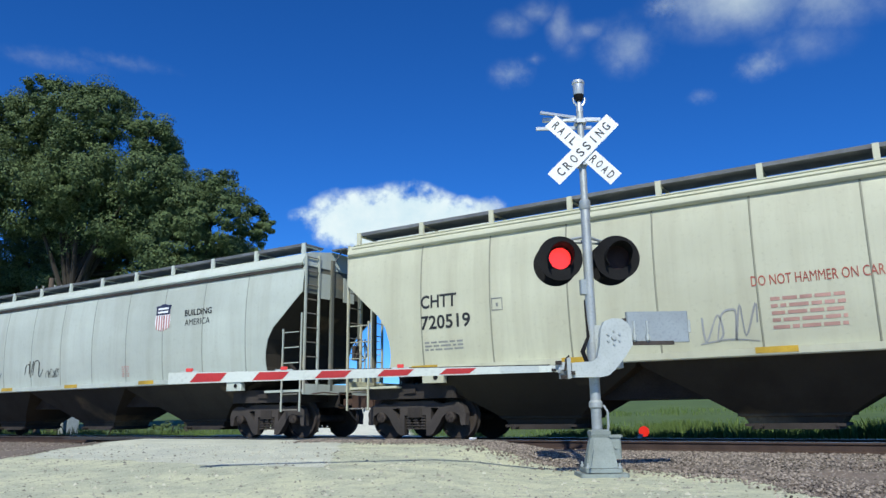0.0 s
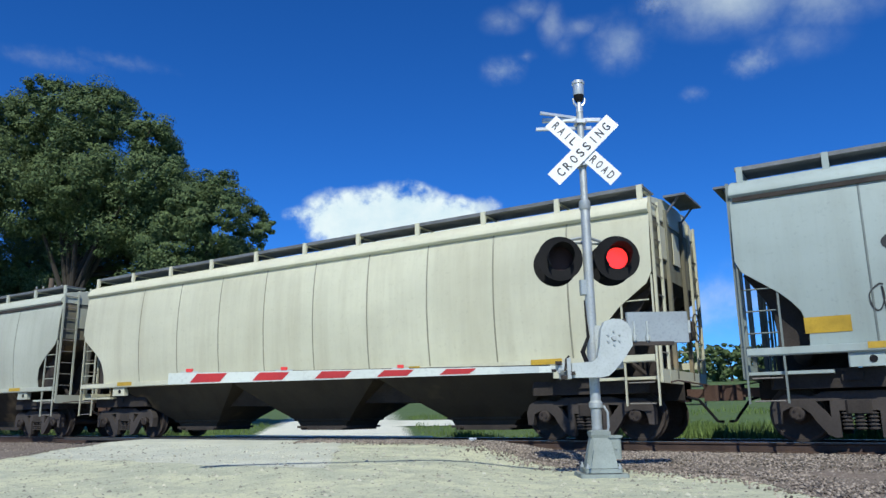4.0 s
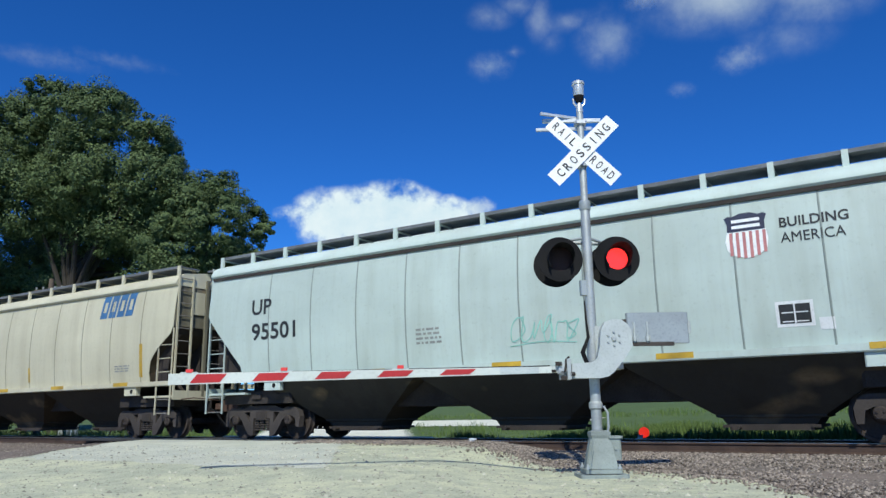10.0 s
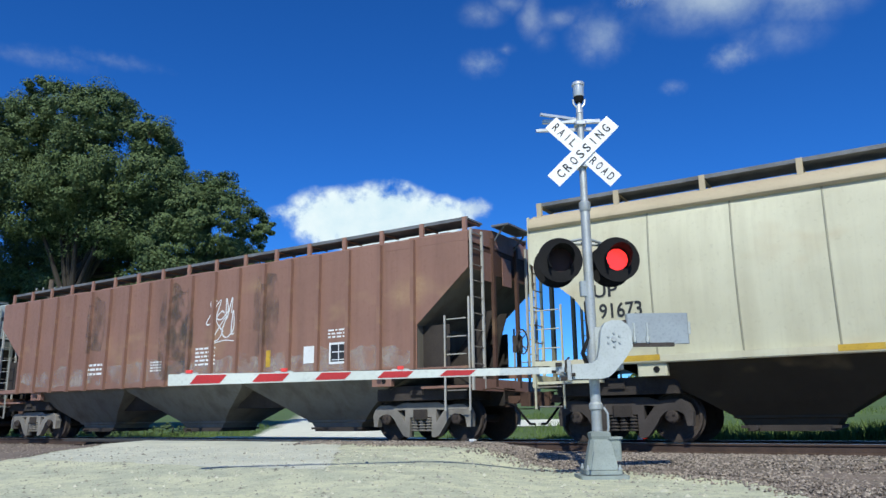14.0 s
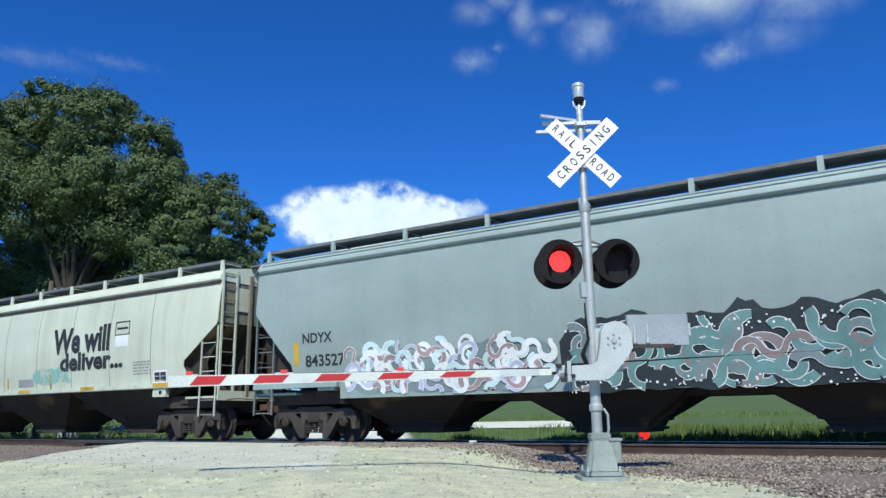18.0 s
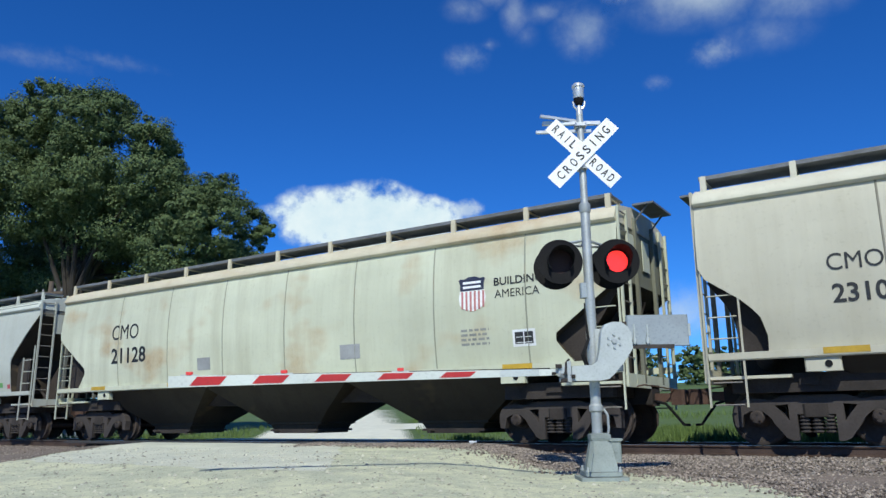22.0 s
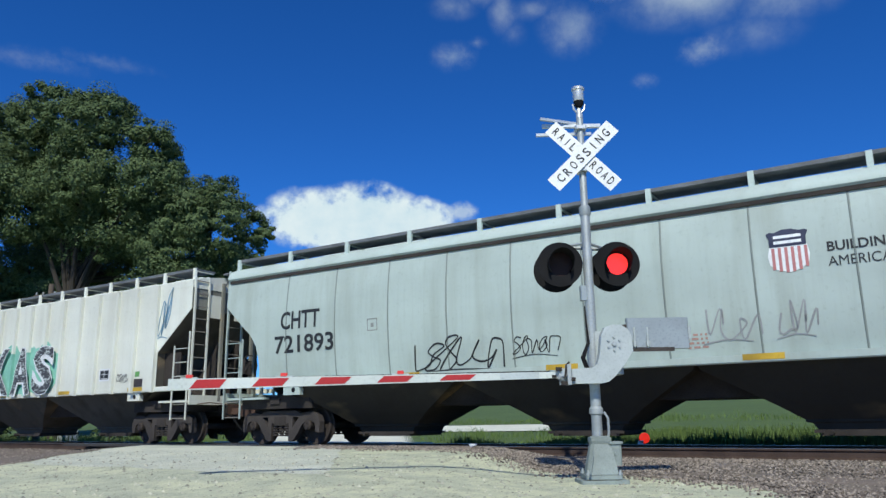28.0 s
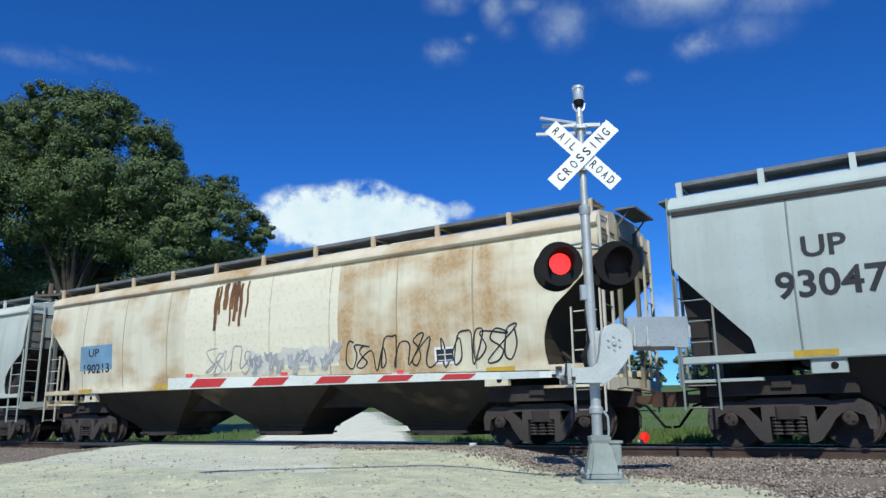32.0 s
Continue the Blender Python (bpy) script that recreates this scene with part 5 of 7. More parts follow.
    def letters(self, text, x0, x1, z0, z1, fill, line, spread=0.035, glow_paint=None, warp=0.0, tail=None, thrown=0.0, bold=0.02):
        """Readable graffiti letters, each with a sprayed outline behind it, some with a thrown shadow."""
        step = (x1 - x0) / len(text)
        for i, ch in enumerate(text):
            a, b = x0 + step * (i + 0.05), x0 + step * (i + (0.78 if thrown else 0.93))
            shapes = []
            if glow_paint:
                shapes.append(("graffiti_glow", bold + 0.055, spread * 1.9, 0.0, glow_paint, 0.0085, "soft pink spray edge"))
            if thrown:
                shapes.append(("graffiti_shadow", bold + 0.02, spread, thrown, SPRAY["brown"], 0.0105, "dark thrown shadow of a letter"))
            if line:
                shapes.append(("graffiti_outline", bold + (0.025 if thrown else 0.05), spread, 0.0, line, 0.013, "graffiti letter outline"))
            shapes.append(("graffiti_letter", bold, 0.0, 0.0, tail if tail and i > 1 else fill, 0.017, "sprayed letter " + ch))
            for name, fat, w, shift, mat, lift, label in shapes:
                p, f = glyphs(ch, fat)
                self.lay(name, [(a - w + shift + (b - a + 2 * w) * u, z0 - w - shift * 0.3 + (z1 - z0 + 2 * w) * v) for u, v in p], f, mat, lift + 0.0006 * i, label, warp=warp)

    def jagged(self, n, x0, x1, z0, z1, fill, line, patch):
        """Angular interlocking graffiti letters: pale blades with dark edges over smears of colour."""
        rng = random.Random(int(x0 * 53) + n)
        step, h = (x1 - x0) / n, z1 - z0
        for i in range(n):
            a = x0 + step * i
            self.cloudy(a - 0.1, a + step * 1.05, z0 + h * rng.uniform(0.0, 0.3), z1 - h * rng.uniform(0.0, 0.25), patch, 0.35, 0.007)
            for q in range(3):
                bx, bz, lean = a + step * rng.uniform(0.0, 0.6), z0 + h * rng.uniform(0.0, 0.35), step * rng.uniform(-0.3, 0.35)
                w, t = step * rng.uniform(0.28, 0.5), h * rng.uniform(0.35, 0.65)
                ring = [(bx, bz), (bx + w * 0.6, bz - h * 0.03), (bx + w * 0.75, bz + t * 0.35), (bx + w * 1.15, bz + t * 0.3), (bx + w + lean, bz + t * 0.75), (bx + w * 1.1 + lean, bz + t), (bx + w * 0.45 + lean, bz + t * 0.86),
                        (bx + lean, bz + t * 1.08), (bx - w * 0.08 + lean * 0.5, bz + t * 0.55), (bx + w * 0.12, bz + t * 0.4)]
                mx, mz = sum(p for p, _ in ring) / 10, sum(p for _, p in ring) / 10
                core = [(mx + (x - mx) * 0.86, mz + (z - mz) * 0.9) for x, z in ring]
                k = 0.011 + 0.0018 * (3 * i + q) / n
                self.lay("graffiti_outline", ring + [(mx, mz)], [(j, (j + 1) % 10, 10) for j in range(10)], line, k, "dark edge of a graffiti blade")
                self.lay("graffiti_blade", core + [(mx, mz)], [(j, (j + 1) % 10, 10) for j in range(10)], fill, k + 0.005, "angular sprayed graffiti blade")
                p, f = self.stroke([(mx - w * 0.2, bz + t * 0.2), (mx, mz), (mx + w * 0.15 + lean * 0.4, bz + t * 0.75)], 0.018)
                self.lay("graffiti_stroke", p, f, line, k + 0.008, "inner graffiti stroke")

    def shield(self, x0, x1, z0, z1, colours):
        """A shield emblem: dark chief over upright stripes."""
        top, stripe = colours
        w, h = x1 - x0, z1 - z0
        cx = (x0 + x1) / 2
        outline = [(-0.5, 0.42), (-0.42, 0.46), (-0.3, 0.44), (-0.12, 0.5), (0.12, 0.5), (0.3, 0.44), (0.42, 0.46), (0.5, 0.42), (0.44, 0.28), (0.44, 0.14), (0.5, -0.1), (0.46, -0.3), (0.3, -0.42), (0, -0.5),
                   (-0.3, -0.42), (-0.46, -0.3), (-0.5, -0.1), (-0.44, 0.14), (-0.44, 0.28)]
        at = lambda p: (cx + p[0] * w, (z0 + z1) / 2 + p[1] * h)
        field = self.lay("shield_emblem", [at(p) for p in outline] + [at((0, 0.1))], [(i, (i + 1) % len(outline), len(outline)) for i in range(len(outline))], WHITE, 0.006, "white shield emblem")
        chief = [(-0.5, 0.42), (-0.42, 0.46), (-0.3, 0.44), (-0.12, 0.5), (0.12, 0.5), (0.3, 0.44), (0.42, 0.46), (0.5, 0.42), (0.44, 0.28), (0.44, 0.10), (-0.44, 0.10), (-0.44, 0.28)]
        self.lay("shield_chief", [at(p) for p in chief] + [at((0, 0.25))], [(i, (i + 1) % len(chief), len(chief)) for i in range(len(chief))], top, 0.010, "dark band of the shield", field)
        for z in (0.33, 0.2):
            self.quad("shield_bar", cx - 0.33 * w, cx + 0.33 * w, (z0 + z1) / 2 + (z - 0.035) * h, (z0 + z1) / 2 + (z + 0.035) * h, WHITE, 0.014, "pale bar", field)
        for i in range(6):
            x = -0.40 + i * 0.155
            low = -0.5 + 0.42 * abs(x + 0.035) ** 1.6
            self.quad("shield_stripe", cx + x * w, cx + (x + 0.075) * w, (z0 + z1) / 2 + low * h, (z0 + z1) / 2 + 0.08 * h, stripe, 0.010, "upright stripe", field)

    def draw(self, kind, what, x0, x1, z0, z1):
        head, _, hue = kind.partition("_")
        self.proud = 0.092 if self.posts and head in ("bub", "let", "jag") else 0.0
        if head == "t":
            self.word(what, x0, x1, z0, z1)
        elif head == "red":
            self.word(what, x0, x1, z0, z1, INKRED)
        elif head == "bars":
            self.bars(int(what), x0, x1, z0, z1, {"red": INKPINK, "white": SPRAY["white"]}.get(hue, INKGREY))
        elif head == "box":
            for a, b, c, d in ((x0, x1, z0, z0 + 0.02), (x0, x1, z1 - 0.02, z1), (x0, x0 + 0.02, z0, z1), (x1 - 0.02, x1, z0, z1)):
                self.quad("placard_line", a, b, c, d, INKGREY)
            self.quad("placard_mark", x0 + 0.1, x1 - 0.1, z0 + 0.08, z1 - 0.1, INKGREY)
        elif head == "scr":
            self.scrawl(int(what), x0, x1, z0, z1, SPRAY[hue or "black"])
        elif head == "patch":
            self.quad("patch", x0, x1, z0, z1, SPRAY[hue], 0.007, hue + " patch on the side")
        elif head == "mural":
            self.mural(int(what), x0, x1, z0, z1, {"night": ("deepteal", "slate", "deepteal", "rose", "deepteal"), "day": ("white", "lilac", "mauve", "pale", "white")}[hue], 130 if hue == "night" else 0)
        elif head == "panel":
            self.quad("repainted_panel", x0, x1, max(z0, 1.47), min(z1, 4.06), SPRAY["cream"], 0.004, "clean repainted cream panel")
        elif head == "runs":
            rng = random.Random(9)
            for i in range(int(what)):
                x, w = rng.uniform(x0, x1), rng.uniform(0.03, 0.09)
                top, low = z1 - rng.uniform(0, 0.1), rng.uniform(z0, (z0 + z1) / 2)
                p, f = self.stroke([(x + 0.02 * math.sin(9 * u + i), top + (low - top) * u) for u in np.linspace(0, 1, 8)], w)
                self.lay("rust_run", p, f, SPRAY["rust"], 0.006 + 0.0007 * i, "dark rust run")
        elif head == "squares":
            self.quad("panel_border", x0 - 0.05, x1 + 0.05, z0 - 0.05, z1 + 0.05, SPRAY["white"], 0.0045, "white border of the stencil panel")
            b = self.quad("data_panel", x0, x1, z0, z1, INK, 0.007, "black stencil panel")
            for i in range(2):
                a = x0 + (x1 - x0) * (0.08 + 0.46 * i)
                for dz in (0, 1):
                    self.quad("panel_line", a, a + (x1 - x0) * 0.38, z0 + (z1 - z0) * (0.08 + 0.46 * dz), z0 + (z1 - z0) * (0.14 + 0.46 * dz), SPRAY["white"], 0.011, "", b)
            self.quad("panel_line", (x0 + x1) / 2 - 0.012, (x0 + x1) / 2 + 0.012, z0, z1, SPRAY["white"], 0.011, "", b)
        elif head == "shield":
            self.shield(x0, x1, z0, z1, (INK, SPRAY["grey"]) if hue == "bw" else (SHIELD_BLUE, SHIELD_RED))
        elif head == "logo":
            zm = z0 + (z1 - z0) * 0.45
            e = self.quad("emblem_field", x0 + 0.03, x1 - 0.03, z0, zm, SPRAY["white"], 0.005, "pale emblem field")
            for q in ((x0, x1, z1 - 0.03, z1), (x0, x1, zm, zm + 0.03), (x0, x0 + 0.03, zm, z1), (x1 - 0.03, x1, zm, z1), (x0 + 0.08, x1 - 0.08, (zm + z1) / 2 - 0.03, (zm + z1) / 2 + 0.03)):
                self.quad("emblem_bar", *q, INK, 0.008 if q[1] - q[0] > 0.05 else 0.010, "black emblem outline", e)
        elif head == "diamond":
            cx, cz = (x0 + x1) / 2, (z0 + z1) / 2
            self.lay("faded_diamond", [(cx, z1), (x0, cz + 0.1), (x0, cz - 0.1), (cx, z0), (x1, cz - 0.1), (x1, cz + 0.1)], [(0, 1, 2, 3, 4, 5)], SPRAY["ghost"], 0.006, "ghostly pale diamond")
        elif head in ("gatx", "adm"):
            n = 4 if head == "gatx" else 3
            col = LOGO_BLUE if head == "gatx" else SPRAY["ghost"]
            w, lean = (x1 - x0) / n, (z1 - z0) * 0.16
            for i in range(n):
                a, b = x0 + w * i, x0 + w * (i + 0.84)
                ring = [(a, z0), (b, z0), (b + lean, z1), (a + lean, z1)]
                cx, cz, q = (a + b + lean) / 2, (z0 + z1) / 2, 0.42
                core = [(cx + (x - cx) * q, cz + (z - cz) * q * 1.1) for x, z in ring]
                self.lay("emblem_block", ring + core, [(k, (k + 1) % 4, 4 + (k + 1) % 4, 4 + k) for k in range(4)], col, 0.007, "hollow block of a painted emblem")
        elif head == "halo":
            hues = {"dark": "dark", "tealf": "mist", "pink": "pinkmist", "chalk": "chalkmist", "grime": "grimemist"}
            self.cloudy(x0, x1, z0, z1, SPRAY[hues.get(hue, hue)], 0.3 if hue in ("tealf", "navy") else 0.10 if hue == "cyan" else 0.16)
            for x in self.posts:
                if x0 + 0.1 < x < x1 - 0.1:
                    low, top = z0 + 0.03, z1 - (z1 - z0) * 0.2
                    self.car_part("sprayed_post", Mesh().prism([(x - 0.053, -1.585), (x - 0.048, -1.678), (x + 0.048, -1.678), (x + 0.053, -1.585)], max(low, 1.37), top, "z"), SPRAY[hues.get(hue, hue)])
        elif head == "jag":
            fill, line, patch = {"white": ("white", "black", "skyblue"), "cyan": ("pale", "dark", "pale"), "shadow": ("grey", "ash", "ghost")}[hue]
            self.jagged(int(what), x0, x1, z0, z1, SPRAY[fill], SPRAY[line], SPRAY[patch])
        elif head == "bub":
            self.bubble(int(what), x0, x1, z0, z1, SPRAY["ash"], SPRAY["black"], 0.012)
        elif head == "let":
            fill, line = {"brown": ("clay", "mauve"), "grey": ("silver", "black"), "fat": ("ash", "black"), "olive": ("olive", "white"), "blackw": ("black", "white"), "dark": ("mottled", "white"), "line": ("black", None)}[hue]
            spread = {"brown": 0.05, "olive": 0.045}.get(hue, 0.03)
            bend = {"fat": 0.045, "olive": 0.03, "brown": 0.03, "grey": 0.02, "dark": 0.025, "blackw": 0.02}.get(hue, 0.0)
            self.letters(what, x0, x1, z0, z1, SPRAY[fill], SPRAY[line] if line else None, spread, SPRAY["pink"] if hue == "brown" else None, bend, SPRAY["dark"] if hue == "olive" else None,
                         {"brown": 0.32, "grey": 0.14}.get(hue, 0.0), {"fat": 0.06, "olive": 0.07, "grey": 0.05, "brown": 0.012, "blackw": 0.03}.get(hue, 0.02))


TRAIN = []


def hopper_car(label, back, front, colour, style="round", cut="arc", dirt=0.35, rust=0.0, seams=9, posts=11, sill=1.37, roof=None, marks=(), reflectors=5, ridge=None, eave=False, ridges=False, ends=None, bays=None):
    """A three-bay covered hopper between two places along the train."""
    half, seed = (front - back) / 2, len(TRAIN) + 1
    ridge = ridge or {"vee": 0.90, "deep": 0.84, "arc": 0.80, "slant": 0.72, "post": 0.78, "hip": 0.78}[cut]
    warm = colour[2] < 0.88 * colour[0]
    colour = (colour[0] * 0.98, colour[1] * (1.0 if warm else 0.995), colour[2] * 0.97)
    # car colour at a third for the ends: grime plus their shade
    end_shade_paint = car_paint("end_shade_paint", tint(colour, 0.33), seed + 20, 0.9, 0.15, 0.5)
    flat = style != "round"
    car = tagged(new("hopper_car"), label, "railway car", "cars of the train")
    TRAIN.append((car, (front + back) / 2))
    paint = car_paint("car_paint", colour, seed, dirt, rust)
    ladder_paint = car_paint("ladder_paint", ends or (tint(colour, 0.55) if colour[0] < 0.45 else tint(colour, 0.9)), seed + 60, 0.6, 0.1)
    cast = DUSTY if bays else GRIME_LIGHT
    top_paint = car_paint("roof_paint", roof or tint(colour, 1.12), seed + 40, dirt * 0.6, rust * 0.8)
    # side sheets
    zs = [1.45, 1.6, 1.75, 1.9, 2.05, 2.2, 2.35, 2.4, 2.55, 2.62, 2.75, 2.85, 2.95, 3.05, 3.2, 3.4, 3.5, 3.7, 3.85, 4.08]
    low = [] if sill > 1.0 else [0.96, 1.2]
    for s in (-1, 1):
        rows_out, rows_in = [], []
        for z in low + zs:
            e = half - (cut_in(cut, z) if z >= 1.45 else 2.6)
            ys = side_at(z, flat)
            rows_out.append([(x, s * ys, z) for x in np.linspace(-e, e, 9)])
            rows_in.append([(x, s * (ys - 0.02), z) for x in np.linspace(-e, e, 9)])
        m = Mesh().grid(rows_out).grid(rows_in)
        n, r = 9, len(rows_out)
        rim = [i for i in range(n)] + [j * n + n - 1 for j in range(1, r)] + [(r - 1) * n + i for i in range(n - 2, -1, -1)] + [j * n for j in range(r - 2, 0, -1)]
        m.f += [(a, b, b + n * r, a + n * r) for a, b in zip(rim, rim[1:] + rim[:1])]
        part("side_sheet", m, paint, car, smooth=not flat)
    # weld seams, posts or ridges on the sides
    if style == "round":
        seam = Mesh()
        for z, zz in zip(zs, zs[1:]):
            a, b = side_at(z, False), side_at(zz, False)
            seam.add([(-0.018, -a - 0.001, z), (0, -a - 0.010, z), (0.018, -a - 0.001, z), (-0.018, -b - 0.001, zz), (0, -b - 0.010, zz), (0.018, -b - 0.001, zz)], [(0, 1, 4, 3), (1, 2, 5, 4)])
        me = seam.data("seam", car_paint("seam_paint", tint(colour, 0.5), seed, 0.7, rust), True)
        for s in (0, 180):
            first, pitch = seams if isinstance(seams, tuple) else (0.5, (2 * half - 2.6) / max(seams, 1))
            first -= pitch * int((first + half - 1.35) / pitch)
            for i in range(int((half - 1.35 - first) / pitch) + 1 if seams else 0):
                x = (first + i * pitch) * (1 if s == 0 else -1)
                part("seam", me, me.materials[0], car, at=pose(x, 0, 0, 0, 0, s))
    elif style == "posts":
        post = Mesh().prism([(-0.05, -1.585), (-0.045, -1.675), (0.045, -1.675), (0.05, -1.585)], 1.36, 4.24, "z").data("side_post", paint)
        for s in (0, 180):
            for i in range(18):
                x = (i - 8.5) * (2 * half - 2.7) / 17
                part("side_post", post, paint, car, at=pose(x, 0, 0, 0, 0, s))
    else:
        for s in (-1, 1):
            for z in (1.67, 2.10, 2.49, 3.21, 3.63, 3.95):
                e = half - cut_in(cut, z)
                part("ridge", Mesh().prism([(s * 1.585, z - 0.03), (s * 1.60, z), (s * 1.585, z + 0.03)], -e, e, "x"), paint, car)
    # sill
    for s in (-1, 1):
        if sill > 1.0:
            part("side_sill", Mesh().prism([(s * 1.50, sill), (s * 1.585, sill), (s * 1.60, sill + 0.02), (s * 1.60, 1.495), (s * 1.50, 1.505)], -half + 0.05, half - 0.05, "x"), paint, car)
        else:
            for e in (-1, 1):
                part("side_sill", Mesh().box((e * (half - 1.3), s * 1.56, 1.34), (2.6, 0.07, 0.24)), paint, car)
    # roof with an overhanging edge
    prof = [(-1.56, 4.06), (-1.60, 4.10), (-1.60, 4.15), (-1.50, 4.30), (-1.30, 4.40), (-0.5, 4.52), (0.5, 4.52), (1.30, 4.40), (1.50, 4.30), (1.60, 4.15), (1.60, 4.10), (1.56, 4.06)]
    if style == "posts":
        prof = [(-1.57, 4.07), (-1.588, 4.08), (-1.588, 4.26), (-1.56, 4.29), (-1.30, 4.36), (-0.5, 4.48), (0.5, 4.48), (1.30, 4.36), (1.56, 4.29), (1.588, 4.26), (1.588, 4.08), (1.57, 4.07)]
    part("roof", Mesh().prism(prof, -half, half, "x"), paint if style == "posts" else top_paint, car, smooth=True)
    if ridges:
        for k in (0, 1):
            part("roof_ridge", Mesh().prism([(-1.555 + 0.06 * k, 4.21 + 0.08 * k), (-1.58 + 0.06 * k, 4.235 + 0.08 * k), (-1.535 + 0.06 * k, 4.255 + 0.08 * k)], -half + 0.1, half - 0.1, "x"), top_paint, car)
    if eave:
        # dark strip in place of the shadow cast by the roof edge
        for s in (-1, 1):
            part("eave_shadow", Mesh().box((0, s * 1.535, 4.025), (2 * half - 0.1, 0.05, 0.075)), GRIME_SHADE, car, "dark strip put in for the shadow under the eave")
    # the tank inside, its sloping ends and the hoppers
    # grimy paint; its factors also put the shade below the body into the colour
    under = car_paint("hopper_shade_paint", bays or tuple(c * {"round": 0.05, "posts": 0.11, "ridges": 0.32}[style] + d for c, d in zip(colour, (0.030, 0.021, 0.015))), seed + 80, 0.9, 0.1, 1.0)
    tank = Mesh()
    flip = ((-1, -1), (1, -1), (1, 1), (-1, 1), (-1, -1))
    ends = [(z, half - 0.02 - cut_in(cut, z)) for z, _ in CUTS[cut]]
    upper = [r for r in ends if r[1] >= half - 0.03]
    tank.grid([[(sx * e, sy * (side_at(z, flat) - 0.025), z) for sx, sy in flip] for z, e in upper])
    part("tank", tank, end_shade_paint, car, "grimy end sheet, coloured darker for shade")
    lower = ends[len(upper) - 1:] + [(1.42, half - 1.40), (0.98, half - 2.45)]
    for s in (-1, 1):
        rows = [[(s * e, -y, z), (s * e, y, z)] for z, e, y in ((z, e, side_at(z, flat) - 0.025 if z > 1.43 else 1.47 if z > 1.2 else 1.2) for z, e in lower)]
        part("slope_sheet", Mesh().grid(rows), under, car, "grimy sloping end sheet with shade put into its colour")
    reach = half - 2.4
    gap = (half * 2) * 0.262
    body = Mesh().prism([(-0.95, 1.46), (0.95, 1.46), (0.78, ridge), (-0.78, ridge)], -reach, reach, "x")
    part("underbody", body, GRIME_SHADE, car, "grimy dark centre beam and ridge")
    for i in (-1, 0, 1):
        x = i * gap
        h = part("hopper", Mesh().grid([[(x + sx * a, sy * b, z) for sx, sy in flip] for z, a, b in ((1.46, gap / 2 + 0.02, 1.52), (1.30, gap / 2 - 0.06, 1.42), (0.70, 1.26, 0.90), (0.46, 0.88, 0.66), (0.42, 0.88, 0.66), (0.40, 0.78, 0.62), (0.28, 0.70, 0.60))]), under, car, "grimy hopper bay with shade put into its colour")
        part("outlet_gate", Mesh().box((x, 0, 0.25), (1.34, 1.26, 0.10)).box((x - 0.70, 0, 0.27), (0.14, 1.32, 0.05)).box((x + 0.70, 0, 0.27), (0.14, 1.32, 0.05)).bar((x - 0.5, -0.8, 0.25), (x - 0.5, 0.8, 0.25), 0.035), GRIME_SHADE, h)
    # ends: platform, stub sill, coupler, ladders
    for e, turn in ((1, 0), (-1, 180)):
        place = pose(e * half, 0, 0, 0, 0, turn)
        part("end_platform", Mesh().box((-0.62, 0, 1.10), (1.3, 2.9, 0.05)).box((0.02, 0, 1.13), (0.06, 3.0, 0.24)), paint, car, at=place)
        part("stub_sill", Mesh().box((-1.1, 0, 0.9), (2.3, 0.5, 0.36)).box((-1.5, 0, 1.02), (0.3, 2.6, 0.12)).bar((-0.4, -0.7, 1.1), (-1.6, -0.7, 2.15 if cut != "post" else 1.9), 0.05), GRIME_SHADE, car, at=place)
        # added dark block that stands for the shade above the truck
        part("end_dark_fill", Mesh().box((-1.45, 0, 1.0), (2.3, 2.5, 0.3), 0.05), GRIME_SHADE, car, at=place)
        if cut != "deep":
            low = [(z, c) for z, c in CUTS[cut] if c > 0.02]
            # added plates, only there to make the corner cut-outs look dark
            for s in (-1, 1):
                part("cutout_backing", Mesh().prism([(-c - 0.04, z) for z, c in low] + [((-0.14 if e < 0 and cut in ("slant", "vee", "post") else -0.5) * c, z) for z, c in low[::-1]], s * 1.30 - 0.012, s * 1.30 + 0.012), GRIME_SHADE, car, "dark plate added behind the corner cut-out", at=place)
            part("centre_web", Mesh().prism([(-0.42, 1.12), (-0.42, 1.6), (-0.30, 2.2), (-0.12, 2.75), (-0.30, 2.75), (-1.45, 1.45), (-1.5, 1.12)], -0.34, -0.30).prism([(-0.42, 1.12), (-0.42, 1.6), (-0.30, 2.2), (-0.12, 2.75), (-0.30, 2.75), (-1.45, 1.45), (-1.5, 1.12)], 0.30, 0.34), GRIME_SHADE, car, "grimy upright web plates under the slope", at=place)
        if e < 0:
            part("air_reservoir", reservoir_mesh(), GRIME_LIGHT, car, "dusty round brake air reservoir", at=place)
            part("brake_valve", valve_mesh(), CAST if seed % 2 else GRIME_LIGHT, car, "brake valve with pipes", at=place)
        part("coupler", coupler_mesh(), RUST, car, at=pose(e * (half - 0.13), 0, 0, 0, 0, turn))
        part("air_hose", hose_mesh(), BLACK, car, at=pose(e * (half - 0.10), 0, 0, 0, 0, turn))
        part("end_post", Mesh().box((0.02, -0.55, 2.7), (0.07, 0.09, 3.2)).box((0.02, 0.55, 2.7), (0.07, 0.09, 3.2)), end_shade_paint, car, at=place)
        for y in (-0.82, 0.1):
            part("end_placard", Mesh().box((0.012, y, 3.62), (0.016, 0.42, 0.62)), paint, car, "pale clean patch on the grimy end sheet, coloured darker for shade", at=place)
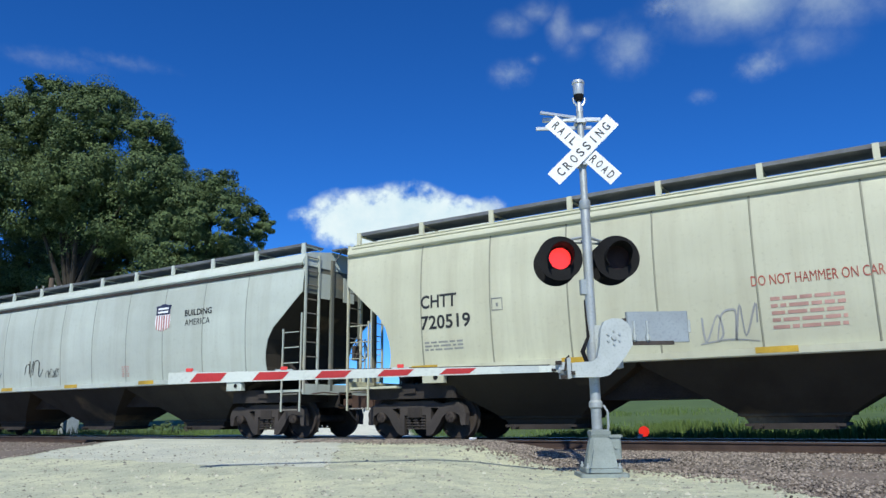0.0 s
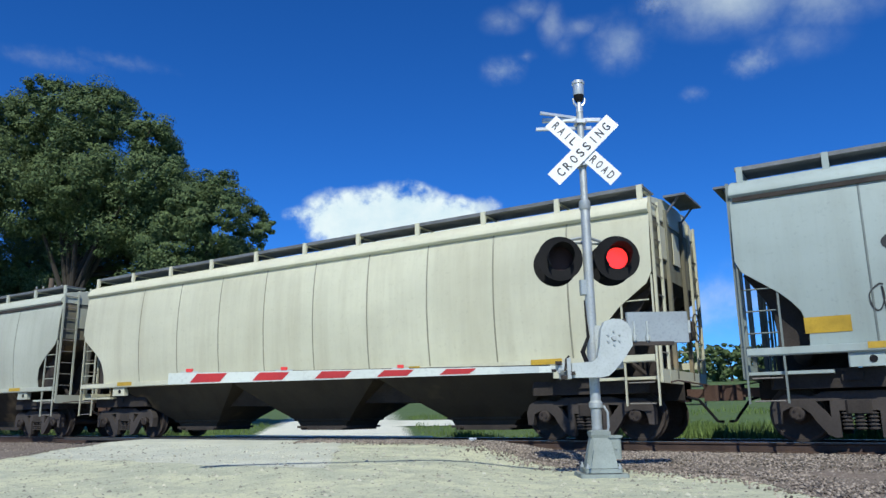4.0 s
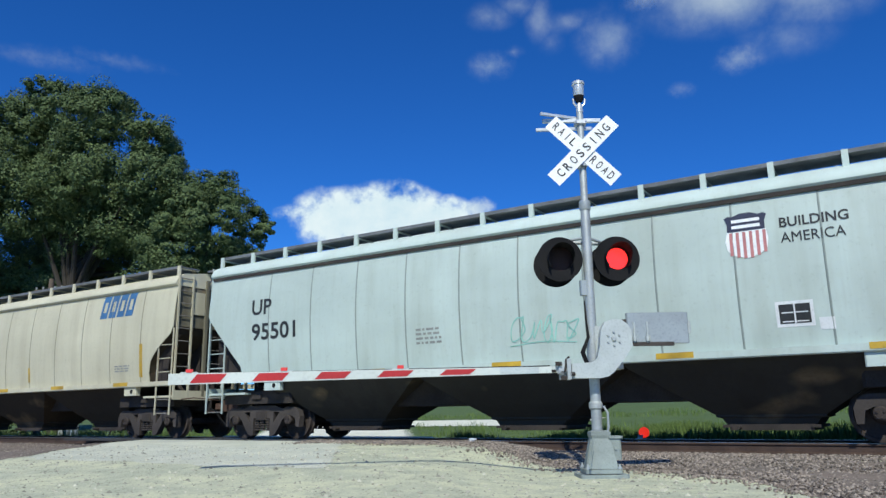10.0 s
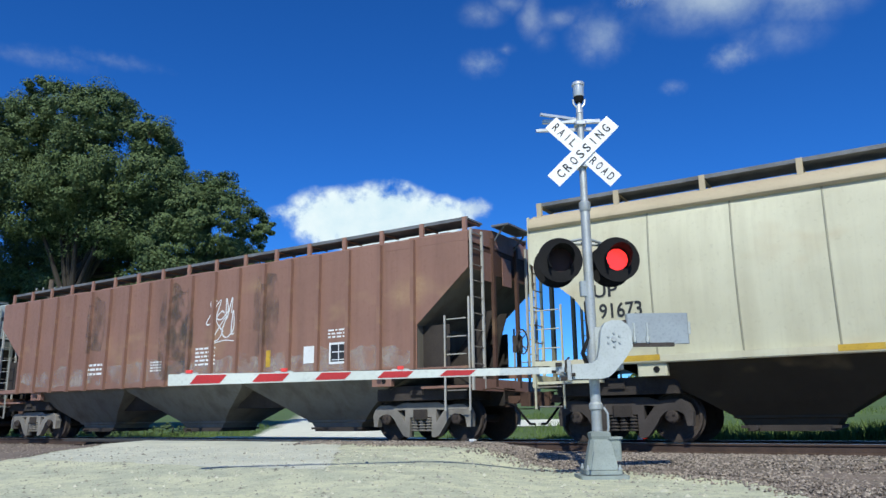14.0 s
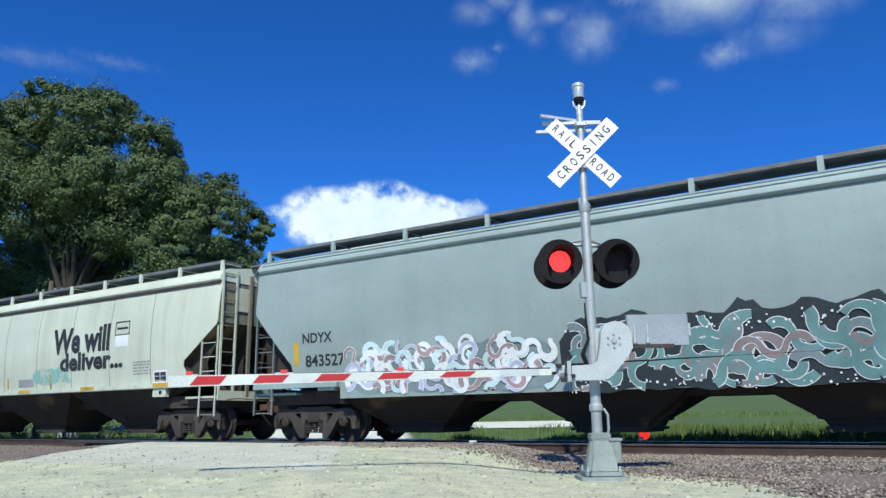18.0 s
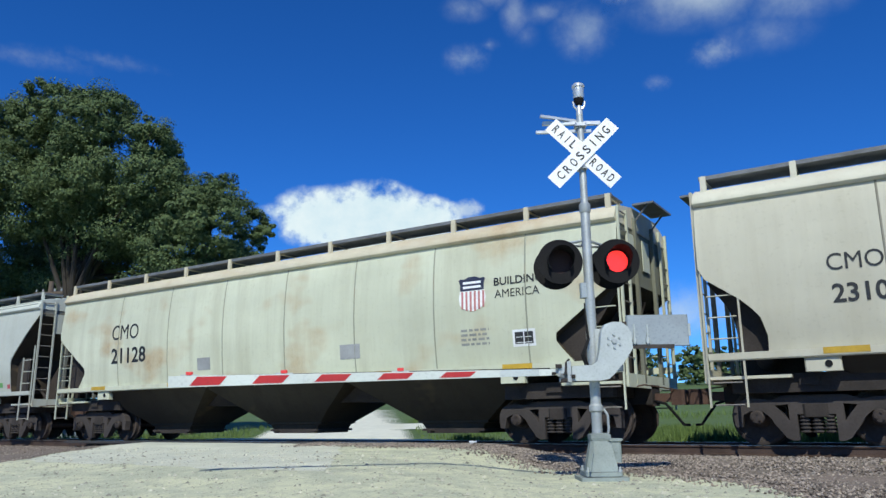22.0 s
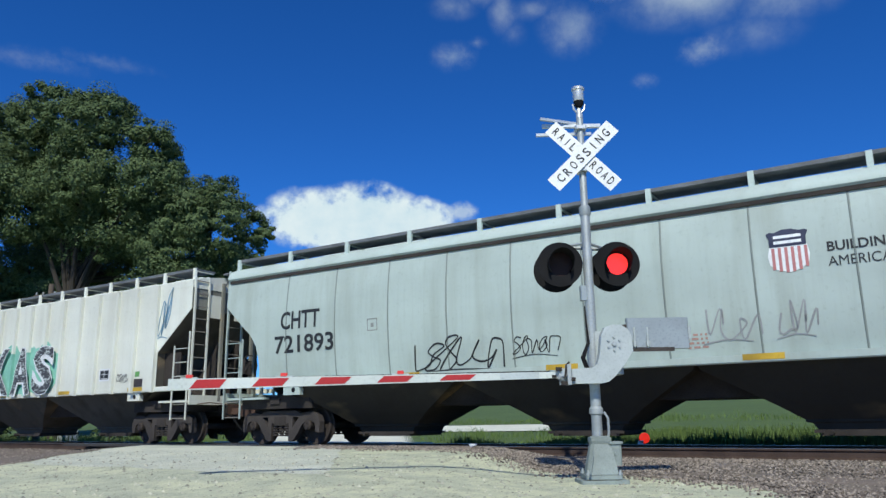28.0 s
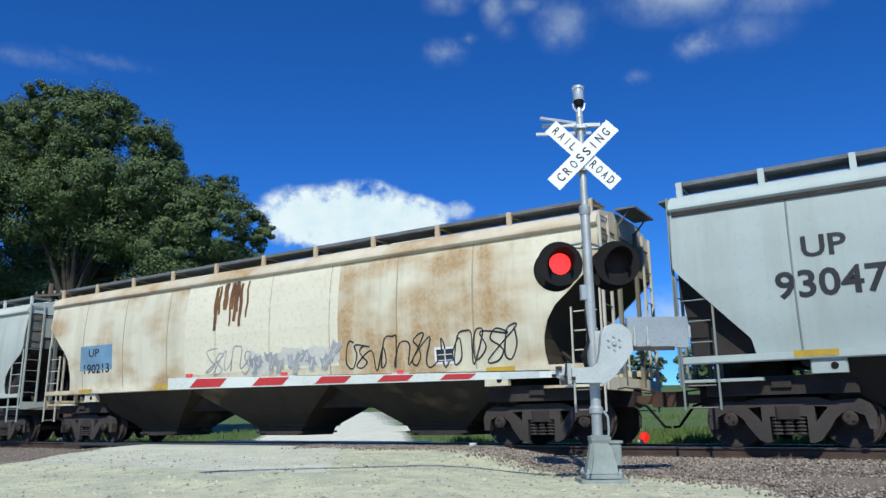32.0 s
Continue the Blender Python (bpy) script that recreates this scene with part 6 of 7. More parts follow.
        part("end_walkway", Mesh().box((0.24, 0, 4.56), (0.42, 1.2, 0.04)).bar((0.3, -0.5, 4.55), (0.0, -0.5, 4.2), 0.02).bar((0.3, 0.5, 4.55), (0.0, 0.5, 4.2), 0.02), GRATE, car, at=place)
        for s in (-1, 1):
            corner = [(0.03, s * 1.50, 1.02, 4.34), (0.03, s * 1.04, 1.05, 4.34)]
            lad = part("end_ladder", ladder_mesh(corner, 0.024), ladder_paint, car, at=place)
            for i in range(10 if s * e < 0 else 8):
                part("rung", rung_mesh(), RUNG, lad, at=pose(0.03, s * 1.27 - 0.23, 1.2 + i * 0.34, 0, 0, 90))
            lad = part("side_ladder", ladder_mesh([(-0.02, s * 1.56, 0.62, 2.9), (-0.60, s * 1.56, 0.62, 2.55)], 0.016), ladder_paint, car, at=place)
            for i in range(6):
                part("rung", rung_mesh(), ladder_paint if i > 2 else RUNG, lad, at=pose(-0.55, s * 1.56, 0.66 + i * 0.36))
        truck = part("truck_bolster", bolster_mesh(), GRIME_SHADE, car, "grimy truck bolster", at=pose(e * (half - 1.52), 0, 0))
        for s in (-1, 1):
            part("sideframe", sideframe_mesh(), cast, truck, "cast steel side frame", at=pose(0, s * 1.03, 0))
            for k in (-0.18, 0.0, 0.18):
                part("spring", spring_mesh(), cast, truck, at=pose(k, s * 1.04, 0))
        for k in (-0.89, 0.89):
            ob = part("wheelset", wheelset_mesh(), WHEEL, truck, at=pose(k, 0, WHEEL_R))
            WHEELS[k].append(ob)
        for s in (0, 180):
            part("jacking_pad", pad_mesh(), paint, car, at=pose(e * (half - 2.25 + (0.5 if cut == "arc" else 0)), 0, 0, 0, 0, s))
        # flat black disc painted for the dark inside the pad's hole
        part("pad_hole_disc", hole_mesh(), BLACK, car, at=pose(e * (half - 2.25 + (0.5 if cut == "arc" else 0)), 0, 0))
    part("hand_brake", brakewheel_mesh(), GRIME_LIGHT, car, at=pose(half + 0.22, 0.35, 2.1))
    # roofwalks with their brackets, hatches between them
    for s in (-1, 1):
        part("roofwalk", Mesh().box((0, s * 1.07, 4.59), (2 * half - 0.2, 0.62, 0.035)).box((0, s * 1.375, 4.60), (2 * half - 0.2, 0.02, 0.07)), GRATE, car, "dark steel grating walkway")
    for s in (0, 180):
        for i in range(posts):
            x = (i - (posts - 1) / 2) * (2 * half - 0.35) / (posts - 1)
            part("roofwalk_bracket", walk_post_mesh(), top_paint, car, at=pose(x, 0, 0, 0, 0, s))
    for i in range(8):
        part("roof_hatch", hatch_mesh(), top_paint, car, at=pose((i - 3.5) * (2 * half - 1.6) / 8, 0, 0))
    # reflective strips on the sill
    d = Decals(car, True, half)
    for i in range(reflectors):
        x = (i - (reflectors - 1) / 2) * (2 * half - 4.2) / max(1, reflectors - 1)
        z = min(sill + 0.06, 1.41) if sill > 1.0 else 1.40
        d.quad("reflector", x - 0.32, x + 0.32, z, z + 0.10, YELLOW, 0.022, "yellow reflective strip")
    d = Decals(car, flat, half)
    if style == "posts":
        d.posts = [(i - 8.5) * (2 * half - 2.7) / 17 for i in range(18)]
    if colour[0] < 0.3 and style == "posts":
        d.cloudy(-half + 1.4, half - 1.4, 1.47, 2.15, SPRAY["chalkmist"], 0.35, 0.0035)
    for row in marks:
        d.draw(*row)
    return car


WHEELS = {-0.89: [], 0.89: []}
hopper_car('cream covered hopper car with rounded sides and black numbers', -10.83, 6.9, (0.58, 0.57, 0.44), 'round', 'deep', 0.35, 0, (-6.84, 1.66), 11, ridge=0.74, ridges=True, marks=[
    ('t', 'CHTT', -6.84, -5.96, 2.68, 2.96),
    ('t', '720519', -6.85, -5.65, 2.24, 2.53),
    ('red', 'DO NOT HAMMER ON CAR', -0.28, 1.64, 2.5, 2.67),
    ('bars_red', '5', -0.02, 1.06, 1.73, 2.3),
    ('bars', '3', -6.78, -5.85, 1.77, 1.99),
    ('box', '-', -5.15, -4.9, 2.51, 2.76),
    ('scr_grey', '7', -1.19, -0.25, 1.63, 2.23),
])
hopper_car('pale grey-green rounded hopper car with small black tags', -30.31, -12.2, (0.52, 0.56, 0.51), 'round', 'deep', 0.35, 0, (-0.7, 1.58), 12, eave=True, marks=[
    ('shield', '-', 3.69, 4.34, 2.8, 3.54),
    ('t', 'CMO', -7.35, -6.1, 2.74, 3.13),
    ('t', '21942', -7.44, -5.87, 2.1, 2.51),
    ('scr', '6', -5.59, -4.01, 1.83, 2.32),
    ('scr', '5', -2.64, -1.66, 1.8, 2.3),
    ('scr', '5', -1.46, -0.76, 1.74, 2.0),
    ('t', 'BUILDING', 4.91, 5.95, 3.1319999999999997, 3.3),
    ('t', 'AMERICA', 4.93, 5.9, 2.88, 3.048),
    ('bars_red', '5', 2.3, 2.61, 1.62, 1.94),
    ('box', '-', -4.55, -4.3, 2.47, 2.74),
])
hopper_car('cream ribbed hopper car with large grey graffiti letters', -49.78, -31.68, (0.72, 0.67, 0.50), 'posts', 'post', 0.55, 0.16, 0, 17, marks=[
    ('t', 'NC UX', -6.48, -5.2, 2.48, 2.76),
    ('t', '30 83  5', -6.41, -4.48, 2.05, 2.35),
    ('halo_tealf', '-', -3.8, 3.68, 1.6, 3.1),
    ('let_fat', 'JUKTOS', -3.37, 3.52, 1.37, 2.89),
    ('bub_grey', '1', 3.61, 4.74, 2.16, 2.87),
    ('squares', '-', 5.04, 5.43, 1.72, 2.0),
    ('scr', '6', 4.97, 5.47, 2.11, 2.26),
    ('scr', '8', 5.79, 6.3, 2.01, 2.37),
    ('scr', '6', 6.47, 6.91, 1.95, 2.42),
    ('patch_tan', '-', 6.45, 7.0, 1.6, 1.84),
    ('patch_tan', '-', -7.22, -6.74, 1.91, 2.16),
    ('scr_grey', '14', 7.24, 7.92, 2.93, 3.82),
])
hopper_car('steel-grey rounded hopper car with a shield emblem', -67.58, -51.18, (0.355, 0.415, 0.405), 'round', 'arc', 0.35, 0, (-0.9, 1.79), 13, eave=True, marks=[
    ('t', 'UP', -5.79, -5.05, 3.29, 3.69),
    ('t', '99562', -6.07, -4.33, 2.7, 3.13),
    ('scr', '8', -6.34, -4.81, 1.88, 2.36),
    ('scr', '9', -2.2, 0.7, 1.66, 2.16),
    ('scr', '8', 1.51, 3.18, 1.62, 2.12),
    ('shield', '-', 3.76, 4.37, 2.91, 3.69),
    ('patch_yellow', '-', -7.26, -6.6, 1.69, 1.94),
    ('patch_yellow', '-', -4.42, -3.97, 1.72, 1.86),
    ('patch_yellow', '-', -1.4, -0.92, 1.68, 1.84),
    ('patch_yellow', '-', 1.07, 1.51, 1.71, 1.86),
    ('patch_yellow', '-', 3.97, 4.42, 1.72, 1.86),
    ('patch_white', '-', 3.52, 3.81, 1.87, 2.0),
])
hopper_car('plain cream rounded hopper car', -85.92, -68.99, (0.6, 0.58, 0.45), 'round', 'arc', 0.35, 0, 9, 11, marks=[
])
hopper_car('light grey-green hopper car with large black numbers', -104.27, -87.3, (0.46, 0.47, 0.4), 'round', 'arc', 0.35, 0, (-5.72, 1.48), 11, eave=True, marks=[
    ('t', 'UP', -5.65, -5.05, 2.98, 3.34),
    ('t', '92551', -5.67, -4.3, 2.31, 2.72),
    ('box', '-', -4.1, -3.85, 2.7, 2.95),
    ('bars', '3', -5.12, -4.79, 1.92, 2.19),
    ('bars', '2', -3.93, -3.28, 2.03, 2.15),
    ('patch_yellow', '-', -4.03, -3.6, 1.74, 1.87),
    ('bars', '6', -2.41, -1.97, 1.74, 2.21),
])
hopper_car('white hopper car with big pink and red graffiti', -123.15, -105.64, (0.62, 0.63, 0.58), 'round', 'vee', 0.35, 0, 8, 11, sill=1.14, eave=True, marks=[
    ('t', 'UP', -7.14, -6.51, 2.54, 2.89),
    ('t', '90662', -7.1, -5.64, 1.93, 2.34),
    ('bars', '2', -7.0, -6.05, 1.53, 1.73),
    ('halo_pink', '-', -5.86, 1.75, 1.29, 3.57),
    ('let_brown', 'P', -5.7, -3.4, 1.5, 3.3),
    ('let_brown', 'E', -3.45, -1.75, 1.5, 3.42),
    ('let_brown', 'T', -2.1, -0.65, 1.5, 3.44),
    ('let_brown', 'R', -0.85, 1.6, 1.5, 3.5),
    ('t', 'We will', 1.19, 4.13, 2.57, 3.23),
    ('t', 'deli', 1.46, 2.9, 2.04, 2.61),
    ('logo', '-', 4.43, 5.0, 2.64, 3.31),
    ('halo_red', '-', 2.98, 7.63, 1.11, 2.59),
    ('let_grey', 'TIER', 3.17, 7.48, 1.53, 2.36),
])
hopper_car('grey ribbed hopper car with blue and white graffiti', -142.28, -124.53, (0.43, 0.45, 0.39), 'posts', 'post', 0.45, 0.05, 0, 17, marks=[
    ('t', 'U  P', -5.45, -4.56, 2.61, 2.99),
    ('t', '89 85  0', -5.67, -3.76, 2.06, 2.46),
    ('shield_bw', '-', -0.39, 0.19, 2.68, 3.38),
    ('jag_white', '6', -3.01, 0.86, 1.44, 2.51),
    ('scr', '8', 1.44, 2.1, 1.61, 2.33),
    ('bars', '3', -5.31, -4.22, 1.57, 1.94),
])
hopper_car('white hopper car with long horizontal side ridges', -159.31, -143.66, (0.7, 0.72, 0.63), 'ridges', 'arc', 0.2, 0, 0, 12, marks=[
    ('t', 'UP', -6.52, -6.14, 2.97, 3.21),
    ('t', '101616', -6.53, -5.5, 2.57, 2.83),
    ('bars', '4', -6.48, -5.64, 2.03, 2.44),
    ('shield', '-', 3.33, 3.99, 3.27, 4.01),
    ('t', 'BUILDING', 4.22, 5.21, 3.674, 3.85),
    ('t', 'AMERICA', 4.22, 5.09, 3.41, 3.5860000000000003),
])
hopper_car('pale blue-grey hopper car with shield and slogan', -177.83, -160.68, (0.5, 0.58, 0.55), 'round', 'slant', 0.35, 0, (-5.09, 1.35), 16, eave=True, marks=[
    ('t', 'UP', -7.01, -6.35, 2.97, 3.35),
    ('t', '95501', -6.99, -5.55, 2.35, 2.76),
    ('shield', '-', 4.24, 4.92, 2.99, 3.78),
    ('t', 'BUILDING', 5.1, 6.11, 3.438, 3.61),
    ('t', 'AMERICA', 5.1, 6.05, 3.18, 3.352),
    ('scr_teal', '10', 0.07, 1.46, 1.82, 2.33),
    ('squares', '-', 4.95, 5.41, 1.87, 2.18),
    ('patch_white', '-', 5.52, 5.74, 1.75, 1.94),
    ('bars', '4', -2.13, -1.5, 1.93, 2.3),
])
hopper_car('beige rounded hopper car with a blue emblem', -195.61, -179.22, (0.58, 0.54, 0.41), 'round', 'arc', 0.35, 0, (-6.86, 1.37), 14, marks=[
    ('t', 'CMO', -6.51, -5.72, 2.64, 2.9),
    ('t', '22395', -6.47, -5.51, 2.18, 2.43),
    ('gatx', '-', 4.87, 6.44, 3.37, 4.02),
    ('patch_yellow', '-', 6.8, 6.93, 1.64, 2.54),
    ('patch_yellow', '-', 1.31, 1.41, 1.68, 2.12),
    ('patch_yellow', '-', -1.47, -1.36, 1.64, 2.11),
    ('patch_yellow', '-', -4.24, -4.16, 1.75, 2.08),
    ('patch_yellow', '-', -7.15, -6.99, 1.8, 2.53),
    ('bars', '3', 5.7, 6.37, 1.78, 1.99),
])
hopper_car('dull grey hopper car with a ghostly diamond', -214.66, -196.98, (0.46, 0.45, 0.39), 'round', 'deep', 0.4, 0, 7, 11, sill=1.22, marks=[
    ('patch_grey', '-', -6.93, -6.13, 2.48, 2.78),
    ('patch_grey', '-', -6.97, -5.99, 2.01, 2.36),
    ('t', 'FCTX', -6.91, -6.17, 2.48, 2.74),
    ('t', '111', -6.65, -6.25, 2.03, 2.31),
    ('bars', '2', -6.89, -6.15, 1.68, 1.9),
    ('diamond', '-', -1.65, -0.25, 2.07, 3.44),
    ('adm', '-', 0.12, 1.79, 2.68, 3.16),
    ('halo_ghost', '-', 0.8, 2.2, 1.55, 2.42),
    ('scr_grey', '4', 0.95, 2.2, 1.62, 2.4),
    ('squares', '-', 4.95, 5.68, 1.66, 2.12),
    ('patch_yellow', '-', 3.83, 3.97, 1.67, 2.06),
    ('patch_yellow', '-', -0.96, -0.8, 1.67, 2.05),
    ('patch_yellow', '-', 1.16, 1.31, 1.61, 2.11),
    ('patch_yellow', '-', -3.68, -3.55, 1.69, 2.04),
    ('patch_yellow', '-', 7.27, 7.41, 2.21, 2.56),
    ('patch_yellow', '-', -7.44, -7.34, 1.61, 2.54),
])
hopper_car('cream hopper car with rust along its roof edge', -233.74, -215.99, (0.6, 0.57, 0.43), 'round', 'deep', 0.35, 0.05, (-3.66, 1.43), 12, roof=(0.50, 0.42, 0.28), marks=[
    ('t', 'UP', -7.59, -7.13, 2.59, 2.83),
    ('t', '91673', -7.5, -6.71, 2.2, 2.48),
    ('shield', '-', 5.52, 6.13, 3.19, 3.86),
    ('t', 'BUILDING', 6.44, 7.44, 3.6119999999999997, 3.78),
    ('t', 'AMERICA', 6.44, 7.37, 3.36, 3.528),
    ('scr', '12', 4.53, 5.85, 1.54, 2.39),
    ('squares', '-', 5.72, 6.12, 1.7, 2.11),
    ('patch_green', '-', 6.6, 6.82, 1.69, 1.91),
    ('bars', '4', 6.66, 7.4, 1.95, 2.24),
])
hopper_car('faded red-brown ribbed hopper car with chalky marks', -252.92, -235.13, (0.27, 0.145, 0.11), 'posts', 'post', 0.6, 0.1, 0, 17, reflectors=0, ends=(0.42, 0.42, 0.39), bays=(0.19, 0.18, 0.155), marks=[
    ('halo_grime', '-', -0.85, 0.55, 1.5, 4.2),
    ('halo_grime', '-', -0.5, 0.35, 1.9, 4.2),
    ('halo_grime', '-', 2.75, 3.6, 1.9, 4.2),
    ('halo_grime', '-', -4.2, -3.3, 2.4, 4.2),
    ('scr_white', '16', 1.03, 2.0, 2.9, 3.64),
    ('scr_white', '12', 1.3, 2.2, 2.41, 3.2),
    ('bars_white', '5', 0.68, 1.43, 1.81, 2.31),
    ('patch_white', '-', 4.44, 4.89, 1.74, 2.13),
    ('squares', '-', 5.26, 5.73, 1.74, 2.12),
    ('patch_yellow', '-', 3.23, 3.38, 1.71, 2.11),
    ('bars_white', '4', -1.12, -0.65, 1.75, 2.05),
    ('bars_white', '3', -4.09, -3.21, 1.73, 2.11),
    ('bars_white', '3', 5.17, 5.77, 2.24, 2.47),
])
hopper_car('light grey rounded hopper car with shield', -270.12, -254.26, (0.46, 0.5, 0.48), 'round', 'arc', 0.35, 0, 9, 11, eave=True, marks=[
    ('shield', '-', 2.2, 3.1, 3.0, 3.75),
    ('t', 'BUILDING', 3.4, 4.7, 3.456, 3.68),
    ('t', 'AMERICA', 3.4, 4.6, 3.12, 3.3440000000000003),
])
hopper_car('pale blue-grey hopper car with red scrawl by its number', -288.26, -271.49, (0.5, 0.56, 0.52), 'round', 'arc', 0.3, 0, (-4.94, 1.84), 11, eave=True, marks=[
    ('t', 'UP', -6.31, -5.66, 3.33, 3.69),
    ('t', '112085', -6.41, -4.68, 2.7, 3.18),
    ('box', '-', -4.6, -4.33, 3.11, 3.37),
    ('scr_orange', '10', -7.36, -5.5, 1.9, 2.32),
    ('bars', '2', -6.3, -5.01, 1.62, 1.83),
    ('shield', '-', 3.91, 4.44, 3.02, 3.72),
    ('t', 'BUILDING', 4.61, 5.41, 3.4099999999999997, 3.57),
    ('t', 'AMERICA', 4.6, 5.36, 3.17, 3.33),
])
hopper_car('smooth steel-grey hopper car with a long graffiti panel', -306.67, -289.65, (0.275, 0.338, 0.335), 'round', 'slant', 0.2, 0, 0, 9, ridge=0.85, ridges=True, sill=0.95, reflectors=0, marks=[
    ('t', 'NDYX', -6.96, -6.07, 2.23, 2.46),
    ('t', '843527', -6.89, -5.72, 1.69, 1.96),
    ('halo_slate', '-', -5.6, -0.6, 1.0, 2.05),
    ('mural_day', '46', -5.75, -0.58, 0.97, 2.17),
    ('halo_dark', '-', -0.53, 5.11, 0.89, 2.38),
    ('mural_night', '38', -0.4, 5.1, 0.91, 2.22),
    ('patch_yellow', '-', -7.25, -7.09, 1.74, 2.27),
])
hopper_car('off-white hopper car with black slogan and green smears', -325.34, -308.03, (0.56, 0.6, 0.5), 'round', 'vee', 0.45, 0, 8, 11, eave=True, marks=[
    ('t', 'UP', -7.07, -6.4, 2.49, 2.87),
    ('t', '90646', -6.98, -5.47, 1.88, 2.32),
    ('t', 'We will', 1.34, 4.18, 2.5, 3.28),
    ('t', 'deliver...', 1.77, 4.81, 1.99, 2.53),
    ('logo', '-', 4.41, 5.06, 2.58, 3.29),
    ('halo_tealf', '-', -4.44, -1.62, 1.56, 2.26),
    ('halo_tealf', '-', 0.32, 2.35, 1.62, 2.26),
    ('patch_grey', '-', -0.5, 0.37, 1.6, 1.84),
    ('squares', '-', 6.18, 6.65, 1.56, 1.8),
    ('patch_yellow', '-', 1.22, 1.31, 1.5, 1.93),
    ('patch_yellow', '-', -1.16, -1.06, 1.56, 1.91),
    ('bars', '5', 5.27, 6.0, 1.73, 2.13),
])
hopper_car('pale hopper car with olive and black graffiti letters', -344.49, -326.72, (0.52, 0.56, 0.53), 'round', 'deep', 0.3, 0, (-4.38, 2.12), 11, eave=True, marks=[
    ('t', 'CHTT', -6.98, -5.73, 2.68, 3.11),
    ('t', '720995', -7.18, -5.33, 2.09, 2.54),
    ('halo_navy', '-', -3.95, 3.92, 1.42, 2.67),
    ('let_olive', 'GEGE', -3.95, 2.73, 1.49, 2.65),
    ('let_blackw', 'KUZE', 2.8, 4.5, 1.97, 2.44),
    ('let_blackw', 'WG', 3.3, 4.0, 1.5, 1.93),
    ('scr_grey', '6', -8.4, -7.55, 2.91, 3.7),
    ('scr_green', '8', 6.46, 7.49, 1.66, 1.97),
    ('scr', '9', -8.67, -7.59, 2.93, 3.7),
    ('shield', '-', 3.98, 4.61, 2.68, 3.43),
    ('t', 'BUILDING', 4.86, 5.93, 3.146, 3.31),
    ('t', 'AMERICA', 4.85, 5.9, 2.9, 3.064),
    ('bars', '3', 6.42, 7.22, 2.08, 2.24),
])
hopper_car('beige hopper car with a bright cyan spray patch', -362.35, -345.86, (0.56, 0.53, 0.43), 'round', 'arc', 0.3, 0, 7, 12, marks=[
    ('t', 'CMO', -6.27, -5.48, 2.69, 2.96),
    ('t', '23101', -6.24, -5.33, 2.18, 2.48),
    ('halo_cyan', '-', -3.19, -0.43, 1.99, 3.29),
    ('halo_cyan', '-', -1.82, 1.55, 2.32, 3.21),
    ('halo_cyan', '-', 0.34, 2.31, 1.92, 3.33),
    ('scr_green', '12', -1.01, 2.08, 2.5, 2.98),
    ('patch_yellow', '-', 6.97, 7.08, 2.17, 2.56),
    ('patch_yellow', '-', 4.25, 4.38, 1.67, 2.11),
    ('patch_yellow', '-', 1.5, 1.59, 1.66, 1.99),
    ('bars', '3', 5.47, 6.15, 1.95, 2.22),
])
hopper_car('off-white hopper car with orange rust stains', -381.27, -363.76, (0.6, 0.61, 0.48), 'round', 'vee', 0.4, 0.34, 7, 11, roof=(0.62, 0.57, 0.42), marks=[
    ('t', 'CMO', -6.19, -5.01, 2.78, 3.2),
    ('t', '21128', -6.18, -4.66, 2.12, 2.55),
    ('shield', '-', 5.38, 6.01, 2.6, 3.31),
    ('t', 'BUILDING', 6.2, 7.26, 3.066, 3.23),
    ('t', 'AMERICA', 6.21, 7.19, 2.82, 2.984),
    ('patch_grey', '-', 2.21, 2.78, 1.82, 2.14),
    ('patch_grey', '-', -2.56, -2.07, 1.79, 2.1),
    ('squares', '-', 6.61, 7.0, 1.89, 2.12),
    ('bars', '4', 5.4, 6.05, 1.88, 2.25),
])
hopper_car('pale grey hopper car with light blue graffiti low down', -400.57, -382.69, (0.52, 0.54, 0.49), 'round', 'hip', 0.4, 0, (-4.92, 1.9), 13, ridges=True, marks=[
    ('t', 'CMO', -7.04, -5.8, 2.91, 3.29),
    ('t', '20275', -7.26, -5.7, 2.23, 2.66),
    ('shield_bw', '-', 4.56, 5.13, 2.91, 3.58),
    ('jag_cyan', '6', 0.84, 4.87, 1.5, 2.2),
    ('squares', '-', 5.46, 6.03, 1.76, 2.12),
    ('patch_green', '-', 7.01, 7.21, 1.65, 1.8),
    ('patch_red', '-', 7.48, 7.64, 1.61, 1.74),
])
hopper_car('dull grey-green hopper car with shield and slogan', -418.57, -401.95, (0.38, 0.4, 0.34), 'round', 'slant', 0.4, 0, (-4.08, 1.3), 15, ridges=True, eave=True, marks=[
    ('t', 'UP', -6.93, -6.17, 3.46, 3.81),
    ('t', '99685', -7.01, -5.22, 2.85, 3.28),
    ('shield', '-', 4.06, 4.76, 2.97, 3.75),
    ('t', 'BUILDING', 4.97, 6.0, 3.39, 3.57),
    ('t', 'AMERICA', 4.96, 5.92, 3.12, 3.3),
    ('scr', '9', 2.92, 4.66, 1.67, 2.1),
    ('bars', '4', -6.78, -5.51, 1.75, 2.18),
    ('bars_red', '4', -2.56, -1.68, 1.84, 2.23),
])
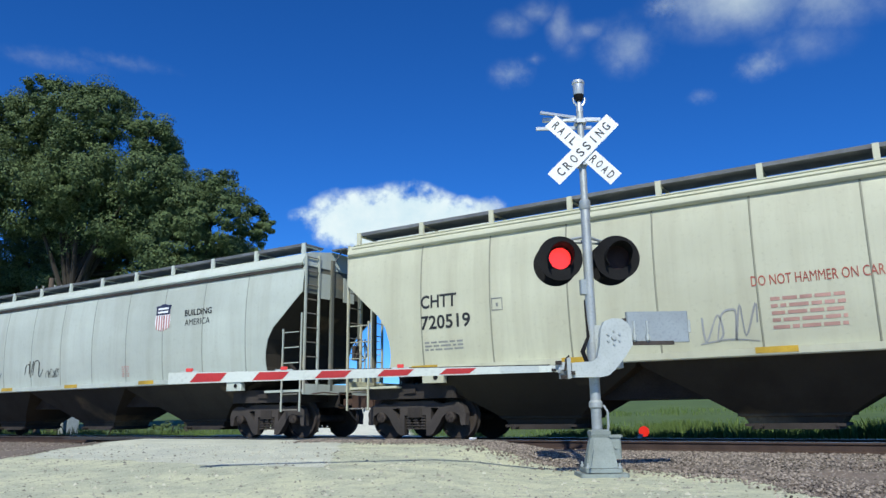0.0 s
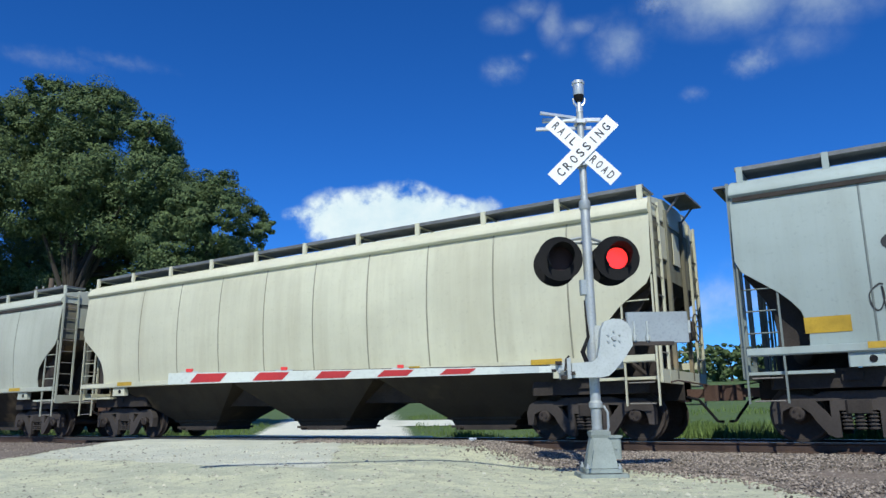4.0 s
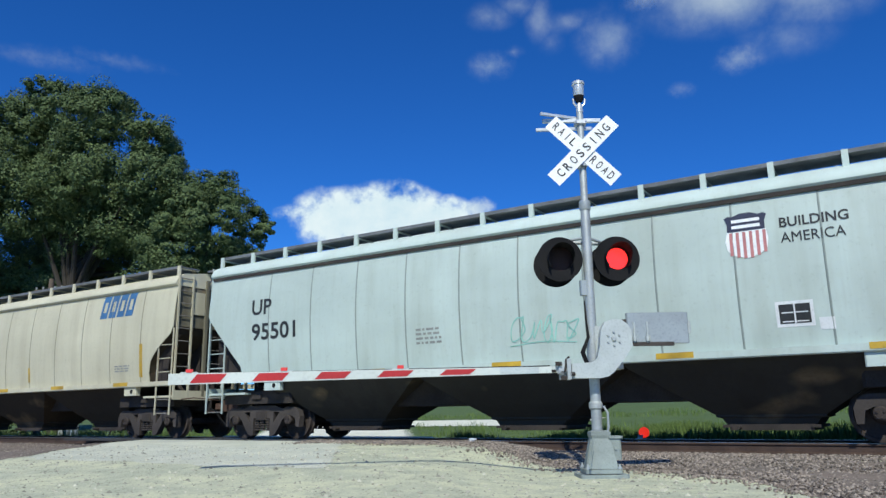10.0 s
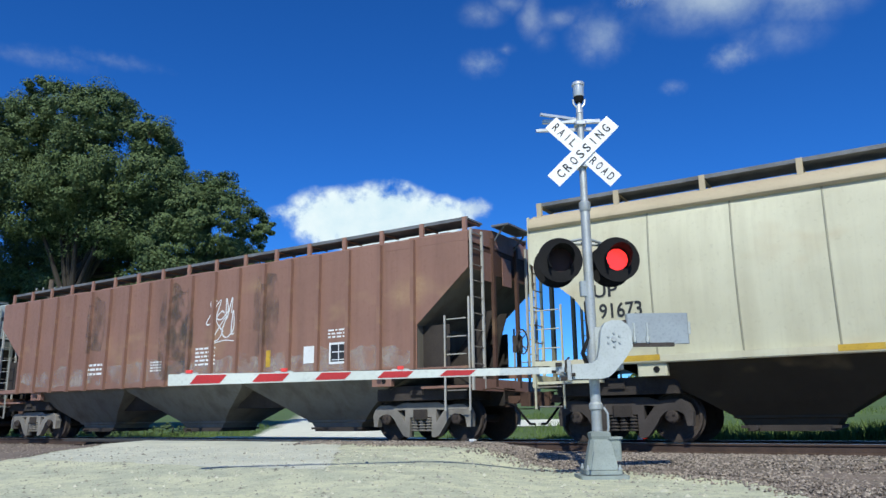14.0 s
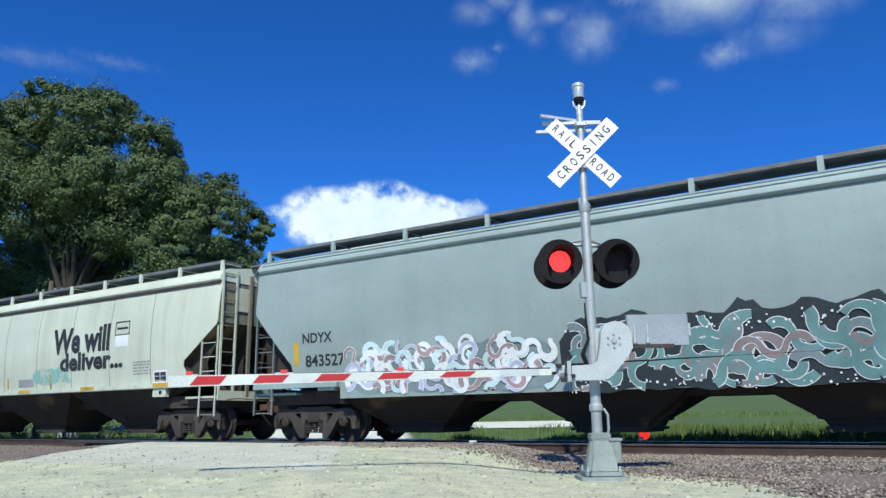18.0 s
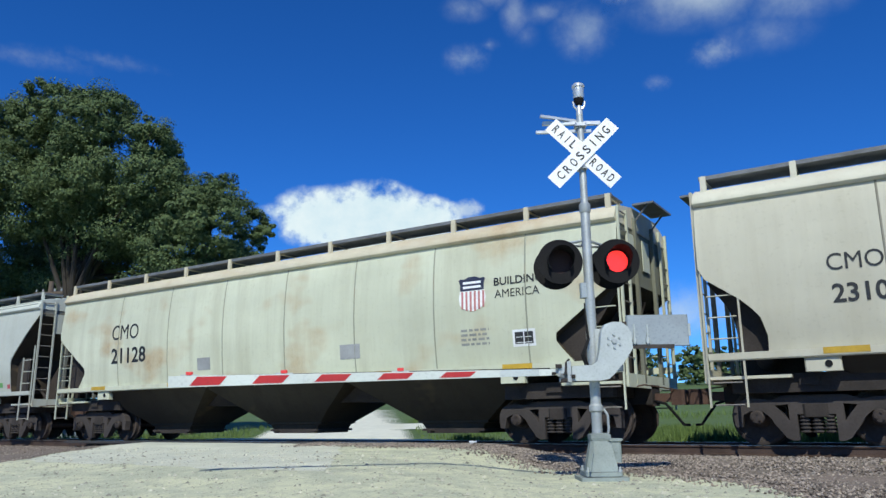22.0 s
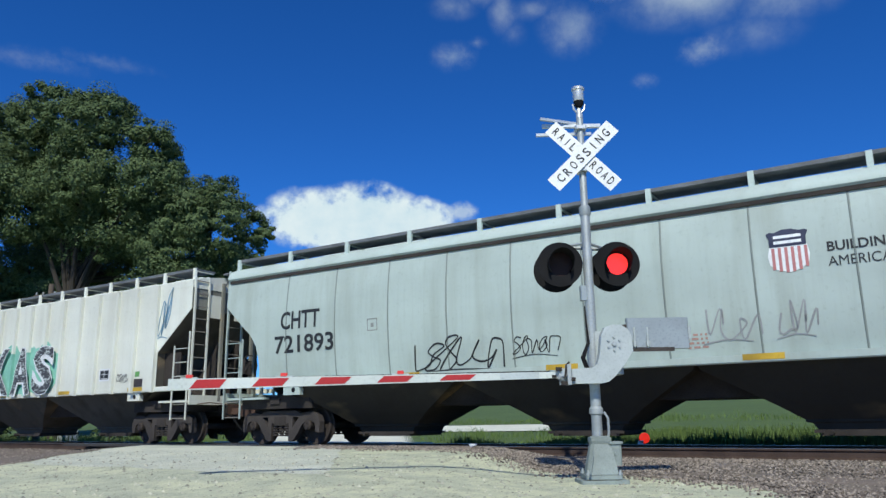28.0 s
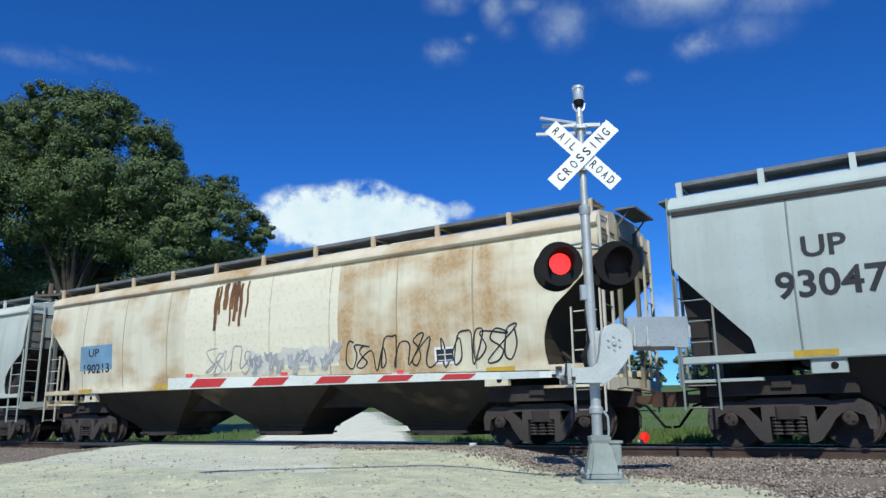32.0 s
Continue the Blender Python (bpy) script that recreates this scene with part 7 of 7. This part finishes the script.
hopper_car('grey-green hopper car with scrawled black tags', -437.06, -419.95, (0.42, 0.46, 0.39), 'round', 'slant', 0.4, 0, (-5.69, 1.49), 15, eave=True, marks=[
    ('shield', '-', 4.27, 4.95, 2.97, 3.72),
    ('t', 'BUILDING', 5.15, 6.19, 3.424, 3.6),
    ('t', 'AMERICA', 5.16, 6.16, 3.16, 3.3360000000000003),
    ('t', 'UP', -6.92, -6.27, 2.86, 3.2),
    ('t', '99684', -6.98, -5.34, 2.27, 2.69),
    ('scr', '7', -5.08, -2.45, 1.55, 2.32),
    ('scr', '6', 3.58, 4.99, 1.85, 2.27),
    ('squares', '-', 5.08, 5.5, 1.84, 2.18),
])
hopper_car('light olive-grey hopper car with large black numbers', -455.94, -438.43, (0.48, 0.5, 0.42), 'round', 'arc', 0.35, 0, 9, 11, eave=True, marks=[
    ('t', 'CHTT', -7.17, -5.99, 2.56, 2.93),
    ('t', '721988', -7.31, -5.51, 2.09, 2.52),
])
hopper_car('pale blue-grey hopper car with black line graffiti', -475.52, -457.32, (0.46, 0.53, 0.5), 'round', 'deep', 0.4, 0, (-5.51, 1.5), 11, eave=True, marks=[
    ('t', 'CHTT', -7.18, -5.96, 2.67, 3.1),
    ('t', '721893', -7.37, -5.54, 2.11, 2.53),
    ('scr', '5', -3.48, -1.24, 1.49, 2.25),
    ('scr', '5', -1.05, -0.1, 1.69, 2.08),
    ('shield', '-', 3.73, 4.36, 2.77, 3.49),
    ('t', 'BUILDING', 4.61, 5.57, 3.04, 3.2),
    ('t', 'AMERICA', 4.6, 5.48, 2.8, 2.96),
    ('scr_grey', '9', 2.57, 3.37, 1.73, 2.29),
    ('scr_grey', '9', 3.73, 4.3, 1.75, 2.33),
    ('bars_red', '4', 2.31, 2.66, 1.62, 1.9),
    ('box', '-', -4.57, -4.29, 2.46, 2.73),
])
hopper_car('white ribbed hopper car with large graffiti on mint green', -494.6, -476.89, (0.74, 0.74, 0.67), 'posts', 'post', 0.25, 0, 0, 15, marks=[
    ('t', 'UP', -6.38, -5.88, 2.63, 2.87),
    ('t', '10 03 26', -6.35, -4.26, 2.05, 2.41),
    ('halo_mint', '-', -4.63, 2.99, 1.41, 3.11),
    ('let_dark', 'PANKAS', -4.27, 2.94, 1.47, 2.92),
    ('squares', '-', 5.11, 5.5, 1.78, 2.03),
    ('patch_green', '-', 6.7, 6.89, 1.8, 1.94),
    ('patch_brown', '-', 6.59, 7.04, 1.52, 1.74),
    ('scr_blue', '8', 7.49, 7.94, 2.78, 4.06),
    ('scr', '6', 5.88, 6.38, 1.66, 1.9),
])
hopper_car('weathered grey-green rounded hopper car', -513.65, -495.98, (0.46, 0.5, 0.44), 'round', 'deep', 0.5, 0.03, (-3.41, 1.82), 11, eave=True, marks=[
    ('t', 'CHTT', -6.97, -5.74, 2.71, 3.13),
    ('t', '721188', -7.15, -5.36, 2.11, 2.57),
    ('shield', '-', 3.89, 4.58, 2.68, 3.46),
    ('t', 'BUILDING', 4.76, 5.77, 3.138, 3.29),
    ('t', 'AMERICA', 4.79, 5.78, 2.91, 3.0620000000000003),
    ('box', '-', -4.32, -3.98, 2.51, 2.75),
])
hopper_car('blue-grey hopper car with shield and dark scrawls', -532.02, -515.05, (0.42, 0.48, 0.47), 'round', 'slant', 0.35, 0, (-4.89, 1.69), 13, eave=True, marks=[
    ('t', 'UP', -6.42, -5.77, 2.97, 3.32),
    ('t', '93047', -6.86, -5.26, 2.33, 2.78),
    ('shield', '-', 4.43, 5.07, 3.05, 3.74),
    ('t', 'BUILDING', 5.24, 6.28, 3.4, 3.56),
    ('t', 'AMERICA', 5.23, 6.22, 3.16, 3.3200000000000003),
    ('squares', '-', 5.11, 5.57, 1.86, 2.18),
    ('scr', '8', 0.39, 1.33, 1.82, 2.64),
    ('scr', '14', 2.42, 4.88, 1.53, 1.76),
    ('bars_red', '4', 1.57, 2.27, 2.01, 2.25),
])
hopper_car('cream hopper car heavily stained with brown rust', -551.14, -533.37, (0.72, 0.67, 0.53), 'round', 'deep', 0.5, 0.95, 8, 11, roof=(0.64, 0.57, 0.43), ends=(0.6, 0.57, 0.48), marks=[
    ('panel', '-', -2.56, 2.65, 1.73, 4.32),
    ('runs', '11', -1.45, -0.15, 2.75, 4.03),
    ('patch_blue', '-', -7.17, -5.66, 2.04, 2.75),
    ('t', 'UP', -6.77, -6.27, 2.42, 2.65),
    ('t', '190213', -6.98, -5.78, 1.95, 2.22),
    ('jag_shadow', '5', -0.17, 2.67, 1.6, 2.34),
    ('scr_grey', '7', -1.8, -0.16, 1.7, 2.36),
    ('scr', '9', 2.78, 7.15, 1.56, 2.28),
    ('squares', '-', 5.27, 5.68, 1.68, 1.93),
])
hopper_car('pale grey-green covered hopper car', -569.2, -552.59, (0.5, 0.54, 0.5), 'round', 'arc', 0.4, 0, 8, 11, marks=[
])



# ---- all that moves ----
FLASH, PHASE = 0.5948, 0.21


def motions():
    for car, middle in TRAIN:
        walk(car, [(t, pose(middle + RUN[t], 0, 0)) for t in range(33)])
    first = [(f / FPS, f) for f in range(0, 32 * FPS + 1)]
    for k in (-0.89, 0.89):
        lead = WHEELS[k][0]
        walk(lead, [(t, pose(k, 0, WHEEL_R, 0, math.degrees(run(t) / WHEEL_R) % 360, 0)) for t, f in first])
        for ob in WHEELS[k][1:]:
            ob.rotation_mode = "QUATERNION"
            keys = ob.animation_data_create()
            keys.action = lead.animation_data.action
            keys.action_slot = lead.animation_data.action_slot
    for i, (lens, shade, x, y) in enumerate(LENSES):
        out = []
        for f in range(0, 32 * FPS + 1):
            beat = (f / FPS + PHASE) / FLASH
            lit = int(beat) % 2 == i and (beat % 1) * FLASH > 0.016
            out.append((f / FPS, pose(x, y if lit else y + 0.13, 2.81)))
        walk(lens, out)
    for ob, u, v, (du, dv) in CLOUDS:
        walk(ob, [(t, sky_pose(u + du * t / 32, v + dv * t / 32)) for t in (0, 16, 32)])


motions()
